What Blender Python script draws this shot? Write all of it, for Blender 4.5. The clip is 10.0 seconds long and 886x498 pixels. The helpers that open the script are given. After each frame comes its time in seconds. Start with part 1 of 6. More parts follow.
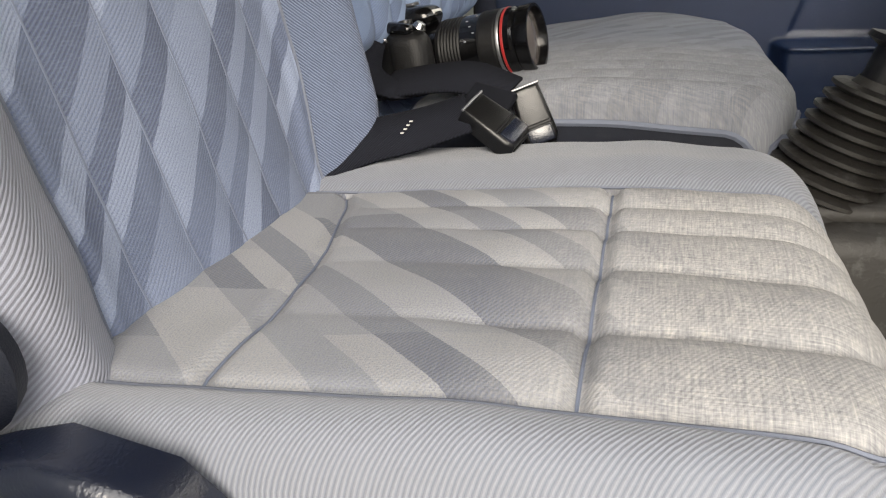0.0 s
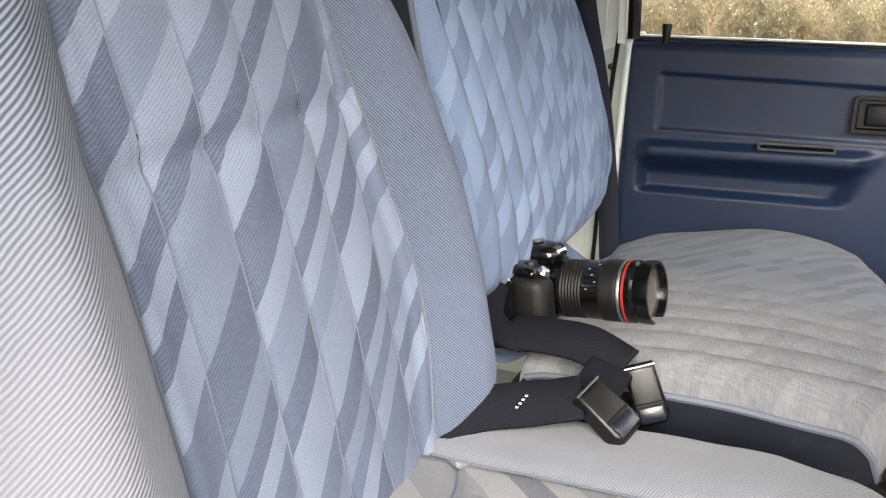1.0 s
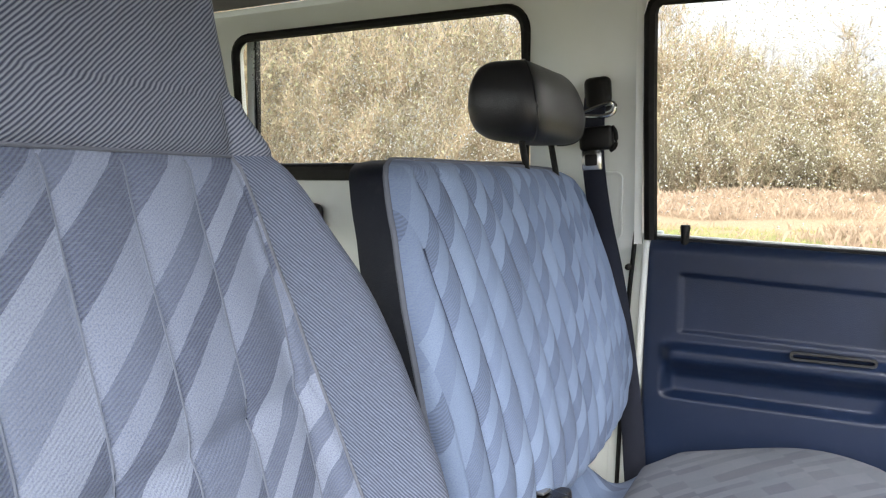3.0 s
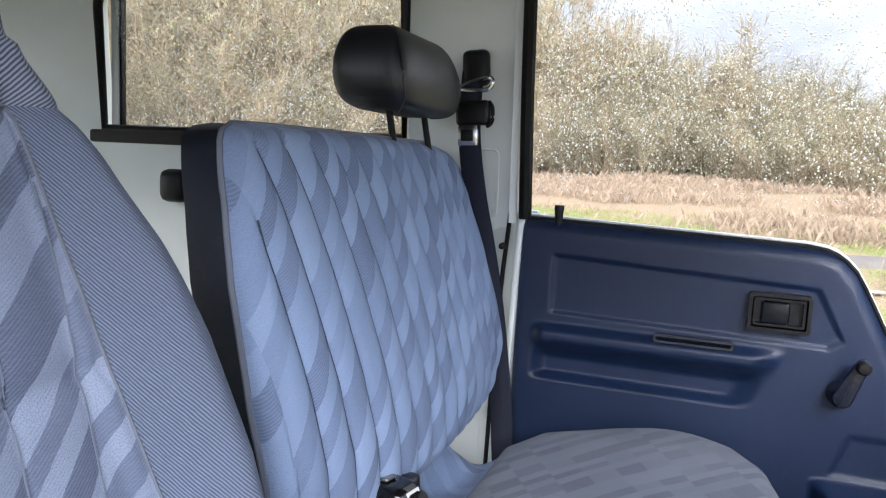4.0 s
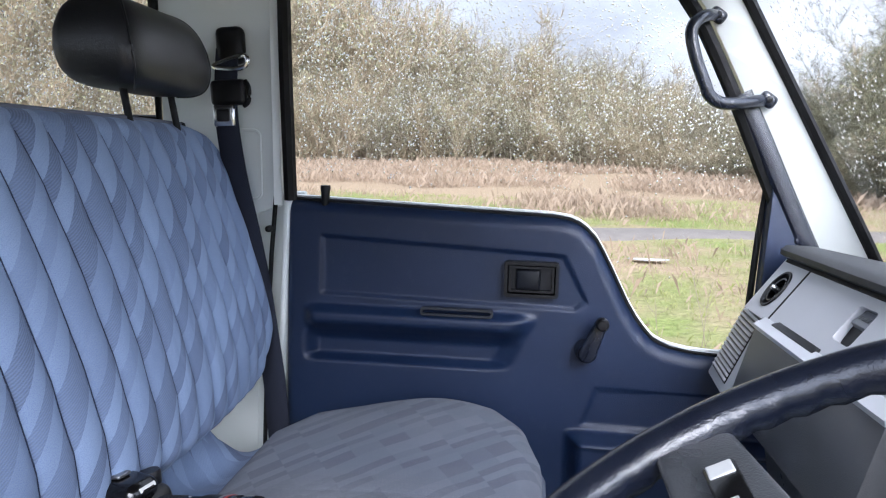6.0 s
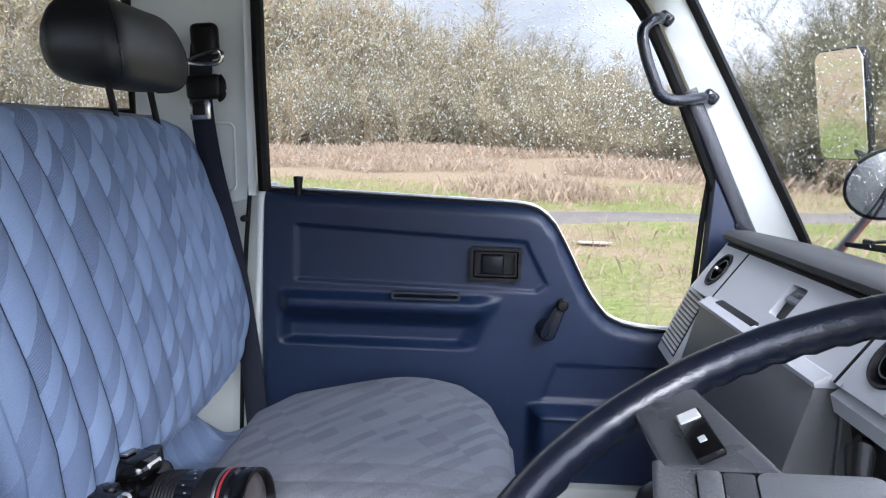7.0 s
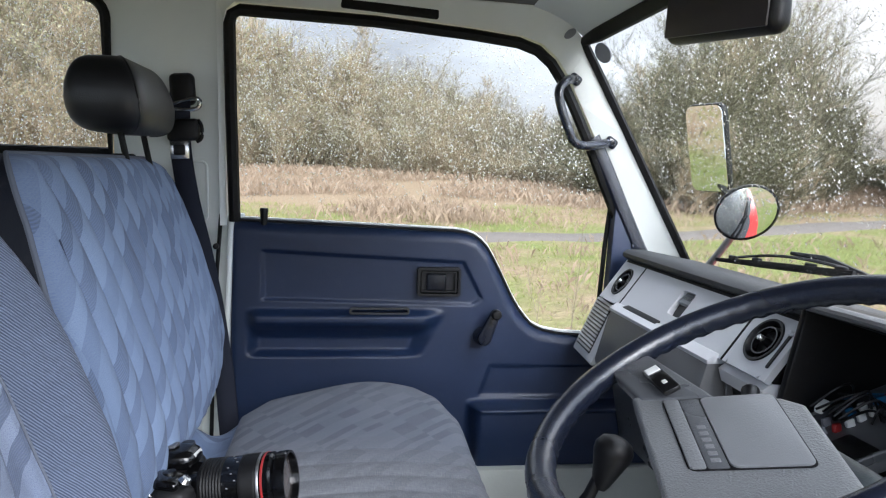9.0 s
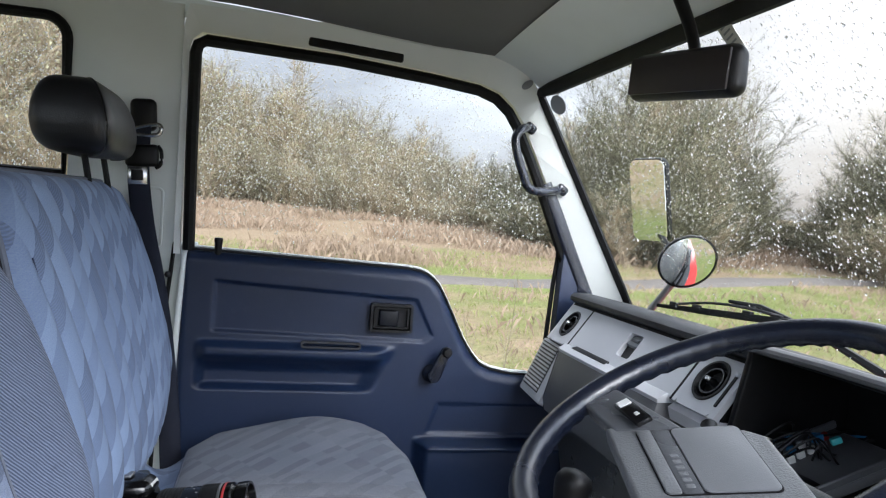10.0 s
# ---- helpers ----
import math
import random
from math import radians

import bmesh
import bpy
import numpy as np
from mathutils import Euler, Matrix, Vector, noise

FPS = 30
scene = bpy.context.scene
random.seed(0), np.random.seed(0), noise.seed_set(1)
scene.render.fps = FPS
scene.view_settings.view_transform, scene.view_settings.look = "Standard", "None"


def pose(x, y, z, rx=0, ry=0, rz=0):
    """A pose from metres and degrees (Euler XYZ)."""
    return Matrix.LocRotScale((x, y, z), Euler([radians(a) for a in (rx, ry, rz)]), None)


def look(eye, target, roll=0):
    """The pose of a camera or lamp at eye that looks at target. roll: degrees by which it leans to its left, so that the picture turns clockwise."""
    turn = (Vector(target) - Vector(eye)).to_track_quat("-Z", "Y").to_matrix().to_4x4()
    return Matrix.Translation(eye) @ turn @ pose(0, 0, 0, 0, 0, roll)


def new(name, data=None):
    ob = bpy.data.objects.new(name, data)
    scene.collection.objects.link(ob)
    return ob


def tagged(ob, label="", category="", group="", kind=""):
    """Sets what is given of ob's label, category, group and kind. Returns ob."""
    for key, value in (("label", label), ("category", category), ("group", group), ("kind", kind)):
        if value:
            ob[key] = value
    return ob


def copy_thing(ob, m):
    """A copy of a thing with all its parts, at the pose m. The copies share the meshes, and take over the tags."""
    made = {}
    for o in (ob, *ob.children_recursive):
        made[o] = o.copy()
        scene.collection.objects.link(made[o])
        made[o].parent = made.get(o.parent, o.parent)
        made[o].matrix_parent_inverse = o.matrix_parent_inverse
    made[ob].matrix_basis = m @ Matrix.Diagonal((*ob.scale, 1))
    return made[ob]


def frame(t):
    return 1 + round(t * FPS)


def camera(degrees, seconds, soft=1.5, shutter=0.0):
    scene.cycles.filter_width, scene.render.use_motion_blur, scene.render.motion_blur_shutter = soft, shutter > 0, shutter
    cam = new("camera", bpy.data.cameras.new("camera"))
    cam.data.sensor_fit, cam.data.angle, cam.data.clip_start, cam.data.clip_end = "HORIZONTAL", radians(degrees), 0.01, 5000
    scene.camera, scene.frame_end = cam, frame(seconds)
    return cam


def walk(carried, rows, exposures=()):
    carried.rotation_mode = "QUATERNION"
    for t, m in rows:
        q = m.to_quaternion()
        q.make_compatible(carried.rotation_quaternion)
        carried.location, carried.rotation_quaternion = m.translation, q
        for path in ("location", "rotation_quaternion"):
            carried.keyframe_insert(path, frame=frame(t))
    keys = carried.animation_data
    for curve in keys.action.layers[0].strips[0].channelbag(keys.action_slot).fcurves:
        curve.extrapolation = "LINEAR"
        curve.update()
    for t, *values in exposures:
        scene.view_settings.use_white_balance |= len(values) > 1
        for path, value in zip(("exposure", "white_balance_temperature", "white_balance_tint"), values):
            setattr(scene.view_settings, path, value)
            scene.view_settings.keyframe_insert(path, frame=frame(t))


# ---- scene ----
cam = camera(62.1, 10.0, 1.2)
PATH = [
    (0, (0.035, 0.156, 0.742), (-0.489, 1.929, -0.02), -3.5),
    (0.5, (0.027, 0.159, 0.837), (-0.582, 1.954, 0.199), -1.3),
    (1, (0.015, 0.171, 0.931), (-0.784, 1.927, 0.404), 0.8),
    (1.5, (0.015, 0.183, 0.984), (-0.985, 1.872, 0.603), 1.5),
    (2, (0.003, 0.208, 1.024), (-1.096, 1.854, 0.733), 1.9),
    (2.5, (0.008, 0.235, 1.072), (-1.037, 1.921, 0.815), 2.3),
    (2.7, (0.018, 0.253, 1.06), (-0.986, 1.972, 0.871), 1.3),
    (3.8, (0.036, 0.347, 1.054), (-0.691, 2.198, 0.838), 2.9),
    (4, (0.073, 0.359, 1.053), (-0.627, 2.219, 0.823), 2.7),
    (4.5, (0.098, 0.383, 1.056), (-0.443, 2.292, 0.801), 2.4),
    (5, (0.11, 0.384, 1.043), (-0.284, 2.331, 0.81), 2.1),
    (5.5, (0.163, 0.391, 1.042), (-0.142, 2.353, 0.803), 1.9),
    (6, (0.179, 0.385, 1.043), (-0.061, 2.356, 0.797), 1.6),
    (7.5, (0.096, 0.235, 1.067), (0.092, 2.214, 0.773), 1.8),
    (8, (0.045, 0.166, 1.073), (0.122, 2.143, 0.78), 1.8),
    (8.5, (0.001, 0.11, 1.07), (0.148, 2.084, 0.783), 1.0),
    (9, (-0.028, 0.064, 1.085), (0.224, 2.036, 0.868), 1.7),
    (9.5, (-0.044, 0.033, 1.09), (0.35, 1.991, 0.975), 3.8),
    (10, (-0.097, 0.043, 1.074), (0.347, 1.991, 0.982), 4.4),
]
walk(cam, [(t, look(eye, target, roll)) for t, eye, target, roll in PATH],
     [(0.0, 1.3, 7200, 10), (0.5, 1.6, 7200, 10), (1.0, 1.85, 7150, 10), (1.5, 1.85, 7150, 10), (2.0, 1.8, 7050, 10), (2.5, 1.88, 6800, 10), (4.0, 1.58, 5900, 14),
      (6.0, 1.36, 5600, 15), (7.5, 1.31, 5650, 14), (9.0, 1.23, 5800, 11), (10.0, 1.14, 5800, 11)])

# ---- world and light ----
def build_world():
    w = bpy.data.worlds.new("overcast_sky")
    scene.world = w
    w.use_nodes = True
    nt = w.node_tree
    nt.nodes.clear()
    out = nt.nodes.new("ShaderNodeOutputWorld")
    bg = nt.nodes.new("ShaderNodeBackground")
    sky = nt.nodes.new("ShaderNodeTexSky")
    sky.sky_type = "NISHITA"
    sky.sun_disc = False
    sky.sun_elevation = radians(24)
    sky.sun_rotation = radians(50)
    sky.air_density, sky.dust_density, sky.ozone_density = 1.0, 4.0, 1.0
    tc = nt.nodes.new("ShaderNodeTexCoord")
    mp = nt.nodes.new("ShaderNodeMapping")
    mp.inputs["Scale"].default_value = (1.2, 1.2, 3.0)
    mp.inputs["Location"].default_value = (2.4, 0.7, 0.3)
    cloud = nt.nodes.new("ShaderNodeTexNoise")
    cloud.inputs["Scale"].default_value = 1.7
    cloud.inputs["Detail"].default_value = 6
    cloud.inputs["Roughness"].default_value = 0.55
    ramp = nt.nodes.new("ShaderNodeValToRGB")
    ramp.color_ramp.elements[0].position, ramp.color_ramp.elements[0].color = 0.36, (4.2, 4.3, 4.65, 1)
    ramp.color_ramp.elements[1].position, ramp.color_ramp.elements[1].color = 0.62, (11.5, 11.7, 12.0, 1)
    mix = nt.nodes.new("ShaderNodeMix")
    mix.data_type = "RGBA"
    mix.inputs[0].default_value = 0.86
    nt.links.new(tc.outputs["Generated"], mp.inputs["Vector"])
    nt.links.new(mp.outputs["Vector"], cloud.inputs["Vector"])
    nt.links.new(cloud.outputs["Fac"], ramp.inputs["Fac"])
    nt.links.new(sky.outputs["Color"], mix.inputs[6])
    nt.links.new(ramp.outputs["Color"], mix.inputs[7])
    # the cloud is thin towards the sun and heavy on the other side
    dot = nt.nodes.new("ShaderNodeVectorMath")
    dot.operation = "DOT_PRODUCT"
    dot.inputs[1].default_value = Vector((0.05, -0.80, 0.55)).normalized()
    nt.links.new(tc.outputs["Generated"], dot.inputs[0])
    rng = nt.nodes.new("ShaderNodeMapRange")
    rng.interpolation_type = "SMOOTHSTEP"
    for s, v in zip(rng.inputs[1:5], (-0.50, 0.80, 0.44, 2.02)):
        s.default_value = v
    nt.links.new(dot.outputs["Value"], rng.inputs[0])
    scl = nt.nodes.new("ShaderNodeVectorMath")
    scl.operation = "SCALE"
    nt.links.new(mix.outputs[2], scl.inputs[0])
    nt.links.new(rng.outputs[0], scl.inputs["Scale"])
    nt.links.new(scl.outputs[0], bg.inputs["Color"])
    bg.inputs["Strength"].default_value = 0.10
    nt.links.new(bg.outputs["Background"], out.inputs["Surface"])
    sun = bpy.data.lights.new("sun", "SUN")
    sun.energy, sun.angle, sun.color = 1.9, radians(34), (1.0, 0.95, 0.88)
    so = new("sun", sun)
    so.matrix_world = look((2.5, -8, 5.5), (0, 0, 0.6))


build_world()


# ---- materials ----
class G:
    """Small node-graph writer for one material."""

    def __init__(self, name):
        self.m = bpy.data.materials.new(name)
        self.m.use_nodes = True
        self.t = self.m.node_tree
        self.b = self.t.nodes["Principled BSDF"]

    def n(self, node_kind, **props):
        node = self.t.nodes.new(node_kind)
        for k, v in props.items():
            if k == "op":
                node.operation = v
            elif k == "kind":
                node.data_type = v
        return node

    def put(self, sock, val):
        if isinstance(val, (int, float)):
            sock.default_value = val
        elif isinstance(val, tuple):
            sock.default_value = (*val, 1) if len(val) == 3 and sock.type == "RGBA" else val
        else:
            self.t.links.new(val, sock)

    def math(self, op, a, b=0.0, c=0.0):
        node = self.n("ShaderNodeMath", op=op)
        for s, v in zip(node.inputs, (a, b, c)):
            self.put(s, v)
        return node.outputs[0]

    def mix(self, f, a, b):
        node = self.n("ShaderNodeMix", kind="RGBA")
        self.put(node.inputs[0], f)
        self.put(node.inputs[6], a)
        self.put(node.inputs[7], b)
        return node.outputs[2]

    def coord(self, which="Object"):
        return self.n("ShaderNodeTexCoord").outputs[which]

    def mapped(self, vec, scale=(1, 1, 1), rot=(0, 0, 0)):
        node = self.n("ShaderNodeMapping")
        self.put(node.inputs["Vector"], vec)
        node.inputs["Scale"].default_value = scale
        node.inputs["Rotation"].default_value = rot
        return node.outputs[0]

    def noise(self, vec, scale, detail=3.0, rough=0.55):
        node = self.n("ShaderNodeTexNoise")
        self.put(node.inputs["Vector"], vec)
        node.inputs["Scale"].default_value = scale
        node.inputs["Detail"].default_value = detail
        node.inputs["Roughness"].default_value = rough
        return node.outputs["Fac"]

    def ramp(self, f, stops):
        node = self.n("ShaderNodeValToRGB")
        els = node.color_ramp.elements
        while len(els) < len(stops):
            els.new(0.5)
        for e, (p, c) in zip(els, stops):
            e.position = p
            e.color = (*c, 1) if isinstance(c, tuple) else (c, c, c, 1)
        self.put(node.inputs[0], f)
        return node.outputs[0]

    def bump(self, h, strength=0.3, dist=0.002):
        node = self.n("ShaderNodeBump")
        node.inputs["Strength"].default_value = strength
        node.inputs["Distance"].default_value = dist
        self.put(node.inputs["Height"], h)
        self.t.links.new(node.outputs[0], self.b.inputs["Normal"])

    def set(self, **kw):
        for k, v in kw.items():
            self.put(self.b.inputs[k.replace("_", " ")], v)
        return self.m


def tint(c, f):
    return tuple(min(1.0, x * f) for x in c)


def plastic(name, col, rough=0.45, grain=900.0, bump=0.25, var=0.25, wear=0.12, metal=0.0, spec=0.5):
    """Grained moulding, paint or metal: broad patches, fine grain, uneven gloss."""
    g = G(name)
    c = g.coord()
    broad = g.noise(c, 7.0, 4.0)
    fine = g.noise(c, grain, 2.0)
    scuff = g.ramp(g.noise(c, 38.0, 6.0, 0.7), [(0.55, 0.0), (0.75, 1.0)])
    base = g.mix(broad, tint(col, 1 - var), tint(col, 1 + var))
    base = g.mix(g.math("MULTIPLY", scuff, wear), base, tint(tuple(0.5 * x + 0.06 for x in col), 1.6))
    g.bump(fine, bump, 0.0012)
    r = g.math("ADD", rough - 0.08, g.math("MULTIPLY", broad, 0.18))
    return g.set(Base_Color=base, Roughness=r, Metallic=metal, Specular_IOR_Level=spec)


def twill(name, dark, light, period=0.0036, angle=38.0, soft=0.25, sheen=0.2, wear=0.4, pale_span=None):
    """Woven cloth with slanting ribs, from UV in metres; daylight can be painted on below a height."""
    g = G(name)
    uv = g.coord("UV")
    sep = g.n("ShaderNodeSeparateXYZ")
    g.put(sep.inputs[0], uv)
    u, v = sep.outputs[0], sep.outputs[1]
    wob = g.math("MULTIPLY", g.math("SUBTRACT", g.noise(uv, 26.0, 3.0), 0.5), 0.0035)
    s, co = math.sin(radians(angle)), math.cos(radians(angle))
    d = g.math("ADD", g.math("SUBTRACT", g.math("MULTIPLY", v, co), g.math("MULTIPLY", u, s)), wob)
    rib = g.math("PINGPONG", g.math("DIVIDE", d, period), 0.5)
    rib = g.math("MULTIPLY", rib, 2.0)
    yarn = g.math("PINGPONG", g.math("DIVIDE", g.math("ADD", u, v), period * 0.45), 0.5)
    sharp = g.ramp(g.math("ADD", g.math("MULTIPLY", rib, 0.85), g.math("MULTIPLY", yarn, 0.3)), [(0.5 - soft, 0.0), (0.5 + soft, 1.0)])
    worn = g.noise(uv, 9.0, 4.0)
    fuzz = g.noise(uv, 1400.0, 1.0)
    col = g.mix(sharp, dark, light)
    col = g.mix(g.math("MULTIPLY", worn, wear), col, tint(light, 0.9))
    if pale_span is not None:
        low = g.ramp(g.math("ADD", v, g.math("MULTIPLY", worn, 0.10)), [(pale_span[0], 0.62), (pale_span[1], 0.0)])
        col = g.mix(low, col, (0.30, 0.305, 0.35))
    col = g.mix(g.math("MULTIPLY", fuzz, 0.25), col, tint(dark, 0.8))
    g.bump(g.math("ADD", rib, g.math("MULTIPLY", fuzz, 0.5)), 0.5, 0.0012)
    return g.set(Base_Color=col, Roughness=0.95, Specular_IOR_Level=0.12, Sheen_Weight=sheen, Sheen_Roughness=0.5)


def patchwork(name, palette, col_w=0.058, bar=0.046, slope=1.9, lean=0.23, seed=0.0, pale_span=None, wash=0.14, ribs=0.45, start=0.0, pale_max=0.92):
    """Upholstery of slanting dark and light bars cut and shifted by leaning columns, from UV in metres."""
    g = G(name)
    uv = g.coord("UV")
    sep = g.n("ShaderNodeSeparateXYZ")
    g.put(sep.inputs[0], uv)
    u, v = sep.outputs[0], sep.outputs[1]
    wob = g.math("MULTIPLY", g.math("SUBTRACT", g.noise(uv, 420.0, 1.0), 0.5), 0.0016)
    uc = g.math("DIVIDE", g.math("ADD", g.math("SUBTRACT", u, start), g.math("MULTIPLY", v, lean)), col_w)
    ci = g.math("FLOOR", uc)

    def idrand(a, b, k):
        comb = g.n("ShaderNodeCombineXYZ")
        g.put(comb.inputs[0], a)
        g.put(comb.inputs[1], b)
        g.put(comb.inputs[2], k + seed)
        wn = g.n("ShaderNodeTexWhiteNoise")
        g.put(wn.inputs["Vector"], comb.outputs[0])
        return wn.outputs["Value"]

    def steps(f, stops):
        out = g.ramp(f, stops)
        out.node.color_ramp.interpolation = "CONSTANT"
        return out

    d = g.math("ADD", g.math("SUBTRACT", v, g.math("MULTIPLY", u, slope)), wob)
    off = g.math("MULTIPLY", g.math("FLOOR", g.math("MULTIPLY", idrand(ci, 0.0, 3.3), 4.0)), 0.5)
    k = g.math("ADD", g.math("DIVIDE", d, bar), off)
    # bars of uneven width
    k = g.math("ADD", k, g.math("MULTIPLY", g.math("SINE", g.math("MULTIPLY", k, 1.19)), 0.42))
    hi = g.math("FLOOR", k)
    r1 = idrand(ci, hi, 7.7)
    odd = g.math("PINGPONG", hi, 1.0)
    dark = steps(r1, [(0.0, 0.02), (0.40, 0.25), (0.74, 0.55)])
    pale = steps(r1, [(0.0, 0.98), (0.42, 0.80), (0.80, 0.62)])
    val = g.mix(odd, pale, dark)
    n = len(palette)
    col = g.ramp(val, [(i / (n - 1), palette[i]) for i in range(n)])
    rib = g.math("MULTIPLY", g.math("PINGPONG", g.math("DIVIDE", g.math("SUBTRACT", v, g.math("MULTIPLY", u, 0.75)), 0.0034), 0.5), 2.0)
    fuzz = g.noise(uv, 800.0, 2.0)
    streak = g.noise(g.mapped(uv, (90, 900, 1)), 1.0, 2.0)
    worn = g.noise(uv, 6.0, 4.0)
    # the dark bars show their ribs, the light ones a fleck of blue
    ribbed = g.ramp(val, [(0.20, ribs), (0.80, 0.08)])
    col = g.mix(g.math("MULTIPLY", rib, ribbed), col, palette[-2])
    col = g.mix(g.ramp(fuzz, [(0.46, 0.0), (0.62, 0.42)]), col, (palette[1][0] * 0.95, palette[1][1] * 1.02, palette[1][2] * 1.4))
    col = g.mix(g.ramp(streak, [(0.5, 0.0), (0.75, 0.25)]), col, palette[-1])
    wash = g.ramp(worn, [(0.45, 0.0), (0.75, wash)])
    weave = g.math("MULTIPLY", rib, 0.5)
    if pale_span is not None:
        # the cushion's front is worn to bare warp and weft; its paleness also holds sunlight
        lo, hi2 = pale_span
        ram = g.math("DIVIDE", g.math("SUBTRACT", g.math("ADD", v, g.math("MULTIPLY", worn, 0.05)), lo), hi2 - lo)
        wash = g.math("MAXIMUM", wash, g.math("MINIMUM", g.math("MAXIMUM", ram, 0.0), pale_max))
        warp = g.noise(g.mapped(uv, (900, 70, 1)), 1.0, 2.0, 0.7)
        weft = g.noise(g.mapped(uv, (60, 520, 1)), 1.0, 2.0, 0.7)
        cross = g.math("MULTIPLY", g.math("ADD", warp, weft), 0.5)
        bare = g.ramp(cross, [(0.36, (0.165, 0.165, 0.175)), (0.52, (0.275, 0.272, 0.272)), (0.66, (0.40, 0.385, 0.36))])
        weave = g.math("ADD", weave, g.math("MULTIPLY", cross, 1.6))
    else:
        bare = palette[-1]
    col = g.mix(wash, col, bare)
    g.bump(g.math("ADD", weave, g.math("MULTIPLY", fuzz, 0.9)), 0.45, 0.001)
    return g.set(Base_Color=col, Roughness=0.95, Specular_IOR_Level=0.12, Sheen_Weight=0.07, Sheen_Roughness=0.5)


PAL = [(0.064, 0.077, 0.115), (0.098, 0.118, 0.170), (0.148, 0.176, 0.243), (0.192, 0.226, 0.306), (0.232, 0.270, 0.356)]
BLUES = [(0.094, 0.118, 0.176), (0.128, 0.163, 0.242), (0.163, 0.212, 0.316), (0.200, 0.262, 0.388), (0.234, 0.305, 0.442)]
GREYS = [(0.092, 0.103, 0.126), (0.106, 0.118, 0.143), (0.122, 0.136, 0.163), (0.134, 0.148, 0.176), (0.148, 0.162, 0.190)]
CUSHP = [(0.082, 0.089, 0.108), (0.125, 0.133, 0.152), (0.178, 0.186, 0.202), (0.225, 0.231, 0.243), (0.262, 0.265, 0.270)]
FABRIC = patchwork("patchwork_cloth", PAL, 0.061, 0.036, 1.05, 0.0, start=-0.011)
FABRIC_BENCH = patchwork("patchwork_cloth_bench", BLUES, 0.052, 0.044, 1.5, 0.08, 4.0, ribs=0.55, start=0.125)
FABRIC_CUSH = patchwork("patchwork_cloth_cushion", CUSHP, 0.070, 0.050, -1.1, -0.1, 9.0, (-0.04, 0.10))
# bench seat's near edge: worn, and painted paler for the sun on it
FABRIC_SIT = patchwork("patchwork_cloth_bench_seat", GREYS, 0.060, 0.034, 1.3, 0.6, 14.0, (1.42, 0.98), ribs=0.12, pale_max=0.42)
TWILL = twill("ribbed_cloth", (0.032, 0.042, 0.076), (0.262, 0.290, 0.362), 0.0030, 40.0, 0.22, 0.12, 0.22)
# near bolster: lower part painted paler, for the daylight from the open door
TWILL_NEAR = twill("daylit_ribbed_cloth", (0.034, 0.044, 0.078), (0.262, 0.290, 0.362), 0.0030, 40.0, 0.23, 0.15, 0.22, (0.80, 0.98))
# far bolster: the same ribbed cloth coloured darker, for its shaded side
TWILL_FAR = twill("shaded_ribbed_cloth_bias", (0.038, 0.049, 0.086), (0.182, 0.216, 0.300), 0.0027, -48.0, 0.30, 0.07, 0.28)
TWILL_WORN = twill("worn_ribbed_cloth", (0.105, 0.118, 0.150), (0.230, 0.242, 0.272), 0.0024, 40.0, 0.40, 0.2, 0.6)
VINYL = plastic("navy_vinyl", (0.006, 0.008, 0.015), 0.5, 700, 0.3, spec=0.3)
LEATHER = plastic("black_leatherette", (0.010, 0.0108, 0.014), 0.40, 420, 0.25, 0.3, 0.05, spec=0.6)
NAVY = plastic("navy_door_trim", (0.0055, 0.0142, 0.043), 0.42, 650, 0.35, 0.18, 0.06, spec=0.42)
NAVY_RIM = plastic("navy_rim_plastic", (0.0060, 0.0085, 0.0180), 0.25, 500, 0.25, 0.2, 0.1, spec=0.9)
NAVY_LEVER = plastic("blue_black_plastic", (0.0035, 0.0045, 0.008), 0.38, 500, 0.1, 0.2, 0.05, spec=0.35)
BLACK = plastic("black_plastic", (0.0045, 0.0045, 0.0055), 0.42, 800, 0.2, 0.3, 0.06, spec=0.3)
CAMERA_BLACK = plastic("camera_black", (0.0035, 0.0035, 0.004), 0.30, 900, 0.25, 0.2, 0.02, spec=0.5)
CAMERA_RUBBER = plastic("camera_rubber", (0.005, 0.005, 0.0055), 0.48, 700, 0.5, 0.2, 0.03, spec=0.35)
CAMERA_GLOSS = plastic("camera_gloss", (0.003, 0.003, 0.0035), 0.14, 900, 0.05, 0.2, 0.02)
GLOSS = plastic("gloss_black_plastic", (0.005, 0.005, 0.006), 0.16, 900, 0.05, 0.2, 0.03)
RUBBER = plastic("black_rubber", (0.005, 0.005, 0.0055), 0.6, 300, 0.2, 0.3, 0.1, spec=0.25)
BOOT = plastic("dusty_rubber", (0.014, 0.0125, 0.011), 0.55, 240, 0.4, 0.4, 0.5)
DASH = plastic("grey_dash_plastic", (0.56, 0.57, 0.595), 0.30, 700, 0.35, 0.08, 0.10, spec=0.65)
DASH_DARK = plastic("dark_dash_plastic", (0.080, 0.084, 0.091), 0.28, 750, 0.45, 0.15, 0.12, spec=0.65)
PAINT = plastic("white_body_paint", (0.71, 0.74, 0.72), 0.32, 120, 0.04, 0.07, 0.05)
SILL = plastic("grey_floor_mat", (0.36, 0.38, 0.36), 0.6, 180, 0.5, 0.2, 0.3)
HEADLINER = plastic("grey_headliner", (0.17, 0.165, 0.16), 0.9, 500, 0.6, 0.12, 0.05, spec=0.1)
CHROME = plastic("bright_metal", (0.62, 0.62, 0.62), 0.22, 300, 0.05, 0.1, 0.1, 1.0)
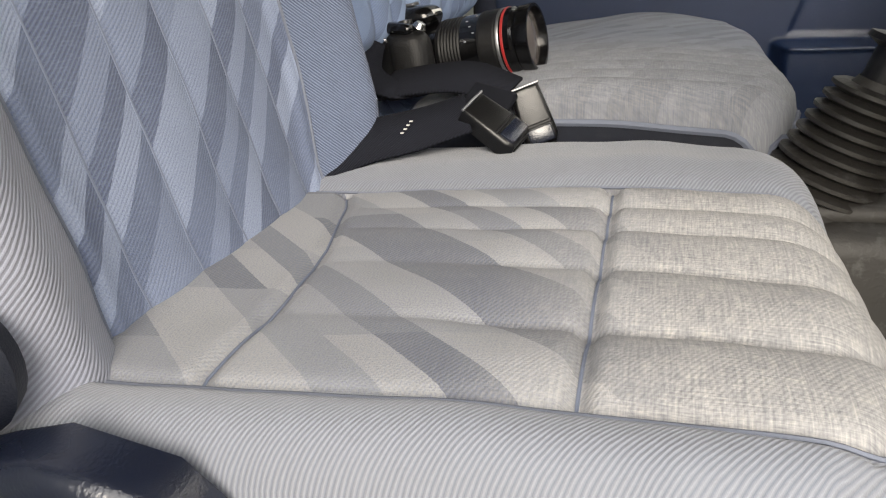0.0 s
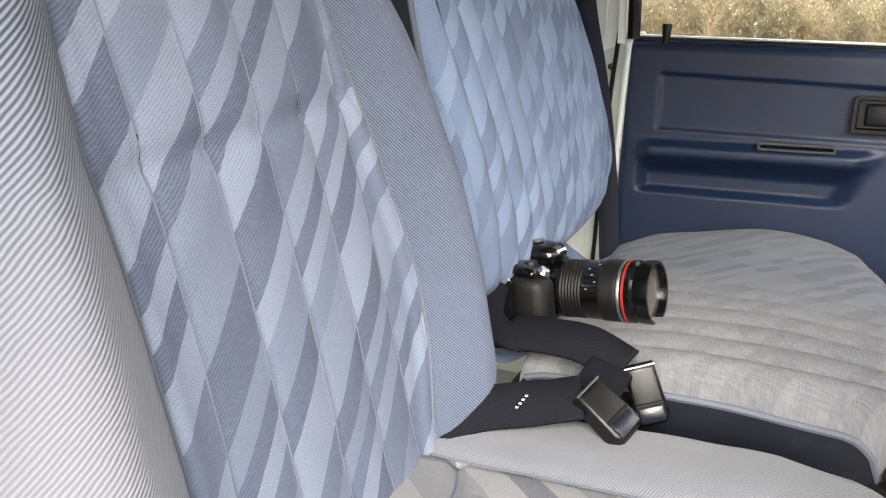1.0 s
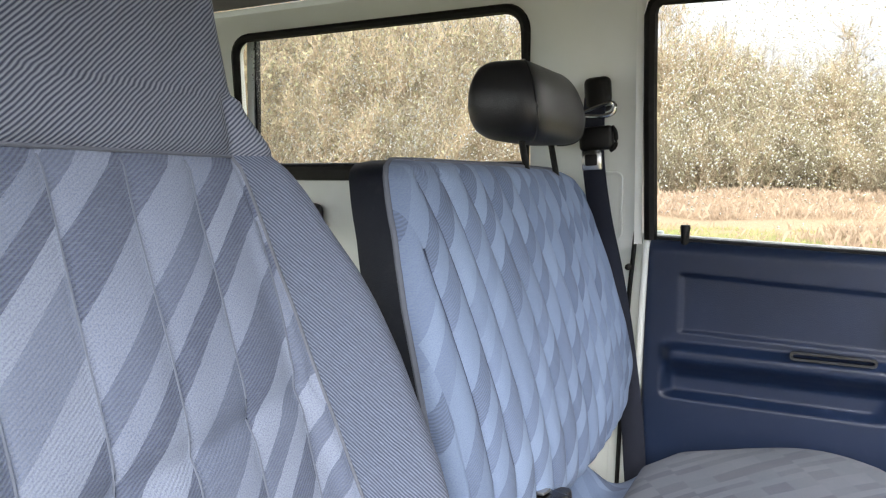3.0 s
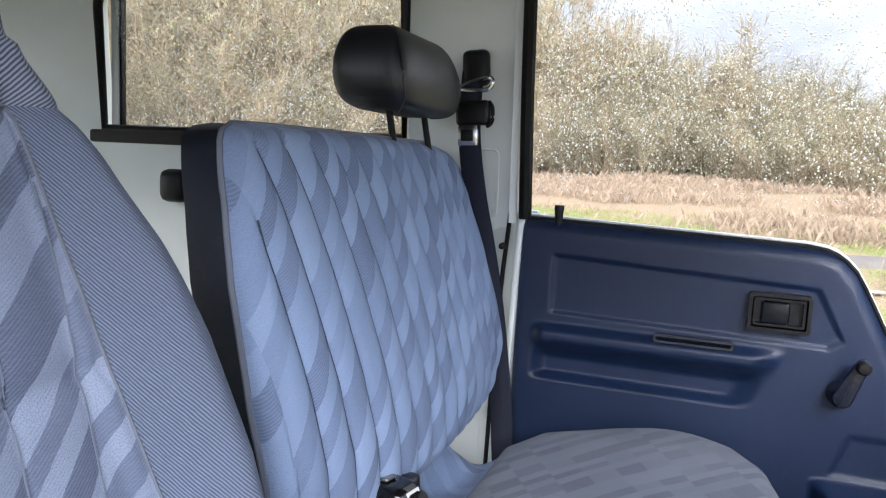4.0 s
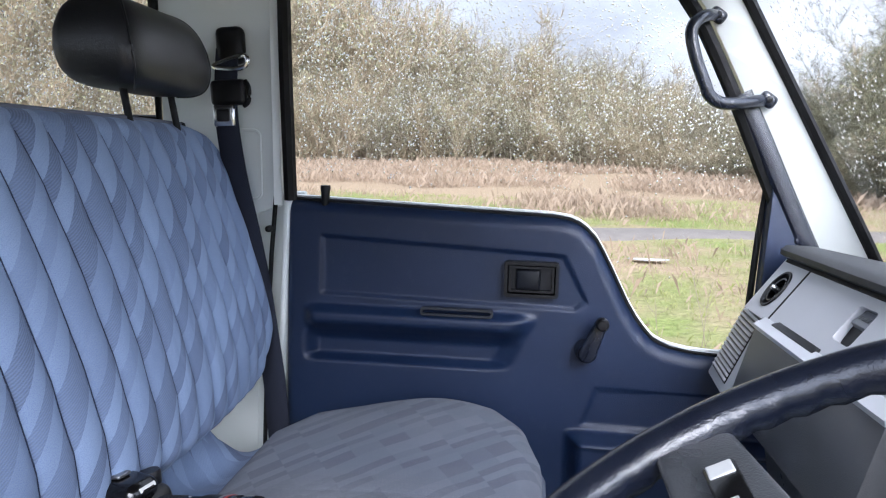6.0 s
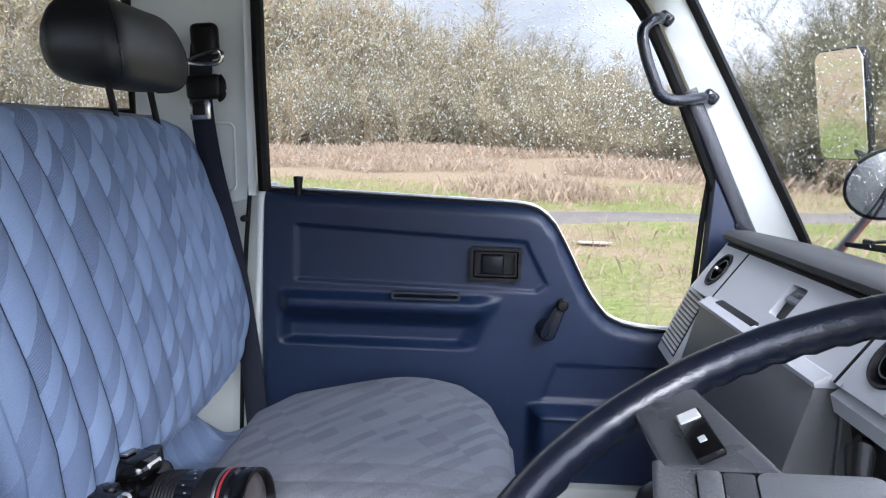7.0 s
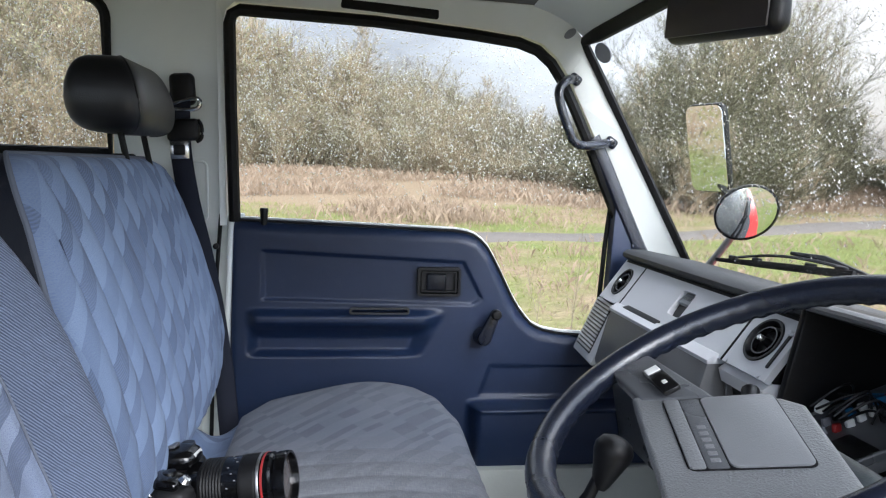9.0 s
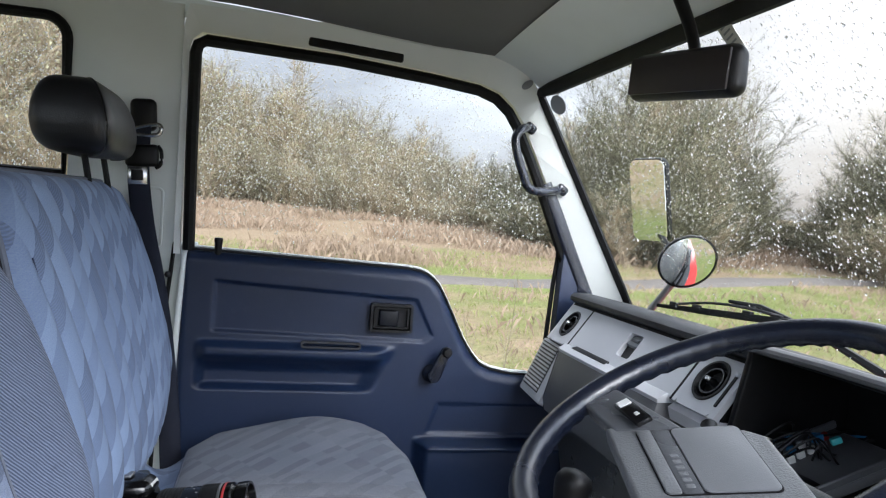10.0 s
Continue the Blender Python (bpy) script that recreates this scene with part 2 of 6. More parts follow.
STEEL = plastic("dull_steel", (0.33, 0.33, 0.34), 0.42, 300, 0.1, 0.2, 0.2, 1.0)
WEB = twill("belt_webbing", (0.006, 0.0065, 0.009), (0.016, 0.0175, 0.025), 0.0022, 60.0, 0.25, 0.0)
BELT = twill("seat_belt_webbing", (0.016, 0.018, 0.027), (0.034, 0.038, 0.056), 0.0022, 60.0, 0.25, 0.0)
PIPING = plastic("cloth_piping", (0.12, 0.135, 0.175), 0.8, 600, 0.4)
DASH_PAD = plastic("grey_padded_vinyl", (0.120, 0.124, 0.131), 0.34, 700, 0.7, 0.12, 0.12, spec=0.5)
PAD_TOP = plastic("dark_padded_vinyl", (0.045, 0.047, 0.051), 0.52, 700, 0.55, 0.12, 0.12, spec=0.32)
HUB = plastic("grained_hub_plastic", (0.150, 0.155, 0.162), 0.32, 560, 0.9, 0.12, 0.10, spec=0.9)
CREASE_THREAD = plastic("crease_shade_thread", (0.042, 0.053, 0.088), 0.9, 900, 0.3, spec=0.1)
THREAD_PALE = plastic("blue_grey_thread", (0.13, 0.15, 0.20), 0.9, 900, 0.3, spec=0.1)
PIPE_DARK = plastic("vinyl_piping", (0.035, 0.04, 0.055), 0.6, 600, 0.3)
REDPAINT = plastic("red_paint", (0.55, 0.03, 0.02), 0.3, 100, 0.03, 0.1, 0.05)
WHITEP = plastic("white_plastic", (0.72, 0.72, 0.70), 0.4, 500, 0.1, 0.08, 0.1)
PRINT = plastic("light_print", (0.6, 0.6, 0.58), 0.6, 600, 0.05)
GREYP = plastic("grey_print", (0.22, 0.23, 0.25), 0.5, 600, 0.05)
BLUEP = plastic("blue_plastic", (0.02, 0.13, 0.30), 0.4, 500, 0.1)
CYANP = plastic("cyan_plastic", (0.05, 0.38, 0.42), 0.4, 500, 0.1)
REDP = plastic("red_plastic", (0.30, 0.02, 0.02), 0.4, 500, 0.1)
GREENP = plastic("green_plastic", (0.06, 0.22, 0.09), 0.4, 500, 0.1)
ROADM = plastic("wet_gravel_road", (0.150, 0.130, 0.112), 0.8, 60, 0.8, 0.3, 0.3, spec=0.2)


def glass(name, col=(1, 1, 1), ior=1.45, rough=0.0):
    g = G(name)
    return g.set(Base_Color=col, Roughness=rough, IOR=ior, Transmission_Weight=1.0)


GLASS = glass("window_glass", (0.97, 0.99, 0.98), 1.12, 0.035)
DROP = glass("rain_water", (1, 1, 1), 1.33)
LENSG = glass("coated_lens_glass", (0.75, 0.7, 0.8), 1.5)
g = G("mirror_glass")
MIRROR = g.set(Base_Color=(0.82, 0.84, 0.84), Metallic=1.0, Roughness=0.015)


def ground_material():
    g = G("rough_meadow")
    c = g.coord()
    sep = g.n("ShaderNodeSeparateXYZ")
    g.put(sep.inputs[0], c)
    y = sep.outputs[1]
    big = g.noise(c, 0.16, 5.0)
    mid = g.noise(c, 1.1, 5.0)
    fine = g.noise(c, 14.0, 4.0)
    green = g.mix(fine, (0.12, 0.15, 0.04), (0.26, 0.28, 0.10))
    tan = g.mix(fine, (0.21, 0.150, 0.095), (0.39, 0.295, 0.190))
    dry = g.math("ADD", g.math("MULTIPLY", big, 1.2), g.math("MULTIPLY", mid, 0.7))
    far = g.math("MULTIPLY", g.math("SUBTRACT", y, 13.0), 0.045)
    far = g.math("MINIMUM", g.math("MAXIMUM", far, -0.06), 0.32)
    f = g.ramp(g.math("ADD", dry, far), [(0.78, 0.0), (1.06, 1.0)])
    g.bump(g.math("ADD", mid, fine), 1.0, 0.08)
    return g.set(Base_Color=g.mix(f, green, tan), Roughness=0.95, Specular_IOR_Level=0.1)


GROUND = ground_material()


def blades(name, a, b):
    g = G(name)
    rnd = g.n("ShaderNodeNewGeometry").outputs["Random Per Island"]
    c = g.noise(g.coord(), 0.5, 3.0)
    col = g.mix(rnd, a, b)
    col = g.mix(g.math("MULTIPLY", c, 0.5), col, tint(a, 0.7))
    return g.set(Base_Color=col, Roughness=0.85, Specular_IOR_Level=0.15)


DRYGRASS = blades("dry_grass", (0.25, 0.180, 0.120), (0.42, 0.325, 0.235))
GREENGRASS = blades("green_grass", (0.18, 0.19, 0.06), (0.37, 0.36, 0.16))
BARK = blades("twig_bark", (0.135, 0.110, 0.076), (0.38, 0.318, 0.228))
BARK_RED = blades("tan_twig_bark", (0.22, 0.165, 0.105), (0.52, 0.425, 0.29))
BARK_OLIVE = blades("olive_twig_bark", (0.060, 0.058, 0.038), (0.185, 0.170, 0.110))
CATKIN = blades("pale_buds", (0.22, 0.22, 0.11), (0.48, 0.45, 0.29))


# ---- mesh helpers ----
def mesh(name, verts, faces, mats, uvs=None, fm=None, smooth=True):
    me = bpy.data.meshes.new(name)
    me.from_pydata([tuple(v) for v in verts], [], [tuple(f) for f in faces])
    for m in (mats if isinstance(mats, (list, tuple)) else [mats]):
        me.materials.append(m)
    if uvs is not None:
        lay = me.uv_layers.new(name="UVMap")
        idx = np.zeros(len(me.loops), dtype=np.int32)
        me.loops.foreach_get("vertex_index", idx)
        lay.data.foreach_set("uv", np.asarray(uvs, dtype=np.float32)[idx].ravel())
    if fm is not None:
        me.polygons.foreach_set("material_index", np.asarray(fm, dtype=np.int32))
    me.polygons.foreach_set("use_smooth", [smooth] * len(me.polygons))
    me.update()
    return me


def child(name, me, parent, label=""):
    ob = new(name, me)
    ob.parent = parent
    if label:
        tagged(ob, label)
    return ob


def part(name, bm, material, parent, label="", smooth=True):
    me = bpy.data.meshes.new(name)
    bmesh.ops.recalc_face_normals(bm, faces=bm.faces)
    bm.to_mesh(me)
    bm.free()
    me.materials.append(material)
    me.polygons.foreach_set("use_smooth", [smooth] * len(me.polygons))
    if smooth:
        me.set_sharp_from_angle(angle=radians(38))
    return child(name, me, parent, label)


def thing(name, label, category, at=(0, 0, 0), group="", kind=""):
    ob = new(name)
    ob.location = at
    ob.empty_display_size = 0.05
    return tagged(ob, label, category, group, kind)


def grid(fn, nu, nv, wrap=False):
    """verts, faces and uvs of fn(i/(nu-1), j/(nv-1)) -> x, y, z, u, v."""
    vs, uv = [], []
    for j in range(nv):
        for i in range(nu):
            x, y, z, a, b = fn(i / (nu - 1), j / (nv - 1))
            vs.append((x, y, z))
            uv.append((a, b))
    fs = [(j * nu + i, j * nu + i + 1, (j + 1) * nu + i + 1, (j + 1) * nu + i) for j in range(nv - 1) for i in range(nu - 1)]
    return vs, fs, uv


def rbox(size, bevel=0.004, seg=2, m=None, taper=(1, 1)):
    """A bevelled box, its top scaled by taper."""
    bm = bmesh.new()
    bmesh.ops.create_cube(bm, size=1)
    for v in bm.verts:
        k = taper if v.co.z > 0 else (1, 1)
        v.co = Vector((v.co.x * size[0] * k[0], v.co.y * size[1] * k[1], v.co.z * size[2]))
    if bevel > 0:
        bmesh.ops.bevel(bm, geom=bm.edges[:], offset=bevel, segments=seg, affect="EDGES", profile=0.5)
    if m is not None:
        bm.transform(m)
    return bm


def prism(outline, depth, bevel=0.0, m=None, seg=2):
    """Outline in the local xy plane, extruded along z from 0 to depth."""
    bm = bmesh.new()
    vs = [bm.verts.new((x, y, 0)) for x, y in outline]
    f = bm.faces.new(vs)
    r = bmesh.ops.extrude_face_region(bm, geom=[f])
    top = [v for v in r["geom"] if isinstance(v, bmesh.types.BMVert)]
    bmesh.ops.translate(bm, vec=(0, 0, depth), verts=top)
    if bevel > 0:
        es = [e for e in bm.edges if all(v in top for v in e.verts)]
        bmesh.ops.bevel(bm, geom=es, offset=bevel, segments=seg, affect="EDGES", profile=0.5)
    if m is not None:
        bm.transform(m)
    return bm


def smooth_path(pts, n, closed=False):
    """Catmull-Rom through the points."""
    P = [Vector(p) for p in pts]
    out = []
    k = len(P)
    spans = k if closed else k - 1
    for s in range(spans):
        def at(i):
            return P[i % k] if closed else P[max(0, min(k - 1, i))]
        a, b, c, d = at(s - 1), at(s), at(s + 1), at(s + 2)
        for q in range(n):
            t = q / n
            out.append(0.5 * (2 * b + (c - a) * t + (2 * a - 5 * b + 4 * c - d) * t * t + (3 * b - a - 3 * c + d) * t ** 3))
    if not closed:
        out.append(P[-1])
    return out


def tube(points, radius, seg=8, closed=False, flat=1.0, up=(0, 0, 1)):
    """A round (or flattened) bar along the points; radius may be a list."""
    bm = bmesh.new()
    n = len(points)
    rings = []
    for i, p in enumerate(points):
        p = Vector(p)
        a = Vector(points[(i - 1) % n] if closed or i else points[0])
        b = Vector(points[(i + 1) % n] if closed or i < n - 1 else points[-1])
        d = (b - a).normalized()
        side = d.cross(Vector(up))
        if side.length < 1e-4:
            side = d.cross(Vector((1, 0, 0)))
        side.normalize()
        nrm = side.cross(d).normalized()
        r = radius[i] if isinstance(radius, (list, tuple)) else radius
        rings.append([bm.verts.new(p + side * r * math.cos(2 * math.pi * k / seg) + nrm * r * flat * math.sin(2 * math.pi * k / seg)) for k in range(seg)])
    for i in range(n if closed else n - 1):
        A, B = rings[i], rings[(i + 1) % n]
        for k in range(seg):
            bm.faces.new((A[k], A[(k + 1) % seg], B[(k + 1) % seg], B[k]))
    if not closed:
        bm.faces.new(rings[0])
        bm.faces.new(rings[-1])
    return bm


def lathe(profile, seg=32, m=None, cap=True):
    """Profile of (r, z), turned about z."""
    bm = bmesh.new()
    rings = [[bm.verts.new((r * math.cos(2 * math.pi * k / seg), r * math.sin(2 * math.pi * k / seg), z)) for k in range(seg)] for r, z in profile]
    for A, B in zip(rings, rings[1:]):
        for k in range(seg):
            bm.faces.new((A[k], A[(k + 1) % seg], B[(k + 1) % seg], B[k]))
    if cap:
        bm.faces.new(rings[0])
        bm.faces.new(rings[-1])
    if m is not None:
        bm.transform(m)
    return bm


def axes(origin, xdir, ydir):
    """A pose from an origin and two directions."""
    x = Vector(xdir).normalized()
    z = x.cross(Vector(ydir)).normalized()
    y = z.cross(x)
    m = Matrix((x, y, z)).transposed().to_4x4()
    m.translation = origin
    return m


def round_rect(x0, x1, z0, z1, r, n=6):
    pts = []
    for cx, cz, a0 in ((x1 - r, z1 - r, 0), (x0 + r, z1 - r, 90), (x0 + r, z0 + r, 180), (x1 - r, z0 + r, 270)):
        for k in range(n + 1):
            a = radians(a0 + 90 * k / n)
            pts.append((cx + r * math.cos(a), cz + r * math.sin(a)))
    return pts


def lerp(x, xs, ys):
    return float(np.interp(x, xs, ys))


def sstep(a, b, x):
    t = max(0.0, min(1.0, (x - a) / (b - a)))
    return t * t * (3 - 2 * t)


def ribbon(points, width, thick, wdir, mat, name, parent, label=""):
    """A woven band along the points, wdir across it, with UV in metres."""
    vs, fs, uv = [], [], []
    L = 0.0
    n = len(points)
    for i, p in enumerate(points):
        p = Vector(p)
        if i:
            L += (p - Vector(points[i - 1])).length
        d = (Vector(points[min(i + 1, n - 1)]) - Vector(points[max(i - 1, 0)])).normalized()
        w = Vector(wdir[i] if isinstance(wdir[0], (tuple, list, Vector)) else wdir)
        w = (w - d * w.dot(d)).normalized()
        nn = d.cross(w)
        for s, t in ((-1, -1), (-0.97, 1), (0, 1.25), (0.97, 1), (1, -1)):
            vs.append(p + w * s * width / 2 + nn * t * thick / 2)
            uv.append((s * width / 2, L))
    for i in range(n - 1):
        for k in range(5):
            a, b = i * 5 + k, i * 5 + (k + 1) % 5
            fs.append((a, b, b + 5, a + 5))
    fs.append((4, 3, 2, 1, 0))
    fs.append(tuple(range((n - 1) * 5, n * 5)))
    return child(name, mesh(name, vs, fs, mat, uv), parent, label)


# ---- the van's shell ----
YC = 0.955


def wall_y(z):
    return 1.752 - 0.07 * max(0.0, z - 0.95)


def both(name, make, label, category="body panel"):
    """The same panel on both flanks of the van; the far flank as it is, the near one mirrored."""
    for n, flip in ((name + "_1", False), (name + "_2", True)):
        vs, fs, mats = make()
        if flip:
            vs = [(x, 2 * YC - y, z) for x, y, z in vs]
            fs = [tuple(reversed(f)) for f in fs]
        tagged(new(n, mesh(n, vs, fs, mats, smooth=False)), label, category, kind="structure")


def strip_solid(inner, outer, thick):
    """A band between two lists of points on the inner face, thickened outwards along y."""
    n = len(inner)
    vs = [*inner, *outer]
    vs += [(x, y + thick, z) for x, y, z in inner] + [(x, y + thick, z) for x, y, z in outer]
    fs = []
    for i in range(n - 1):
        a, b, c, d = i, i + 1, n + i + 1, n + i
        fs.append((a, d, c, b))
        fs.append((a + 2 * n, b + 2 * n, c + 2 * n, d + 2 * n))
        fs.append((a, b, b + 2 * n, a + 2 * n))
        fs.append((d, d + 2 * n, c + 2 * n, c))
    fs.append((0, 2 * n, 3 * n, n))
    fs.append((n - 1, 2 * n - 1, 4 * n - 1, 3 * n - 1))
    return vs, fs


def hole_plate(hole, x0, x1, z0, z1, thick):
    """A wall panel with a rounded opening."""
    cx, cz = sum(p[0] for p in hole) / len(hole), sum(p[1] for p in hole) / len(hole)
    pts = list(hole)
    out = []
    for x, z in pts:
        dx, dz = x - cx, z - cz
        k = min(((x1 if dx > 0 else x0) - cx) / dx if abs(dx) > 1e-6 else 9e9, ((z1 if dz > 0 else z0) - cz) / dz if abs(dz) > 1e-6 else 9e9)
        out.append((cx + dx * k, cz + dz * k))
    for k in range(len(out)):
        a = out[k]
        b = out[(k + 1) % len(out)]
        if abs(a[0] - b[0]) > 1e-4 and abs(a[1] - b[1]) > 1e-4:
            corner = (x1 if a[0] > cx else x0, z1 if a[1] > cz else z0)
            if (Vector(a) - Vector(corner)).length < (Vector(b) - Vector(corner)).length:
                out[k] = corner
            else:
                out[(k + 1) % len(out)] = corner
    pts.append(pts[0])
    out.append(out[0])
    return strip_solid([(x, wall_y(z), z) for x, z in pts], [(x, wall_y(z), z) for x, z in out], thick)


def rear_outline(m):
    """The rear side window, rounded above and square below, drawn in by m."""
    top = [p for p in round_rect(-1.335 + m, -0.535 - m, 1.092 + m, 1.428 - m, 0.045) if p[1] > 1.3]
    return top + [(-1.335 + m, 1.092 + m), (-0.535 - m, 1.092 + m)]


REAR_HOLE = rear_outline(0.0)
both("wall_rear_side", lambda: (*hole_plate(REAR_HOLE, -2.7, -0.316, 0.12, 1.478, 0.035), PAINT), "white-painted steel van side wall with a rounded window opening", "wall")


def door_frame():
    inner = [(-0.300, 0.945), (-0.302, 1.20), (-0.302, 1.385), (-0.296, 1.408), (-0.278, 1.424), (0.02, 1.415), (0.234, 1.398), (0.350, 1.385), (0.395, 1.370), (0.430, 1.342), (0.460, 1.303), (0.495, 1.238), (0.535, 1.163), (0.606, 1.013), (0.655, 0.91), (0.705, 0.80)]
    outer = [(-0.314, 0.945), (-0.314, 1.20), (-0.314, 1.385), (-0.314, 1.43), (-0.305, 1.478), (0.02, 1.474), (0.25, 1.464), (0.365, 1.450), (0.42, 1.430), (0.462, 1.405), (0.500, 1.362), (0.552, 1.262), (0.601, 1.166), (0.690, 1.010), (0.768, 0.873), (0.82, 0.78)]
    a = [(x, wall_y(z) - 0.004, z) for x, z in inner]
    b = [(x, (wall_y(z) - 0.010 if i < 4 else 1.700 if i < 8 else 1.698), z) for i, (x, z) in enumerate(outer)]
    vs, fs = strip_solid(a, b, 0.03)
    return vs, fs, PAINT


both("door_frame_pillar", door_frame, "white-painted windscreen pillar and door header", "pillar")


def seal(name, loop, ywall, r, flat=1.0, closed=True, mirror=True):
    for n, flip in ((name + "_1", False), (name + "_2", True)):
        pts = [(x, (2 * YC - y if flip else y), z) for x, y, z in loop]
        bm = tube(pts, r, 8, closed, flat, (0, 1, 0))
        ob = part(n, bm, RUBBER, None)
        tagged(ob, "black rubber window seal", "window seal", kind="structure")


seal("rear_window_seal", [(x, wall_y(z) - 0.002, z) for x, z in rear_outline(0.007)], 0, 0.011)
FRONT_GLASS = [(-0.283, 0.955), (-0.288, 1.20), (-0.289, 1.38), (-0.284, 1.398), (-0.268, 1.408), (0.02, 1.399), (0.234, 1.382), (0.340, 1.370), (0.385, 1.355), (0.419, 1.328), (0.448, 1.288), (0.482, 1.226), (0.520, 1.152), (0.590, 1.004), (0.640, 0.90)]
seal("door_window_seal", [(x, wall_y(z) - 0.004, z) for x, z in FRONT_GLASS], 0, 0.013, 1.0, False)
for n_, flip_ in (("pillar_trim_1", False), ("pillar_trim_2", True)):
    line_ = [(0.528, 1.168), (0.566, 1.092), (0.606, 1.008), (0.652, 0.915), (0.692, 0.84)]
    pts_ = [(x, (2 * YC - 1.728 if flip_ else 1.728), z) for x, z in line_]
    tagged(part(n_, tube(pts_, 0.016, 8, False, 0.55, (0, 1, 0)), NAVY_RIM, None), "dark navy weather strip along the pillar", "trim", kind="structure")


def pane(name, loop, label):
    """A thin solid pane from a loop of points at both faces."""
    for n, flip in ((name + "_1", False), (name + "_2", True)):
        if name == "door_glass" and flip:
            continue
        k = len(loop)
        vs = [(x, (2 * YC - y if flip else y), z) for x, y, z in loop]
        d = -0.004 if flip else 0.004
        vs += [(x, y + d, z) for x, y, z in vs]
        fs = [tuple(range(k)), tuple(reversed(range(k, 2 * k)))] + [(i, i + k, (i + 1) % k + k, (i + 1) % k) for i in range(k)]
        ob = new(n, mesh(n, vs, fs, GLASS, smooth=False))
        ob.visible_shadow = False
        tagged(ob, label, "window", kind="structure")


def wall_plane(z):
    return wall_y(z) + 0.010


pane("rear_glass", [(x, wall_plane(z), z) for x, z in rear_outline(0.0)], "rain-speckled rear side window glass")
DG = FRONT_GLASS + [(0.655, 0.672), (0.527, 0.674), (0.433, 0.686), (0.372, 0.735), (0.310, 0.850), (0.262, 0.915), (0.215, 0.925)]
pane("door_glass", [(x, 1.775 - 0.07 * max(0, z - 0.95), z) for x, z in DG], "rain-speckled door window glass, wound up")

for n_, flip_ in (("window_rail_1", False), ("window_rail_2", True)):
    y_ = 1.742 if not flip_ else 2 * YC - 1.742
    tagged(part(n_, rbox((0.88, 0.022, 0.030), 0.006, 2, pose(-0.93, y_, 1.082)), RUBBER, None), "dark rubber-edged sliding rail under the rear side window", "window rail", kind="structure")
    tagged(part(n_.replace("rail", "post"), rbox((0.024, 0.016, 0.33), 0.005, 2, pose(-1.300, y_ + (0.008 if not flip_ else -0.008), 1.262)), PAINT, None), "white post at the end of the rear side window", "window post", kind="structure")
    tagged(part(n_.replace("rail", "post_edge"), rbox((0.007, 0.018, 0.33), 0.002, 1, pose(-1.282, y_ + (0.008 if not flip_ else -0.008), 1.262)), RUBBER, None), "black rubber edge of the window post", "window seal", kind="structure")

# windscreen
WS_TOP = [(1.705, 0.490, 1.379), (1.64, 0.502, 1.386), (1.50, 0.516, 1.394), (1.25, 0.530, 1.402), (YC, 0.538, 1.405)]


def ws_top(y):
    d = abs(y - YC)
    ys = [abs(p[0] - YC) for p in WS_TOP][::-1]
    return lerp(d, ys, [p[1] for p in WS_TOP][::-1]), lerp(d, ys, [p[2] for p in WS_TOP][::-1])


def ws_point(s, t, off=0.0):
    """s across from the far flank to the near one, t down the glass."""
    y = 1.705 - s * 2 * (1.705 - YC)
    d = abs(y - YC) / 0.75
    x1, z1 = ws_top(y)
    x0, z0 = 0.835 - 0.060 * d ** 2.2, 0.862 + 0.008 * d
    return (x1 + (x0 - x1) * t + off * 0.87, y, z1 + (z0 - z1) * t + off * 0.5)


vs_, fs_, _ = grid(lambda a, b: (*ws_point(a, b, 0.0), 0, 0), 25, 8)
n_ = len(vs_)
vs2_ = [tuple(Vector(v) + Vector((0.0035, 0, 0.002))) for v in vs_]
ob_ = new("windscreen", mesh("windscreen", vs_ + vs2_, [tuple(reversed(f)) for f in fs_] + [tuple(i + n_ for i in f) for f in fs_], GLASS))
ob_.visible_shadow = False
tagged(ob_, "raked curved windscreen glass speckled with rain", "windscreen", kind="structure")
edge_ = [ws_point(i / 24, 0, -0.004) for i in range(25)] + [ws_point(1, j / 8, -0.004) for j in range(1, 8)] + [ws_point(1 - i / 24, 1, -0.004) for i in range(25)] + [ws_point(0, 1 - j / 8, -0.004) for j in range(1, 8)]
tagged(part("windscreen_seal", tube(edge_, 0.017, 8, True, 0.6, (-0.87, 0, -0.5)), RUBBER, None), "thick black rubber windscreen seal", "window seal", kind="structure")

# roof: grey headliner, white coves and header
vs_, fs_, _ = grid(lambda a, b: (-2.7 + 3.074 * a, 1.70 - b * 2 * (1.70 - YC), 1.49 - 0.041 * sstep(-0.3, 0.374, -2.7 + 3.074 * a) + 0.03 * (1 - (2 * b - 1) ** 2), 0, 0), 22, 14)
n_ = len(vs_)
up_ = [(x, y, z + 0.02) for x, y, z in vs_]
tagged(new("ceiling", mesh("ceiling", vs_ + up_, fs_ + [tuple(reversed([i + n_ for i in f])) for f in fs_], HEADLINER)), "grey fabric headliner on the van roof", "ceiling", kind="structure")


def cove(a, b):
    x = -2.7 + 3.08 * a
    zt = 1.488 - 0.041 * sstep(-0.3, 0.374, x)
    return (x, 1.722 - 0.022 * b - 0.012 * math.sin(b * 3.14) * -1, 1.452 + (zt - 1.452) * b, 0, 0)


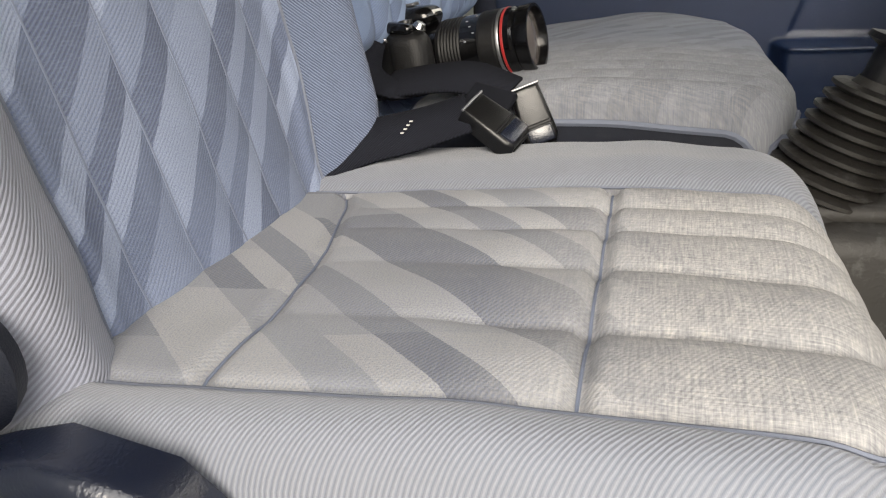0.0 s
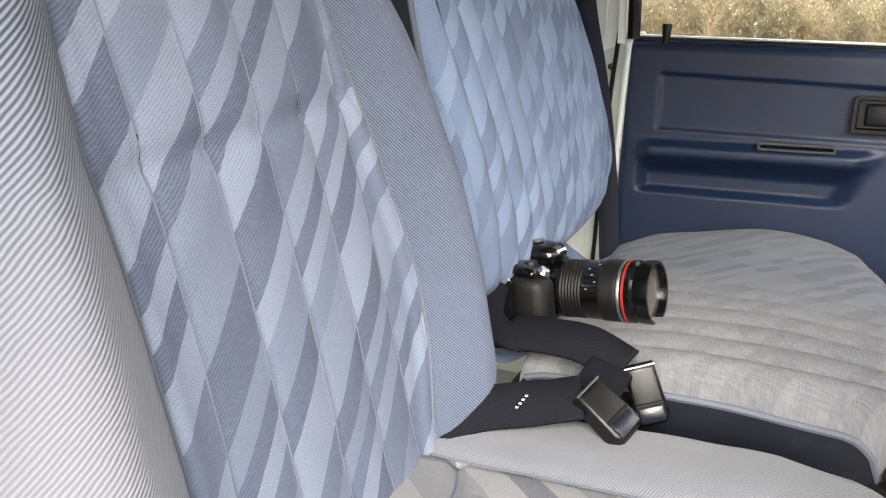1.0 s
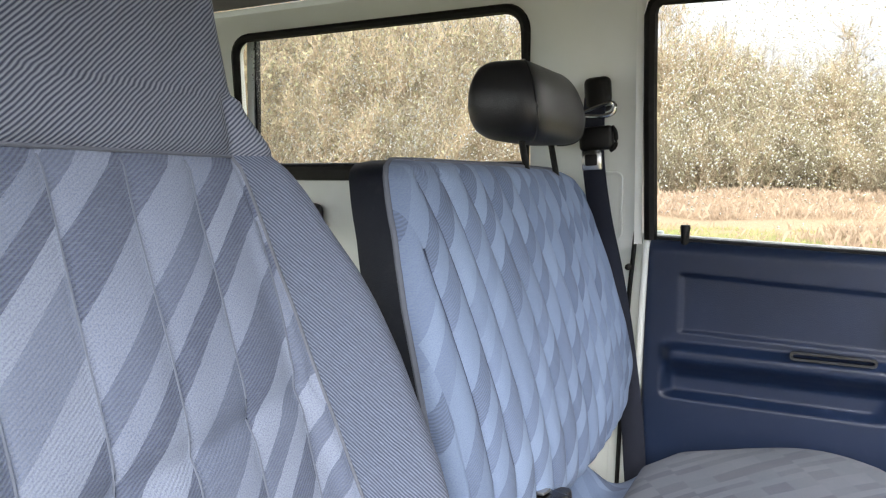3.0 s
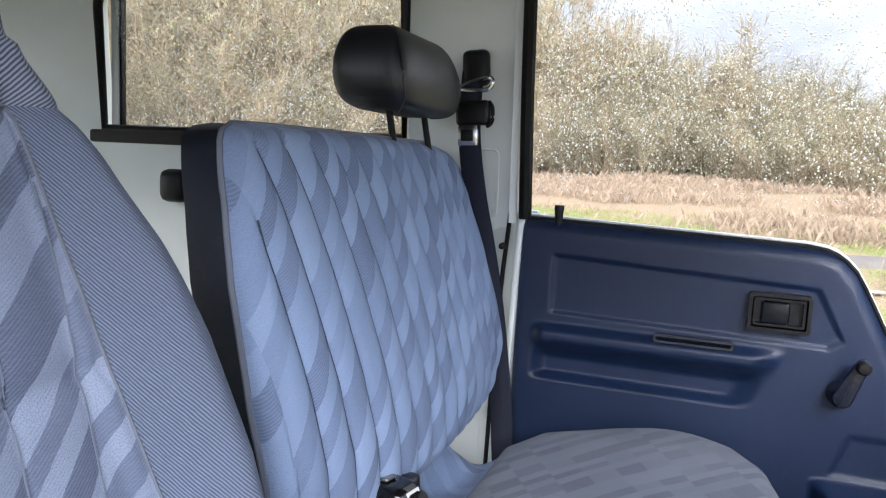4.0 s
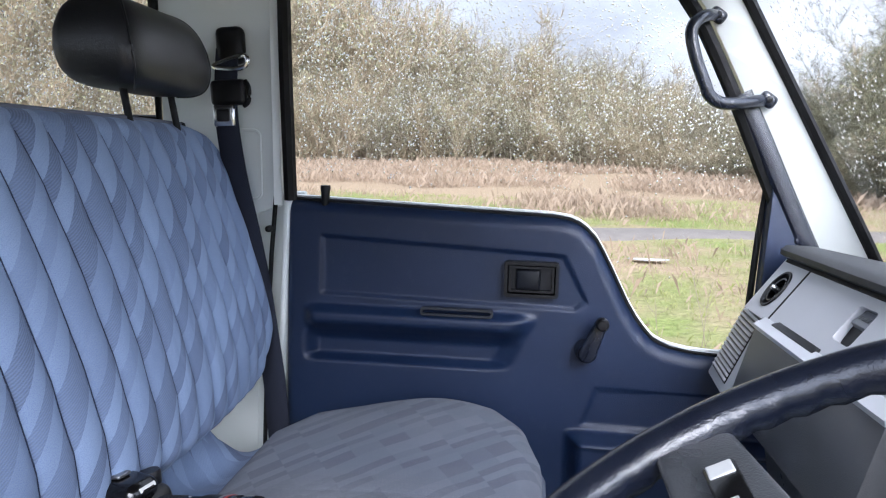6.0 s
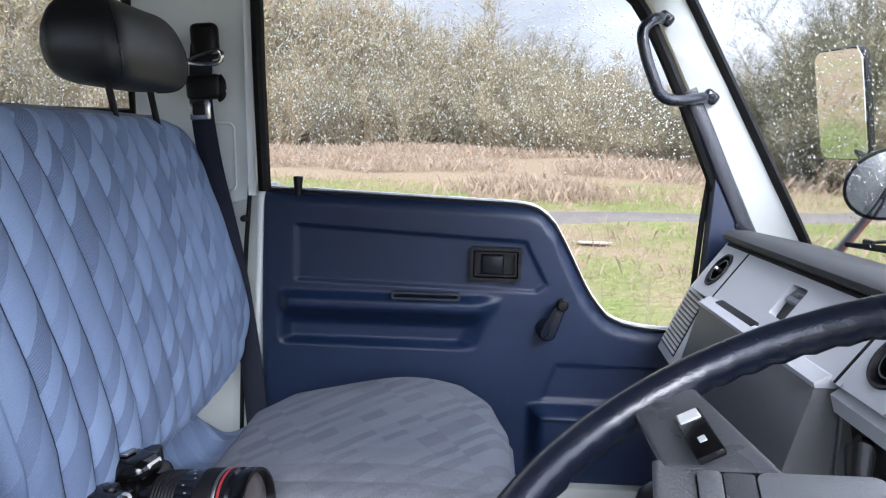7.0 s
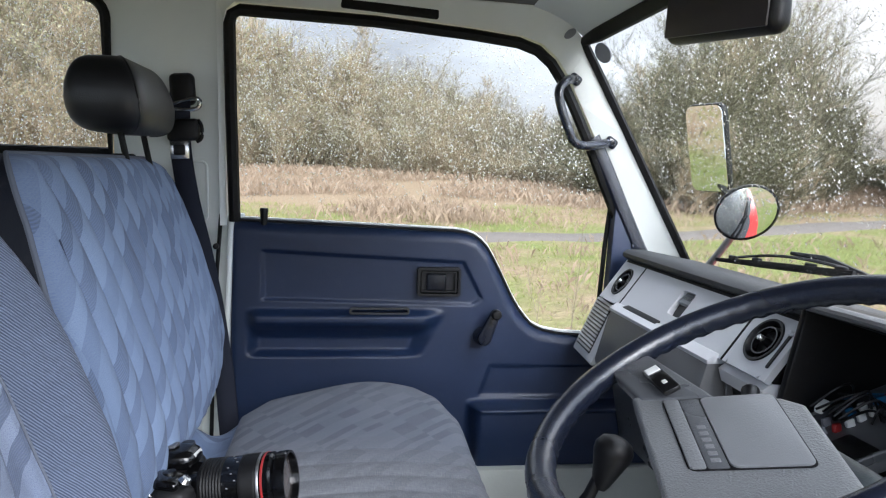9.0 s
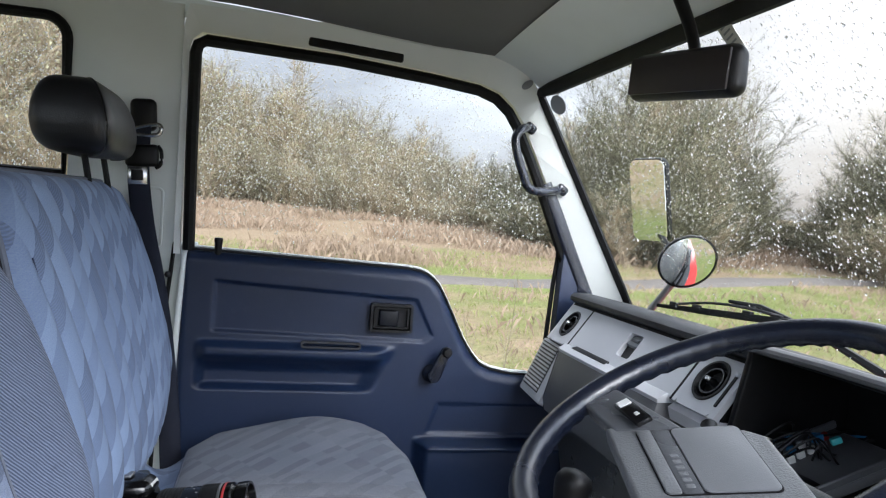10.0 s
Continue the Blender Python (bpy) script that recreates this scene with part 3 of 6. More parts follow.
for n_, flip_ in (("roof_cove_1", False), ("roof_cove_2", True)):
    vs_, fs_, _ = grid(cove, 20, 6)
    if flip_:
        vs_ = [(x, 2 * YC - y, z) for x, y, z in vs_]
    bm_ = bmesh.new()
    vv_ = [bm_.verts.new(v) for v in vs_]
    for f in fs_:
        bm_.faces.new([vv_[i] for i in f])
    bmesh.ops.solidify(bm_, geom=bm_.faces[:], thickness=0.004)
    tagged(part(n_, bm_, PAINT, None), "white-painted roof rail above the windows", "roof rail", kind="structure")


def header(a, b):
    y = 1.702 - a * 2 * (1.702 - YC)
    x1, z1 = ws_top(y)
    z0 = 1.447 + 0.028 * (1 - (2 * a - 1) ** 2)
    x = 0.366 + (x1 + 0.006 - 0.366) * b
    z = z0 + (z1 - 0.002 - z0) * b + 0.010 * math.sin(b * math.pi)
    return (x, y, z, 0, 0)


vs_, fs_, _ = grid(header, 30, 8)
n_ = len(vs_)
tagged(new("windscreen_header", mesh("windscreen_header", vs_ + [(x + 0.01, y, z + 0.02) for x, y, z in vs_], fs_ + [tuple(reversed([i + n_ for i in f])) for f in fs_], PAINT)), "white-painted header above the windscreen", "header", kind="structure")
# outer roof skin and rear end close the van
tagged(part("roof", rbox((3.30, 1.66, 0.03), 0.01, 2, pose(-1.13, YC, 1.575)), PAINT, None), "white-painted van roof skin", "roof", kind="structure")
# window opening added out of view, to let more daylight onto the dashboard
vs_, fs_ = hole_plate(round_rect(-0.58, 0.58, 0.96, 1.40, 0.06), -0.81, 0.81, 0.12, 1.50, 0.03)
tagged(new("wall_rear", mesh("wall_rear", [(-2.70 - (y - wall_y(z)), YC + x, z) for x, y, z in vs_], fs_, PAINT, smooth=False)), "plain white rear end wall of the van with an added, unseen window opening", "wall", kind="structure")
k_ = round_rect(-0.585, 0.585, 0.955, 1.405, 0.06)
n_ = len(k_)
ob_ = new("rear_end_glass", mesh("rear_end_glass", [(-2.712 - 0.004 * q, YC + x, z) for q in (0, 1) for x, z in k_], [tuple(range(n_)), tuple(reversed(range(n_, 2 * n_)))], GLASS, smooth=False))
ob_.visible_shadow = False
tagged(ob_, "clear glass in the added rear window opening", "window", kind="structure")
tagged(part("floor", rbox((3.60, 1.60, 0.05), 0.004, 1, pose(-0.92, YC, 0.145)), SILL, None), "worn grey rubber floor mat", "floor", kind="structure")
for n_, y_ in (("sill_panel_1", 1.725), ("sill_panel_2", 2 * YC - 1.725)):
    z_ = (0.17, 0.385) if y_ > 1 else (0.10, 0.17)
    tagged(part(n_, rbox((1.25, 0.055, z_[1] - z_[0]), 0.01, 2, pose(0.28, y_, (z_[0] + z_[1]) / 2)), SILL, None), "pale grey painted door sill panel", "sill", kind="structure")
for n_, y_ in (("door_jamb_1", 1.800), ("door_jamb_2", 2 * YC - 1.800)):
    tagged(part(n_, rbox((0.10, 0.012, 0.84), 0.003, 1, pose(-0.318, y_, 0.55)), PAINT, None), "white-painted door jamb", "jamb", kind="structure")
for n_, y_ in (("outer_skin_1", 1.805), ("outer_skin_2", 2 * YC - 1.805)):
    tagged(part(n_, rbox((2.40, 0.012, 0.88), 0.003, 1, pose(-1.54, y_, 0.50)), PAINT, None), "white outer side panel of the van", "body panel", kind="structure")
tagged(part("engine_cover", rbox((0.80, 0.16, 0.30), 0.03, 3, pose(0.02, 0.985, 0.31)), BOOT, None), "dusty dark floor tunnel between the seats", "floor tunnel", kind="structure")
tagged(part("front_bulkhead", rbox((0.03, 1.56, 0.62), 0.004, 1, pose(0.86, YC, 0.46)), VINYL, None), "dark bulkhead under the dashboard", "bulkhead", kind="structure")
tagged(part("front_panel", rbox((0.05, 1.62, 0.34), 0.02, 3, pose(0.925, YC, 0.625)), REDPAINT, None), "red-painted front panel of the van", "body panel", kind="structure")
tagged(part("cowl", rbox((0.12, 1.60, 0.03), 0.008, 2, pose(0.890, YC, 0.800)), REDPAINT, None), "red-painted cowl below the windscreen", "cowl", kind="structure")


# ---- door trim of the far door ----
def trim_top(x):
    return lerp(x, [-0.31, 0.215, 0.246, 0.272, 0.300, 0.333, 0.358, 0.383, 0.408, 0.433, 0.480, 0.527, 0.75], [0.957, 0.940, 0.936, 0.926, 0.897, 0.835, 0.785, 0.745, 0.718, 0.704, 0.695, 0.692, 0.690])


def inside(poly, x, z):
    """Signed distance to a convex outline (counter-clockwise), positive inside."""
    d = 9.0
    for (ax, az), (bx, bz) in zip(poly, poly[1:] + poly[:1]):
        l = math.hypot(bx - ax, bz - az)
        d = min(d, ((bx - ax) * (z - az) - (bz - az) * (x - ax)) / l)
    return d


INSERT = [(-0.224, 0.776), (0.262, 0.766), (0.284, 0.784), (0.240, 0.868), (-0.224, 0.889)]
LOWER = [(0.284, 0.545), (0.74, 0.545), (0.74, 0.618), (0.310, 0.618)]


def trim_depth(x, z):
    h = 0.0
    d = inside(INSERT, x, z)
    h -= 0.0055 * sstep(-0.003, 0.005, d)
    # armrest ledge, rolled under into a soft hollow
    ends = sstep(-0.262, -0.232, x) * (1 - sstep(0.135, 0.190, x - 0.5 * (z - 0.72)))
    h += ends * (0.022 * sstep(0.702, 0.728, z) * (1 - sstep(0.738, 0.758, z)) - 0.024 * sstep(0.640, 0.656, z) * (1 - sstep(0.680, 0.712, z)))
    d = inside(LOWER, x, z)
    h -= 0.004 * sstep(-0.003, 0.004, d)
    bag = (1 - sstep(0.522, 0.537, z)) * sstep(0.252, 0.285, x)
    h += 0.036 * bag - 0.010 * bag * sstep(0.36, 0.50, z) * -1
    lip = sstep(0.514, 0.522, z) * (1 - sstep(0.530, 0.538, z)) * sstep(0.255, 0.29, x)
    h += 0.006 * lip
    return h


def trim_fn(a, b):
    x = -0.296 + 1.016 * a
    zt = trim_top(x)
    z = 0.365 + (zt - 0.365) * (1 - (1 - b) ** 1.0)
    y = 1.757 - trim_depth(x, z)
    e = (zt - z)
    slope = abs(trim_top(x + 0.006) - trim_top(x - 0.006)) / 0.012
    e = e / math.sqrt(1 + slope * slope)
    r = 0.028
    if e < r:
        y += r - math.sqrt(max(0.0, r * r - (r - e) ** 2))
    ex = x + 0.296
    if ex < 0.014:
        y += 0.014 - math.sqrt(max(0.0, 0.014 ** 2 - (0.014 - ex) ** 2))
    return (x, y, z, x, z)


door = thing("door_1", "navy moulded plastic inner door trim with a map pocket", "door", (0.2, 1.76, 0.66), kind="structure")
door_m = Matrix.Translation(door.location).inverted()


def door_mesh(name, vs, fs, mat, label="", uv=None):
    ob = child(name, mesh(name, [door_m @ Vector(v) for v in vs], fs, mat, uv), door, label)
    return ob


def door_part(name, bm, mat, label="", smooth=True):
    bm.transform(door_m)
    return part(name, bm, mat, door, label, smooth)


vs_, fs_, uv_ = grid(trim_fn, 230, 170)
door_mesh("trim_panel", vs_, [tuple(reversed(f)) for f in fs_], NAVY, "navy moulded vinyl door panel")
vs_, fs_ = strip_solid([(-0.30 + 1.03 * i / 50, 1.806, 0.30) for i in range(51)], [(-0.30 + 1.03 * i / 50, 1.806, trim_top(-0.30 + 1.03 * i / 50) - 0.004) for i in range(51)], 0.03)
door_mesh("outer_skin", vs_, fs_, PAINT, "white outer door skin")
lip_ = [(-0.296 + 0.016 * i, 1.781, trim_top(-0.296 + 0.016 * i) + 0.006) for i in range(53)]
door_part("glass_channel", tube(lip_, 0.0030, 6, False, 1.0, (0, 1, 0)), WHITEP, "thin bright strip along the window ledge")
door_part("inner_channel", tube([(x, y - 0.009, z - 0.005) for x, y, z in lip_], 0.0032, 6, False, 1.0, (0, 1, 0)), RUBBER)
# edge of the door: white flange and black seal behind the trim
door_part("door_edge", rbox((0.012, 0.05, 0.62), 0.004, 2, pose(-0.303, 1.775, 0.66, 0, 2.0, 0)), PAINT)
door_part("edge_seal", tube([(-0.313, 1.752, 0.97), (-0.322, 1.75, 0.85), (-0.330, 1.75, 0.70), (-0.335, 1.75, 0.50), (-0.338, 1.75, 0.38)], 0.0045, 8), RUBBER)


def crank():
    a, b = Vector((0.287, 1.720, 0.694)), Vector((0.310, 1.714, 0.754))
    d = (b - a).normalized()
    side = Vector((d.z, 0, -d.x))
    out = []
    for k in range(9):
        t = math.pi * (k / 8 + 0.5)
        out.append((0.0160 * math.cos(t), 0.0160 * math.sin(t)))
    L = (b - a).length
    for k in range(9):
        t = math.pi * (k / 8 - 0.5)
        out.append((L + 0.0110 * math.cos(t), 0.0110 * math.sin(t)))
    arm = door_part("crank_arm", prism(out, 0.011, 0.004, axes(a, d, side * -1) @ pose(0, 0, -0.004), 3), NAVY_RIM, "dark navy window winder")
    door_part("crank_boss", lathe([(0.021, 0), (0.022, 0.004), (0.018, 0.032)], 24, axes(a + Vector((0, 0.036, 0)), (1, 0, 0), (0, 0, 1)), False), NAVY_RIM)
    door_part("crank_knob", lathe([(0.0, 0.018), (0.008, 0.0175), (0.0115, 0.014), (0.0125, 0.006), (0.0100, 0.0)], 24, axes(b - Vector((0, 0.004, 0)), (1, 0, 0), (0, 0, 1)), False), BLACK, "black winder knob")


crank()


def frame_bm(x0, x1, z0, z1, r, w, depth, y):
    """A rounded rectangular bezel facing -y."""
    o = round_rect(x0, x1, z0, z1, r, 4)
    i = round_rect(x0 + w, x1 - w, z0 + w, z1 - w, max(0.001, r - w * 0.4), 4)
    bm = bmesh.new()
    n = len(o)
    lo = [bm.verts.new((x, y + depth, z)) for x, z in o]
    up = [bm.verts.new((x, y, z)) for x, z in o]
    iu = [bm.verts.new((x, y, z)) for x, z in i]
    il = [bm.verts.new((x, y + depth, z)) for x, z in i]
    for k in range(n):
        q = (k + 1) % n
        for A, B in ((lo, up), (up, iu), (iu, il)):
            bm.faces.new((A[k], A[q], B[q], B[k]))
    return bm


def lever_unit():
    x0, x1, z0, z1 = 0.130, 0.231, 0.789, 0.856
    door_part("handle_bezel", frame_bm(x0, x1, z0, z1, 0.006, 0.006, 0.02, 1.742), BLACK, "black inner door handle surround")
    door_part("handle_bezel_step", frame_bm(x0 + 0.009, x1 - 0.009, z0 + 0.009, z1 - 0.009, 0.004, 0.004, 0.016, 1.746), BLACK)
    door_part("handle_cup", rbox((x1 - x0 - 0.012, 0.006, z1 - z0 - 0.012), 0.002, 1, pose((x0 + x1) / 2, 1.762, (z0 + z1) / 2)), NAVY_LEVER)
    door_part("handle_lever", rbox((0.046, 0.012, 0.040), 0.005, 3, pose(x0 + 0.044, 1.7515, (z0 + z1) / 2 - 0.001, 0, 0, -8)), NAVY_LEVER, "black inner door handle lever")


lever_unit()
door_part("pull_slot", frame_bm(-0.026, 0.112, 0.7465, 0.7625, 0.006, 0.0045, 0.014, 1.7365), NAVY_RIM, "moulded pull slot on the armrest ledge")
door_part("lock_knob", lathe([(0.0, -0.02), (0.0075, -0.02), (0.0085, 0.012), (0.010, 0.022), (0.009, 0.027), (0, 0.028)], 14, pose(-0.222, 1.772, 0.957), False), BLACK, "black door lock button")

# front quarter trim at the foot of the pillar
qt_ = prism([(0.577, 0.700), (0.70, 0.700), (0.715, 0.83), (0.668, 0.905), (0.602, 1.020), (0.590, 1.015)], 0.03, 0.006, axes((0, 1.757, 0), (1, 0, 0), (0, 0, 1)))
door_part("quarter_trim", qt_, NAVY, "navy triangular trim at the pillar foot")
door_part("quarter_screw", lathe([(0, 0.006), (0.007, 0.005), (0.009, 0), (0.009, -0.004)], 14, axes((0.640, 1.728, 0.917), (1, 0, 0), (0, 0, 1)), False), NAVY_RIM)
door_part("quarter_seal", tube([(0.572, 1.768, 0.700), (0.576, 1.766, 0.80), (0.582, 1.764, 0.92), (0.590, 1.760, 1.02)], 0.006, 8, False, 1, (0, 1, 0)), RUBBER)


# ---- seats ----
def local(ob, vs):
    m = Matrix.Translation(ob.location).inverted()
    return [m @ Vector(v) for v in vs]


def lpart(name, bm, mat, parent, label="", smooth=True):
    bm.transform(Matrix.Translation(parent.location).inverted())
    return part(name, bm, mat, parent, label, smooth)


def lmesh(name, vs, fs, mats, parent, label="", uv=None, fm=None, smooth=True):
    return child(name, mesh(name, local(parent, vs), fs, mats, uv, fm, smooth), parent, label)


DS = thing("driver_seat", "blue-grey cloth high-back driver seat with ribbed bolsters", "seat", (-0.10, 0.655, 0.18))
DY = 0.655


def ds_mid(z):
    """The middle line of the driver backrest."""
    return lerp(z, [0.48, 0.55, 0.70, 0.80, 0.90, 0.96, 1.02, 1.08, 1.20, 1.32], [-0.262, -0.285, -0.318, -0.343, -0.369, -0.387, -0.406, -0.424, -0.447, -0.462])


def ds_half(z):
    return lerp(z, [0.46, 0.52, 0.60, 0.70, 0.80, 0.90, 0.98, 1.04, 1.08, 1.115, 1.14, 1.30, 1.335, 1.35], [0.200, 0.232, 0.254, 0.258, 0.250, 0.236, 0.214, 0.187, 0.166, 0.148, 0.141, 0.136, 0.110, 0.07])


def ds_panel(z):
    """Half width of the patterned middle panel."""
    return lerp(z, [0.48, 0.55, 0.63, 0.70, 0.76, 0.88, 0.95, 1.08, 1.4], [0.135, 0.142, 0.160, 0.167, 0.158, 0.132, 0.123, 0.108, 0.108])


def ds_panel_near(z):
    return lerp(z, [0.48, 0.58, 0.69, 0.79, 0.87, 0.94, 1.08, 1.4], [0.178, 0.170, 0.173, 0.174, 0.178, 0.172, 0.157, 0.157])


DK = 37 / 60


def ds_near(z):
    """How much wider the seat is towards the driver's door."""
    return 1 + lerp(z, [0.9, 1.05, 1.15, 1.3], [0.15, 0.20, 0.36, 0.36])


def ds_front(a, b, zlo=0.47, zhi=1.345):
    z = zlo + (zhi - zlo) * b
    s = 2 * a - 1
    w = ds_half(z) * (1.0 if s > 0 else ds_near(z))
    p = min(ds_panel(z) if s > 0 else ds_panel_near(z), 0.93 * w)
    au = abs(s) / DK * p if abs(s) <= DK else p + (abs(s) - DK) / (1 - DK) * (w - p)
    u = math.copysign(au, s)
    x = ds_mid(z)
    # bolsters swell forward outside the middle panel
    swell = lerp(z, [0.47, 0.60, 0.80, 0.95, 1.05, 1.12, 1.2], [0.050, 0.072, 0.078, 0.062, 0.040, 0.012, 0.0])
    swell *= 1.0 if s > 0 else 0.55
    if z < 1.13:
        k = (au - p) / max(0.02, w - p)
        x += swell * (sstep(-0.25, 0.55, k)) * 0.9 + 0.004 * (1 - min(1, (au / p) ** 2))
        x -= 0.007 * math.exp(-((au - p) / 0.006) ** 2)
    # quilted channels of the middle panel
    if au < p and z < 1.08:
        ph = (u + 0.011) / 0.061
        x += 0.0036 * (abs(math.sin(math.pi * ph)) ** 0.5 - 0.7)
        x -= 0.005 * math.exp(-((z - 0.868 - 0.02 * (u / p)) / 0.011) ** 2)
    x -= 0.006 * math.exp(-((z - 1.080) / 0.006) ** 2)
    # rounded flanks
    e = max(0.0, (au / w - 0.74) / 0.26)
    x -= 0.10 * (1 - math.sqrt(max(0.0, 1 - e ** 2.2)))
    top = max(0.0, (z - 1.29) / (1.345 - 1.29))
    x -= 0.07 * (1 - math.sqrt(max(0.0, 1 - top ** 2))) if top < 1 else 0.07
    x += 0.002 * noise.noise(Vector((u * 18, z * 18, 2.0)))
    return (x, DY + u - 0.012 * (z - 0.75), z, u, z)


vs_, fs_, uv0_ = grid(ds_front, 121, 150)
P_ = np.array(vs_).reshape(150, 121, 3)
arc_ = np.linalg.norm(np.diff(P_, axis=1), axis=2)
uv_ = np.array(uv0_).reshape(150, 121, 2)
K0_, K1_ = int(round((1 - DK) / 2 * 120)), int(round((1 + DK) / 2 * 120))
for i in range(K1_ + 1, 121):
    uv_[:, i, 0] = uv_[:, i - 1, 0] + arc_[:, i - 1]
for i in range(K0_ - 1, -1, -1):
    uv_[:, i, 0] = uv_[:, i + 1, 0] - arc_[:, i]
uv_ = uv_.reshape(-1, 2)
fm_ = []
for f in fs_:
    z_ = sum(vs_[i][2] for i in f) / 4
    s_ = 2 * (f[0] % 121 + 0.5) / 120 - 1
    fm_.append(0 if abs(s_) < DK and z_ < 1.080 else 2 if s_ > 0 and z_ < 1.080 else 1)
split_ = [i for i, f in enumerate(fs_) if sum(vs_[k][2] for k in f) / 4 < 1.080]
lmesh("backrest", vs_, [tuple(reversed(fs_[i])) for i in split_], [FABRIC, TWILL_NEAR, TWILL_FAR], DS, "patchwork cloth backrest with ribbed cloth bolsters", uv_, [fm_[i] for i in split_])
keep_ = set(split_)
lmesh("headrest", vs_, [tuple(reversed(f)) for i, f in enumerate(fs_) if i not in keep_], [TWILL], DS, "fixed headrest in ribbed blue-grey cloth", uv_)


def ds_back(a, b):
    z = 0.47 + 0.875 * b
    s = 2 * a - 1
    w = ds_half(z) * (1.0 if s > 0 else ds_near(z)) + 0.002
    x0 = ds_mid(z) + lerp(z, [0.47, 0.60, 0.80, 0.95, 1.05, 1.12, 1.2], [0.045, 0.065, 0.070, 0.056, 0.036, 0.010, 0.0]) - 0.098
    bow = 0.055 * (1 - abs(s) ** 3)
    top = max(0.0, (z - 1.29) / 0.055)
    return (x0 - bow * min(1.0, (1.35 - z) / 0.10), DY + s * w - 0.012 * (z - 0.75), z, s * w, z)


vs_, fs_, uv_ = grid(ds_back, 30, 60)
lmesh("back_shell", vs_, fs_, [VINYL], DS, "dark vinyl seat back cover", uv_)
for sgn_ in (-1, 1):
    pts_ = [Vector(ds_front((sgn_ * 0.995 + 1) / 2, k / 60)[:3]) for k in range(0, 34)]
    lpart("edge_piping", tube(pts_, 0.002, 6), PIPE_DARK, DS)
    pts_ = []
    for k in range(0, 61):
        z_ = 0.50 + 0.58 * k / 60
        pts_.append(Vector(ds_front((sgn_ * DK + 1) / 2, (z_ - 0.47) / 0.875)[:3]) + Vector((0.0012, 0, 0)))
    lpart("seam", tube(pts_, 0.0016, 5), PIPING, DS)
pts_ = [Vector(ds_front(((2 * s_ / 20 - 1) * DK + 1) / 2, (1.080 - 0.47) / 0.875)[:3]) + Vector((0.002, 0, 0)) for s_ in range(21)]
lpart("seam", tube(pts_, 0.0016, 5), PIPING, DS)
# stitched lines between the upright channels
for c_ in range(-2, 3):
    u_ = -0.011 + 0.061 * c_
    pts_ = []
    for k in range(70):
        z_ = 0.50 + 0.575 * k / 69
        e_ = min(ds_panel(z_) if u_ > 0 else ds_panel_near(z_), 0.93 * ds_half(z_) * (1.0 if u_ > 0 else ds_near(z_)))
        if abs(u_) < e_ - 0.003:
            pts_.append(Vector(ds_front((u_ / e_ * DK + 1) / 2, (z_ - 0.47) / 0.875)[:3]) + Vector((0.0010, 0, 0)))
    if len(pts_) > 4:
        lpart("stitching", tube(pts_, 0.0010, 5), THREAD_PALE, DS)


CK = 57 / 90


def cush_rear(u):
    """The seam that joins the sloping rear panel to the cushion."""
    return lerp(u, [-0.21, -0.10, -0.01, 0.095, 0.13], [-0.196, -0.195, -0.205, -0.231, -0.245])


def ds_cush(a, b):
    """Driver cushion: a from rear to front, b across."""
    s = 2 * b - 1
    X0, X1 = -0.315, 0.195
    x = X0 + (X1 - X0) * a
    corner = lerp(a, [0, 0.06, 0.72, 0.84, 0.93, 1.0], [0.235, 0.256, 0.262, 0.248, 0.215, 0.15])
    p = min(0.128 if s > 0 else 0.210, 0.9 * corner)
    au = abs(s) / CK * p if abs(s) <= CK else p + (abs(s) - CK) / (1 - CK) * (corner - p)
    u = math.copysign(au, s)
    z = 0.528 + 0.006 * math.sin(a * math.pi) + 0.012 * sstep(0.15, 0.8, a) * (1 - 0.2 * a)
    k = (au - p) / 0.1
    z += 0.014 * sstep(-0.1, 0.45, k)
    z -= 0.006 * math.exp(-((au - p) / 0.006) ** 2)
    if au < p:
        ph = (u + p) / (2 * p / 5)
        front = 0.25 * sstep(-0.215, -0.19, x) + 0.75 * sstep(-0.14, 0.0, x)
        z += 0.013 * front * (abs(math.sin(math.pi * ph)) ** 0.45 - 0.8)
        z -= 0.009 * math.exp(-((x - 0.008) / 0.006) ** 2)
        rear = cush_rear(u)
        z -= 0.008 * math.exp(-((x - rear) / 0.007) ** 2)
    e = max(0.0, (au / corner - 0.80) / 0.20)
    z -= 0.055 * (1 - math.sqrt(max(0.0, 1 - e ** 2.4)))
    f = max(0.0, (a - 0.86) / 0.14)
    z -= 0.10 * (1 - math.sqrt(max(0.0, 1 - f ** 2.2)))
    z += 0.002 * noise.noise(Vector((x * 16, u * 16, 5.0)))
    return (x, DY + u, z, u, x)


vs_, fs_, uv_ = grid(ds_cush, 140, 181)
fm_ = [0 if abs(2 * (f[0] // 140 + 0.5) / 180 - 1) < CK else 1 for f in fs_]
lmesh("cushion", vs_, fs_, [FABRIC_CUSH, TWILL_WORN], DS, "channelled cloth seat cushion with ribbed side bolsters", uv_, fm_)
rim_ = [Vector(ds_cush(a_, 0.0)[:3]) for a_ in np.linspace(0.05, 0.97, 40)] + [Vector(ds_cush(0.995, b_)[:3]) for b_ in np.linspace(0.05, 0.95, 16)] + [Vector(ds_cush(a_, 1.0)[:3]) for a_ in np.linspace(0.97, 0.05, 40)]
lpart("cushion_piping", tube(rim_, 0.005, 6), PIPE_DARK, DS)
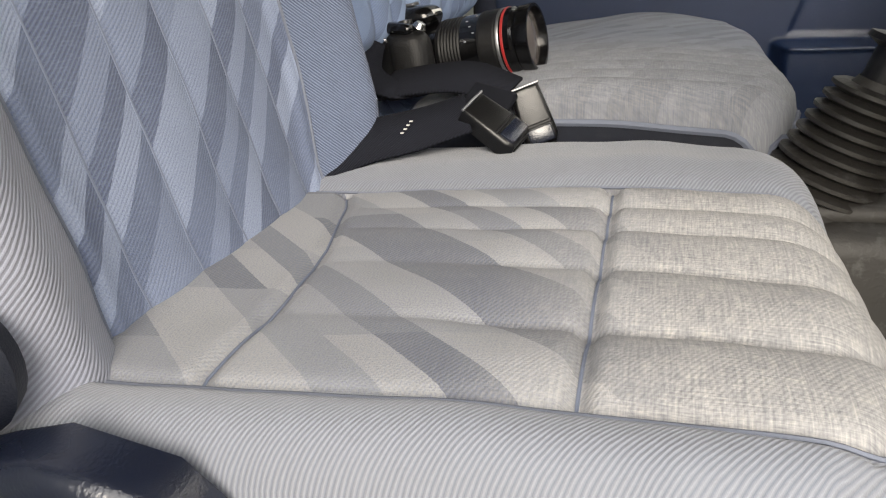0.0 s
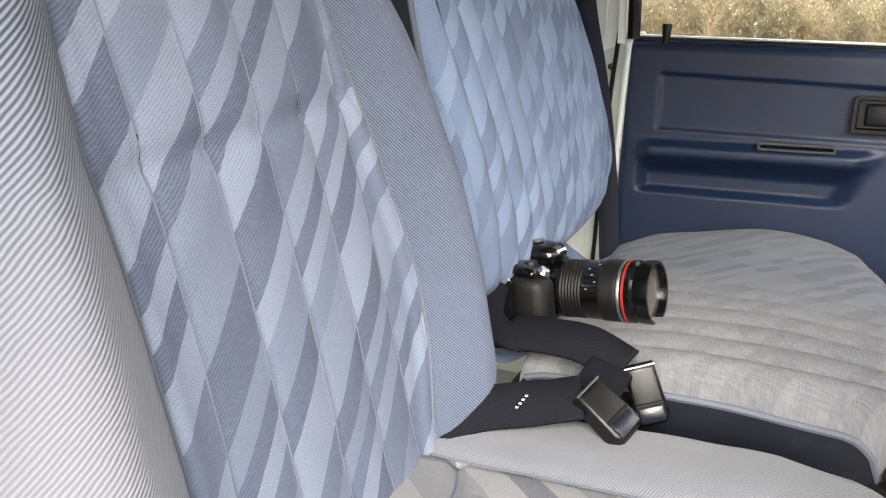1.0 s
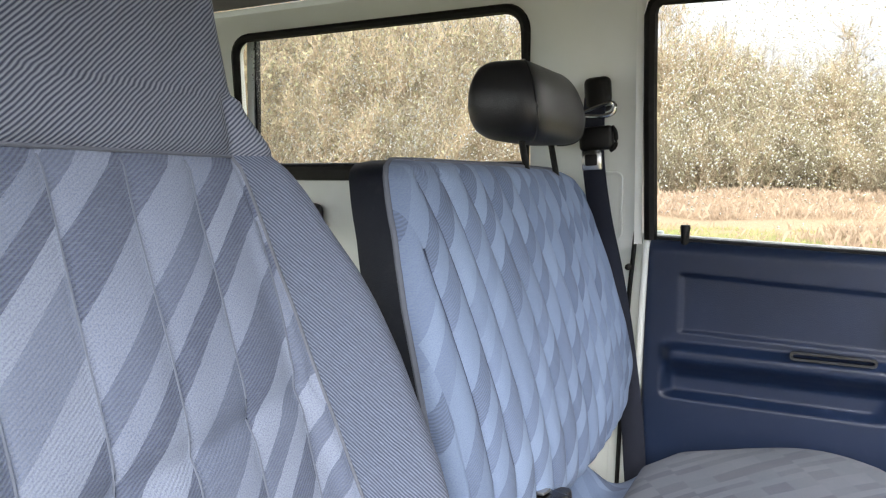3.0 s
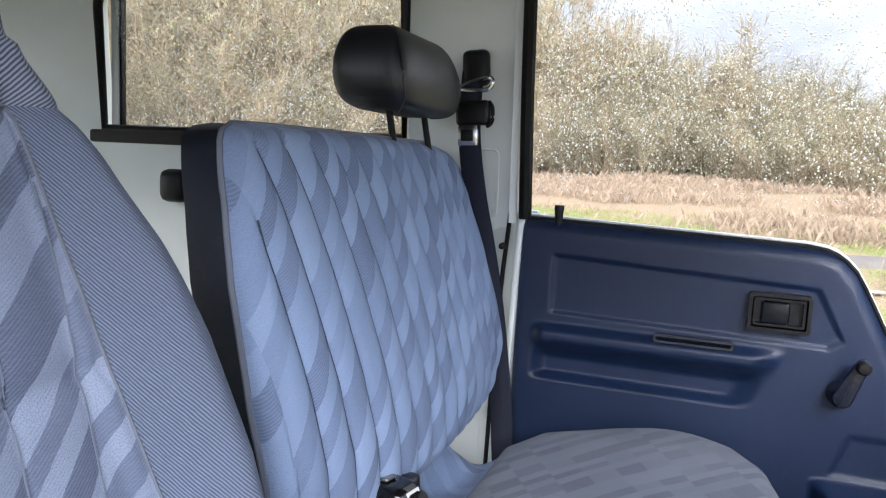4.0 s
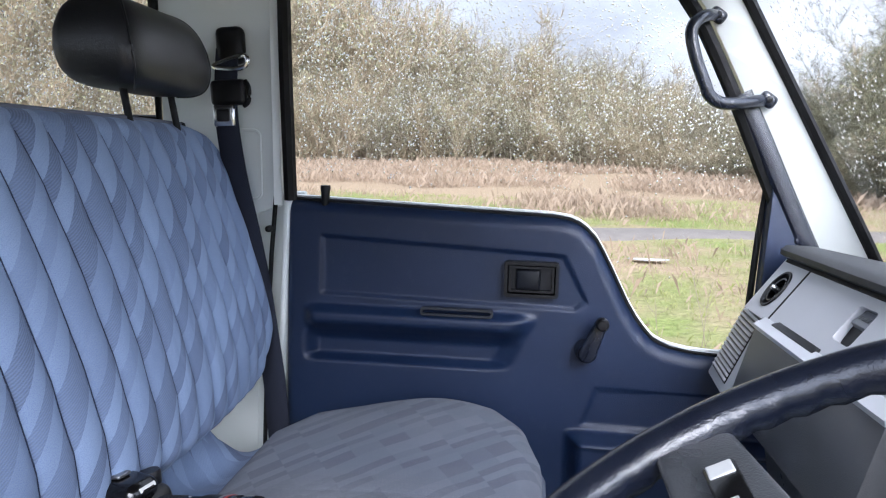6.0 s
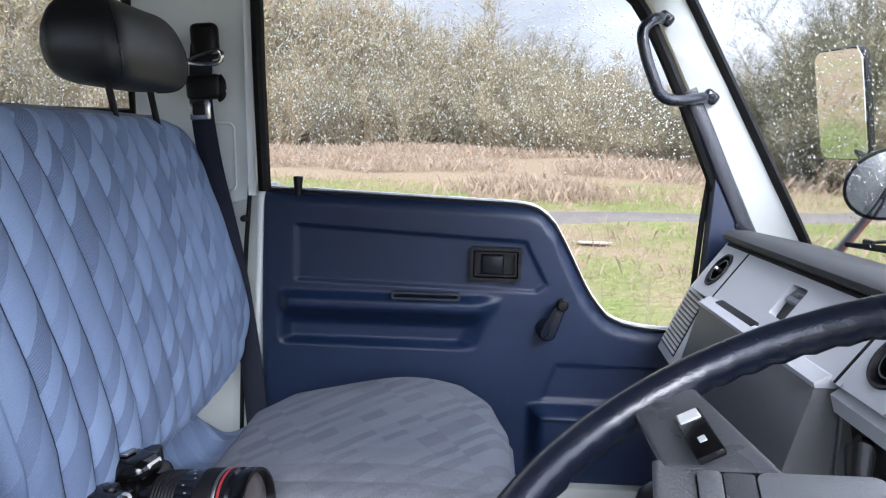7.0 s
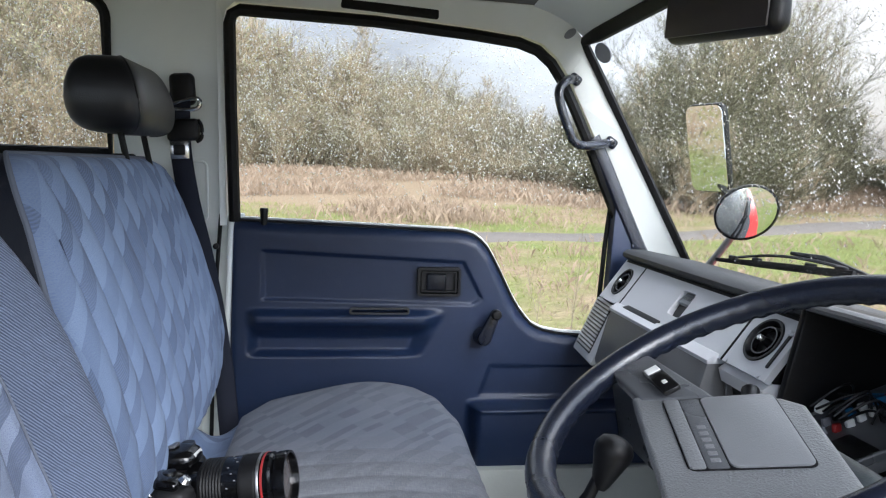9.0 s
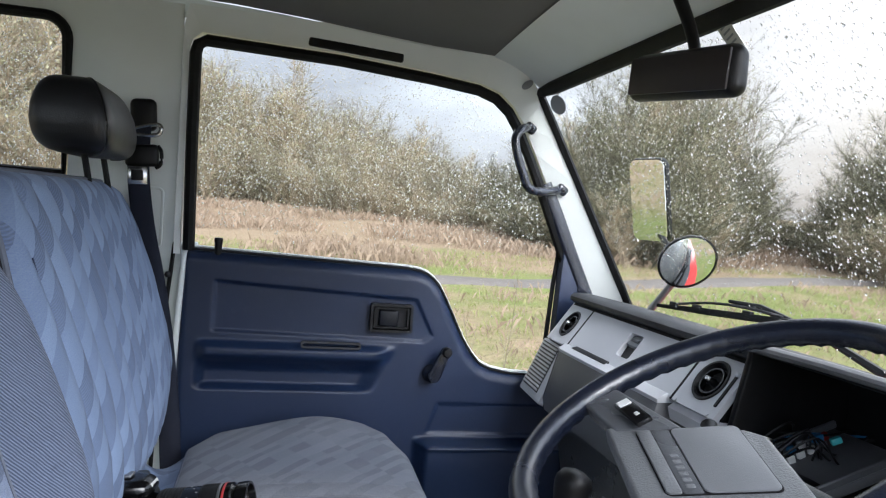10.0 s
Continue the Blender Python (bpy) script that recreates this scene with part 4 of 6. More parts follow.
for sgn_ in (-1, 1):
    pts_ = [Vector(ds_cush(a_, (sgn_ * CK + 1) / 2)[:3]) + Vector((0, 0, 0.0012)) for a_ in np.linspace(0.06, 0.93, 60)]
    lpart("seam", tube(pts_, 0.0014, 5), PIPING, DS)
for run_ in ([(cush_rear(u_), u_) for u_ in np.linspace(-0.205, 0.124, 40)], [(0.008, u_) for u_ in np.linspace(-0.205, 0.124, 40)]):
    pts_ = []
    for x_, u_ in run_:
        s_ = u_ / (0.128 if u_ > 0 else 0.210) * CK
        pts_.append(Vector(ds_cush((x_ + 0.315) / 0.51, (s_ + 1) / 2)[:3]) + Vector((0, 0, 0.0012)))
    lpart("seam", tube(pts_, 0.0011, 5), THREAD_PALE, DS)
lpart("cushion_base", rbox((0.46, 0.50, 0.10), 0.025, 3, pose(-0.075, DY, 0.405)), VINYL, DS, "dark vinyl cushion skirt")
lpart("seat_pedestal", rbox((0.42, 0.44, 0.20), 0.01, 2, pose(-0.09, DY, 0.27)), BLACK, DS, "black steel seat box")
lpart("recliner_cover", prism([(-0.345, 0.40), (-0.155, 0.40), (-0.140, 0.47), (-0.148, 0.508), (-0.168, 0.528), (-0.225, 0.540), (-0.262, 0.530), (-0.345, 0.500)], 0.035, 0.010, axes((0, 0.392, 0), (1, 0, 0), (0, 0, 1)), 3), NAVY_RIM, DS, "black plastic recliner cover")
lpart("recliner_knob", lathe([(0, 0), (0.035, 0), (0.040, 0.012), (0.034, 0.026), (0, 0.03)], 24, axes((-0.290, 0.402, 0.565), (1, 0, 0), (0, 0, 1)), False), VINYL, DS, "dark plastic recliner wheel")

# bench seat
BS = thing("passenger_bench", "blue-grey patchwork cloth double passenger seat with navy vinyl sides", "seat", (-0.15, 1.345, 0.18))
BY0, BY1 = 0.962, 1.722


def bench_xm(z):
    return lerp(z, [0.58, 0.64, 0.72, 0.80, 0.90, 1.00, 1.085], [-0.310, -0.296, -0.300, -0.318, -0.348, -0.384, -0.424])


def bench_edges(z):
    """The inner and outer side of the bench backrest at that height."""
    y1 = lerp(z, [0.60, 0.63, 0.68, 0.74, 0.82, 0.92, 1.00, 1.045, 1.07, 1.088], [1.56, 1.625, 1.685, 1.722, 1.738, 1.735, 1.728, 1.712, 1.690, 1.635])
    y0 = lerp(z, [0.60, 0.65, 0.80, 0.92, 0.97, 1.02, 1.045, 1.066, 1.080, 1.088], [0.975, 0.956, 0.948, 0.966, 0.980, 0.998, 1.010, 1.022, 1.040, 1.075])
    return y0, y1


def bench_front(a, b):
    z = 0.602 + 0.486 * b
    y0, y1 = bench_edges(z)
    y = y0 + (y1 - y0) * a
    s = 2 * a - 1
    u = y - 0.96
    x = bench_xm(z) + 0.022 * (1 - s * s)
    ph = (u - 0.053 + 0.08 * (z - 0.9)) / 0.052
    x += 0.0115 * (abs(math.sin(math.pi * ph)) ** 0.5 - 0.78) * (1 - sstep(0.90, 0.985, abs(s))) * (1 - sstep(0.95, 0.995, b))
    e = max(0.0, (abs(s) - 0.93) / 0.07)
    x -= 0.024 * (1 - math.sqrt(max(0.0, 1 - min(1, e) ** 2)))
    t = max(0.0, (b - 0.95) / 0.05)
    x -= 0.018 * (1 - math.sqrt(max(0.0, 1 - min(1, t) ** 2)))
    lo = max(0.0, (0.12 - b) / 0.12)
    x -= 0.055 * (1 - math.sqrt(max(0.0, 1 - min(1, lo) ** 2)))
    x += 0.0018 * noise.noise(Vector((y * 14, z * 14, 8.0)))
    return (x, y, z, u, z)


vs_, fs_, uv_ = grid(bench_front, 460, 110)
lmesh("backrest", vs_, fs_, [FABRIC_BENCH], BS, "patchwork cloth backrest stitched in upright channels", uv_)
# seam thread, coloured dark so that it also draws the shade of the creases
for c_ in range(0, 15):
    pts_ = []
    for k in range(60):
        z_ = 0.66 + 0.40 * k / 59
        y_ = 0.96 + 0.053 + 0.052 * c_ - 0.08 * (z_ - 0.9)
        e0_, e1_ = bench_edges(z_)
        if e0_ + 0.02 < y_ < e1_ - 0.02:
            pts_.append(Vector(bench_front((y_ - e0_) / (e1_ - e0_), (z_ - 0.602) / 0.486)[:3]) + Vector((0.0024, 0, 0)))
    if len(pts_) > 4:
        lpart("stitching", tube(pts_, 0.0012, 6), CREASE_THREAD, BS)
border_ = [bench_front(a_, 1.0)[:3] for a_ in np.linspace(0, 1, 40)] + [bench_front(1.0, b_)[:3] for b_ in np.linspace(0.98, 0.0, 40)] + [bench_front(a_, 0.0)[:3] for a_ in np.linspace(0.98, 0.02, 40)] + [bench_front(0.0, b_)[:3] for b_ in np.linspace(0.0, 0.98, 40)]
bm_ = bmesh.new()
nb_ = len(border_)
r0_ = [bm_.verts.new(p) for p in border_]
r1_ = [bm_.verts.new((p[0] - 0.028, p[1], p[2])) for p in border_]
r2_ = [bm_.verts.new((p[0] - 0.056, BS.location.y + (p[1] - BS.location.y) * 0.985, 0.845 + (p[2] - 0.845) * 0.985)) for p in border_]
for A_, B_ in ((r0_, r1_), (r1_, r2_)):
    for k in range(nb_):
        bm_.faces.new((A_[k], B_[k], B_[(k + 1) % nb_], A_[(k + 1) % nb_]))
bm_.faces.new(r2_)
lpart("backrest_shell", bm_, VINYL, BS, "navy-black vinyl sides and back")
lpart("backrest_piping", tube(border_, 0.0038, 6, True, 1.0, (1, 0, 0)), PIPING, BS)


def bench_cush(a, b):
    s = 2 * b - 1
    X0 = lerp(b, [0, 0.74, 0.84, 0.92, 1.0], [-0.242, -0.242, -0.205, -0.115, 0.0])
    front = lerp(b, [0, 0.06, 0.2, 0.72, 0.86, 0.95, 1.0], [0.155, 0.190, 0.212, 0.212, 0.190, 0.135, 0.05])
    x = X0 + (front - X0) * a
    y0 = 0.968 + 0.042 * max(0.0, a - 0.15) ** 1.3
    y = y0 + (1.742 - y0) * b
    z = 0.574 + 0.018 * math.sin(min(1, a * 1.05) * math.pi) + 0.010 * b
    ph = (y - y0) / 0.055
    if b < 0.55:
        z += 0.019 * (1 - b / 0.55) * sstep(0.05, 0.5, a) * (abs(math.sin(math.pi * ph)) ** 0.45 - 0.75)
    for ed, k in ((a, 0.10), (1 - a, 0.11), (b, 0.07), (1 - b, 0.08)):
        e = max(0.0, 1 - ed / k)
        z -= {0.10: 0.012, 0.07: 0.028}.get(k, 0.055) * (1 - math.sqrt(max(0.0, 1 - e ** 2.2)))
    z += 0.003 * noise.noise(Vector((x * 9, y * 9, 3.0)))
    return (x, y, z, x, y)


vs_, fs_, uv_ = grid(bench_cush, 90, 220)
lmesh("cushion", vs_, [tuple(reversed(f)) for f in fs_], [FABRIC_SIT], BS, "patchwork cloth bench cushion, softly sagging", uv_)
rear_ = [Vector(bench_cush(0.0, b_)[:3]) + Vector((0.004, 0, 0.003)) for b_ in np.linspace(0.02, 0.98, 50)]
lpart("rear_piping", tube(rear_, 0.0028, 6), THREAD_PALE, BS)
rim_ = [bench_cush(a_, 0.0)[:3] for a_ in np.linspace(0.02, 1, 40)] + [bench_cush(1.0, b_)[:3] for b_ in np.linspace(0.02, 1.0, 50)] + [bench_cush(a_, 1.0)[:3] for a_ in np.linspace(0.98, 0.02, 40)]
lpart("cushion_piping", tube(rim_, 0.0045, 6), PIPING, BS)
bm_ = bmesh.new()
A_ = [bm_.verts.new(p) for p in rim_]
B_ = [bm_.verts.new((p[0] - 0.004, p[1], 0.46)) for p in rim_]
for k in range(len(rim_) - 1):
    bm_.faces.new((A_[k], B_[k], B_[k + 1], A_[k + 1]))
bm_.faces.new((A_[0], A_[-1], B_[-1], B_[0]))
bm_.faces.new(B_)
lpart("cushion_skirt", bm_, VINYL, BS, "navy-black vinyl cushion side")
lpart("seat_box", rbox((0.44, 0.68, 0.30), 0.01, 2, pose(-0.08, 1.345, 0.32)), BLACK, BS, "black steel seat box")


def flap(a, b):
    """Cloth flap that sags between cushion and backrest and falls away at its outer end."""
    end = 1.60 - 0.05 * a
    y = 0.985 + (end - 0.985) * b
    x = -0.238 - 0.135 * a
    z = 0.566 - 0.030 * math.sin(math.pi * min(1, a * 1.2)) + 0.055 * a ** 2
    z += 0.010 * noise.noise(Vector((x * 24, y * 10, 0))) * math.sin(math.pi * a) + 0.006 * math.sin(y * 38 + a * 5) * math.sin(math.pi * a)
    z -= 0.10 * sstep(0.90, 1.0, b) * (0.4 + 0.6 * math.sin(math.pi * a))
    return (x, y, z, y, a * 0.15)


vs_, fs_, uv_ = grid(flap, 20, 60)
lmesh("seat_flap", vs_, fs_, [FABRIC_BENCH], BS, "loose cloth flap behind the cushion", uv_)

# headrest of the bench
HX = -0.442
HR = thing("bench_headrest", "black leatherette headrest on two steel posts above the bench", "headrest", (-0.430, 1.49, 1.085))


def pillow(a, b):
    th, ph = 2 * math.pi * a, math.pi * (b - 0.5)

    def sp(v, e):
        return math.copysign(abs(v) ** e, v)
    X = 0.067 * sp(math.cos(ph), 0.50) * sp(math.cos(th), 0.36)
    Y = 0.131 * sp(math.cos(ph), 0.33) * sp(math.sin(th), 0.28)
    Z = 0.066 * sp(math.sin(ph), 0.58)
    Y *= 1 + 0.05 * (1 - abs(Z) / 0.066)
    k = 1 - 0.26 * max(0, Z / 0.066)
    return (HX + X * k - 0.10 * Z, 1.49 + Y * (1 - 0.06 * max(0, Z / 0.066)), 1.196 + Z, Y, Z)


vs_, fs_, uv_ = grid(pillow, 56, 32)
lmesh("pillow", vs_, fs_, [LEATHER], HR, "padded black leatherette pillow", uv_)
for sgn_ in (-1, 1):
    pts_ = [Vector(pillow(0.5 + sgn_ * 0.375, v_)[:3]) for v_ in np.linspace(0.05, 0.95, 40)]
    lpart("pillow_seam", tube(pts_, 0.0021, 5), LEATHER, HR)
    lpart("post", tube([(-0.412, 1.49 + sgn_ * 0.072, 1.06), (-0.432, 1.49 + sgn_ * 0.072, 1.16)], 0.0055, 10), RUBBER, HR, "dark steel headrest post")

# ---- seat belt on the far pillar ----
SB = thing("seat_belt", "dark navy seat belt hanging from the pillar guide", "seat belt", (-0.36, 1.70, 1.10))
lpart("anchor_cover", rbox((0.052, 0.030, 0.068), 0.012, 3, pose(-0.385, 1.712, 1.236, 0, -4, 0)), BLACK, SB, "black upper anchor cover")
lpart("guide_loop", tube(smooth_path([(-0.412, 1.698, 1.196), (-0.375, 1.690, 1.192), (-0.350, 1.690, 1.197), (-0.346, 1.690, 1.212), (-0.358, 1.694, 1.217), (-0.40, 1.70, 1.205)], 5, True), 0.0045, 8, True, 1, (0, 1, 0)), CHROME, SB, "bright steel belt guide")
lpart("guide_cover", rbox((0.066, 0.026, 0.046), 0.008, 3, pose(-0.380, 1.692, 1.150, 0, -4, 0)), BLACK, SB, "black belt guide cover")
lpart("guide_eye", tube(smooth_path([(-0.350, 1.690, 1.172), (-0.342, 1.688, 1.16), (-0.342, 1.688, 1.135), (-0.352, 1.690, 1.126)], 4), 0.004, 8), BLACK, SB)
lpart("tongue", rbox((0.040, 0.008, 0.040), 0.004, 2, pose(-0.385, 1.680, 1.108, 0, -3, 0)), CHROME, SB, "bright metal belt tongue")
lpart("tongue_slot", rbox((0.024, 0.004, 0.022), 0.003, 2, pose(-0.385, 1.6745, 1.108, 0, -3, 0)), BLACK, SB)
ribbon(local(SB, smooth_path([(-0.388, 1.702, 1.23), (-0.388, 1.694, 1.17), (-0.384, 1.688, 1.10), (-0.368, 1.688, 1.0), (-0.345, 1.690, 0.90), (-0.325, 1.692, 0.80), (-0.310, 1.695, 0.70), (-0.298, 1.702, 0.60), (-0.290, 1.704, 0.50), (-0.284, 1.706, 0.42)], 5)), 0.044, 0.003, (1, 0, 0.25), BELT, "webbing", SB, "dark navy belt webbing")
st_ = thing("pillar_stud", "small black stud on the white pillar", "stud", (-0.322, 1.745, 0.899))
part("stud_head", lathe([(0, 0.012), (0.006, 0.010), (0.007, 0), (0.004, -0.004)], 12, axes((0, -0.005, 0), (1, 0, 0), (0, 0, 1)), False), BLACK, st_)
# pressed panel outline on the pillar
pp_ = [(x, wall_y(z) - 0.001, z) for x, z in round_rect(-0.405, -0.342, 0.955, 1.085, 0.012)]
tagged(part("pillar_pressing", tube(pp_, 0.003, 6, True, 1, (0, 1, 0)), PAINT, None), "pressed outline in the white pillar panel", "pressing", kind="structure")

# rear side latch behind the bench
lt_ = thing("window_latch", "black plastic latch knob on the white side wall", "latch", (-1.095, 1.735, 0.975))
part("latch_body", rbox((0.07, 0.05, 0.075), 0.02, 3, pose(0, -0.02, 0)), BLACK, lt_)
tp_ = thing("wall_sticker", "dark grey sticker on the white side wall", "sticker", (-1.19, 1.749, 0.965))
part("sticker_sheet", rbox((0.06, 0.003, 0.07), 0.001, 1), VINYL, tp_)

# ---- grab handle ----
GH = thing("grab_handle", "dark navy grab handle bolted to the windscreen pillar", "grab handle", (0.52, 1.70, 1.22))
gp_ = smooth_path([(0.474, 1.722, 1.296), (0.450, 1.690, 1.290), (0.430, 1.670, 1.276), (0.423, 1.664, 1.255), (0.433, 1.662, 1.215), (0.450, 1.663, 1.175), (0.459, 1.665, 1.157), (0.478, 1.669, 1.146), (0.508, 1.678, 1.146), (0.542, 1.700, 1.152), (0.563, 1.722, 1.156)], 6)
lpart("grip", tube(gp_, 0.0105, 10, False, 1.0, (0, 1, 0)), NAVY_RIM, GH)
for p_ in ((0.474, 1.716, 1.295), (0.566, 1.716, 1.156)):
    lpart("mount_pad", rbox((0.030, 0.018, 0.024), 0.008, 3, pose(*p_, 0, 35, 0)), NAVY_RIM, GH)
    lpart("screw", lathe([(0, 0.004), (0.005, 0.003), (0.006, 0)], 12, axes((p_[0], p_[1] - 0.009, p_[2]), (1, 0, 0), (0, 0, 1)), False), BLACK, GH)

# strip over the door, plugs, sticker
sp_ = thing("header_strip", "black foam strip on the header above the door window", "strip", (0.052, 1.716, 1.427))
part("strip_body", rbox((0.214, 0.016, 0.021), 0.005, 2, pose(0, 0, 0, 0, 3.6, 0)), RUBBER, sp_)
for at_, r_, nm_, lb_ in (((0.452, 1.700, 1.392), 0.016, "grommet", "grey oval rubber plug in the pillar"),):
    o_ = thing(nm_, lb_, "plug", at_)
    part("plug", lathe([(0, 0.003), (r_ * 0.9, 0.002), (r_, -0.001)], 20, axes((0, -0.004, 0), (0.8, 0, 0.6), (-0.6, 0, 0.8)) @ Matrix.Diagonal((1.0, 0.55, 1, 1)), False), GREYP, o_)
p0_ = Vector(ws_point(0.034, 0.072, -0.006))
o_ = thing("screen_sticker", "round grey sticker in the corner of the windscreen", "sticker", p0_)
part("sticker_disc", lathe([(0, 0.001), (0.020, 0.001), (0.0205, -0.001), (0, -0.001)], 28, axes((-0.004, -0.012, 0), (-0.55, 0.83, 0), (0.42, 0.28, -0.86)) @ Matrix.Diagonal((1, 1.15, 1, 1)), False), GREYP, o_)
p1_ = Vector(ws_point(0.4425, 0.055, -0.006))
o_ = thing("paper_label", "small white printed paper label on the windscreen", "label", p1_)
part("paper", rbox((0.034, 0.064, 0.0008), 0.0, 1, axes((0, 0, 0), (0, 1, 0), (0.5, 0, -0.87)) @ pose(0, 0, 0, 0, 0, 18)), PRINT, o_)
for k in range(5):
    part("print_bar", rbox((0.020, 0.003, 0.0006), 0.0, 1, axes((0, 0, 0), (0, 1, 0), (0.5, 0, -0.87)) @ pose(0, 0, 0, 0, 0, 18) @ pose(0, -0.02 + 0.009 * k, 0.001)), GREYP, o_)

# ---- inner mirror ----
IM = thing("rear_view_mirror", "dark rear-view mirror on a stalk from the header", "mirror", (0.452, 1.01, 1.31))
imt_ = pose(0.450, 0.995, 1.297, 0, 0, 11) @ pose(0, 0, 0, 4.5, 0, 0)
lpart("housing", rbox((0.036, 0.222, 0.070), 0.017, 5, imt_, (1, 0.95)), BLACK, IM, "black mirror housing")
lpart("mirror_face", rbox((0.004, 0.202, 0.054), 0.0018, 2, imt_ @ pose(-0.0175, 0, 0)), plastic("smoked_mirror", (0.030, 0.025, 0.025), 0.5, 300, 0.0, 0.1, 0.0), IM, "dipped dark mirror glass")
lpart("stalk", tube(smooth_path([(0.458, 0.985, 1.325), (0.454, 1.00, 1.365), (0.448, 1.035, 1.425), (0.438, 1.045, 1.455)], 5), [0.008 + 0.0002 * k for k in range(16)], 12), BLACK, IM, "black mirror stalk")
lpart("foot", rbox((0.06, 0.045, 0.02), 0.008, 3, pose(0.433, 1.045, 1.454, 0, 15, 0)), BLACK, IM)

# ---- dashboard ----
DB = thing("dashboard", "grey plastic dashboard with round vents and a lower parcel box", "dashboard", (0.60, 1.2, 0.70))
FA = axes((0.550, 1.735, 0.800), (0, -1, 0), (0.062, 0, 0.085))
FL = 0.105


def extrude_y(profile, y0, y1, bevel=0.006):
    return prism(profile, abs(y1 - y0), bevel, axes((0, max(y0, y1), 0), (1, 0, 0), (0, 0, 1)))


lpart("top_pad", extrude_y([(0.612, 0.894), (0.600, 0.894), (0.593, 0.899), (0.593, 0.907), (0.602, 0.914), (0.640, 0.914), (0.80, 0.884), (0.86, 0.862), (0.86, 0.82), (0.66, 0.83), (0.64, 0.87)], 0.985, 1.672, 0.003), PAD_TOP, DB, "grey padded dash top with a rolled edge")
lpart("rear_pad", extrude_y([(0.772, 0.852), (0.86, 0.842), (0.86, 0.80), (0.772, 0.80)], 0.21, 0.983, 0.003), DASH_PAD, DB)
lpart("core", extrude_y([(0.606, 0.882), (0.556, 0.800), (0.60, 0.60), (0.84, 0.55), (0.84, 0.83), (0.66, 0.85)], 0.992, 1.69, 0.0), BLACK, DB)


def fascia(name, y0, y1, hole=None, label="", b0=0.0, b1=FL, mat=None, thick=0.010):
    a0, a1 = 1.735 - y0, 1.735 - y1
    if hole is None:
        lpart(name, prism(round_rect(a0, a1, b0, b1, 0.003, 2), thick, 0.0018, FA), mat or DASH, DB, label)
        return
    kind, cx, cy, rx, ry = hole
    # rows of cloth-like quads: a rectangle round the hole, then strips to the panel's ends
    m = 0.010
    q0, q1 = max(a0, cx - rx - m), min(a1, cx + rx + m)
    n = 48
    e = 2.0 if kind == "round" else 9.0
    inner, outer = [], []
    for i in range(n):
        t = 2 * math.pi * (i + 0.5) / n
        c, s = math.cos(t), math.sin(t)
        inner.append((cx + rx * math.copysign(abs(c) ** (2 / e), c), cy + ry * math.copysign(abs(s) ** (2 / e), s)))
        k = 1 / max(abs(c), abs(s))
        ox, oy = c * k, s * k
        outer.append((cx + ox * (q1 - cx if ox > 0 else cx - q0), cy + oy * (b1 - cy if oy > 0 else cy - b0)))
    bm = bmesh.new()
    iu = [bm.verts.new((x, y, thick)) for x, y in inner]
    im = [bm.verts.new((x * 0.985 + cx * 0.015, y * 0.985 + cy * 0.015, thick - 0.002)) for x, y in inner]
    il = [bm.verts.new((x, y, -0.014)) for x, y in inner]
    ou = [bm.verts.new((x, y, thick)) for x, y in outer]
    ol = [bm.verts.new((x, y, 0)) for x, y in outer]
    for k in range(n):
        q = (k + 1) % n
        for A, B in ((ol, ou), (ou, iu), (iu, im), (im, il)):
            bm.faces.new((A[k], A[q], B[q], B[k]))
    for u0, u1 in ((a0, q0), (q1, a1)):
        if u1 - u0 > 0.004:
            v = [bm.verts.new((x, y, z)) for x, y, z in ((u0, b0, thick), (u1, b0, thick), (u1, b1, thick), (u0, b1, thick), (u0, b0, 0), (u1, b0, 0), (u1, b1, 0), (u0, b1, 0))]
            for f in ((0, 1, 2, 3), (0, 4, 5, 1), (1, 5, 6, 2), (2, 6, 7, 3), (3, 7, 4, 0)):
                bm.faces.new([v[i] for i in f])
    bm.transform(FA)
    lpart(name, bm, mat or DASH, DB, label, False)


def vent(y, b, rx, ry):
    m = FA @ pose(1.735 - y, b, 0.004) @ Matrix.Diagonal((rx, ry, 1, 1))
    lpart("vent_ring", lathe([(0.72, -0.020), (0.80, 0.002), (0.90, 0.0085), (1.0, 0.0085), (1.04, 0.004)], 40, m, False), BLACK, DB, "black round air vent")
    lpart("vent_cup", lathe([(0.0, -0.028), (0.6, -0.026), (0.80, -0.004)], 32, m, False), BLACK, DB)
    for q in (-0.42, 0.0, 0.42):
        w = math.sqrt(1 - q * q) * 0.74
        lpart("vent_blade", rbox((2 * w * rx, 0.0022, 0.012), 0.0006, 1, FA @ pose(1.735 - y, b + q * ry, -0.004, 35, 0, 0)), BLACK, DB)
    lpart("vent_hub", lathe([(0, 0.010), (0.13, 0.009), (0.18, 0.002), (0.18, -0.01)], 16, m, False), BLACK, DB)
    lpart("vent_inner_ring", lathe([(0.58, -0.004), (0.60, 0.006), (0.66, 0.006), (0.68, -0.004)], 36, m, False), GLOSS, DB)
    lpart("vent_knob", lathe([(0, 0.014), (0.10, 0.0135), (0.15, 0.010), (0.16, 0.0)], 20, m @ pose(-0.12, 0.0, 0), False), CHROME, DB, "bright vent knob")


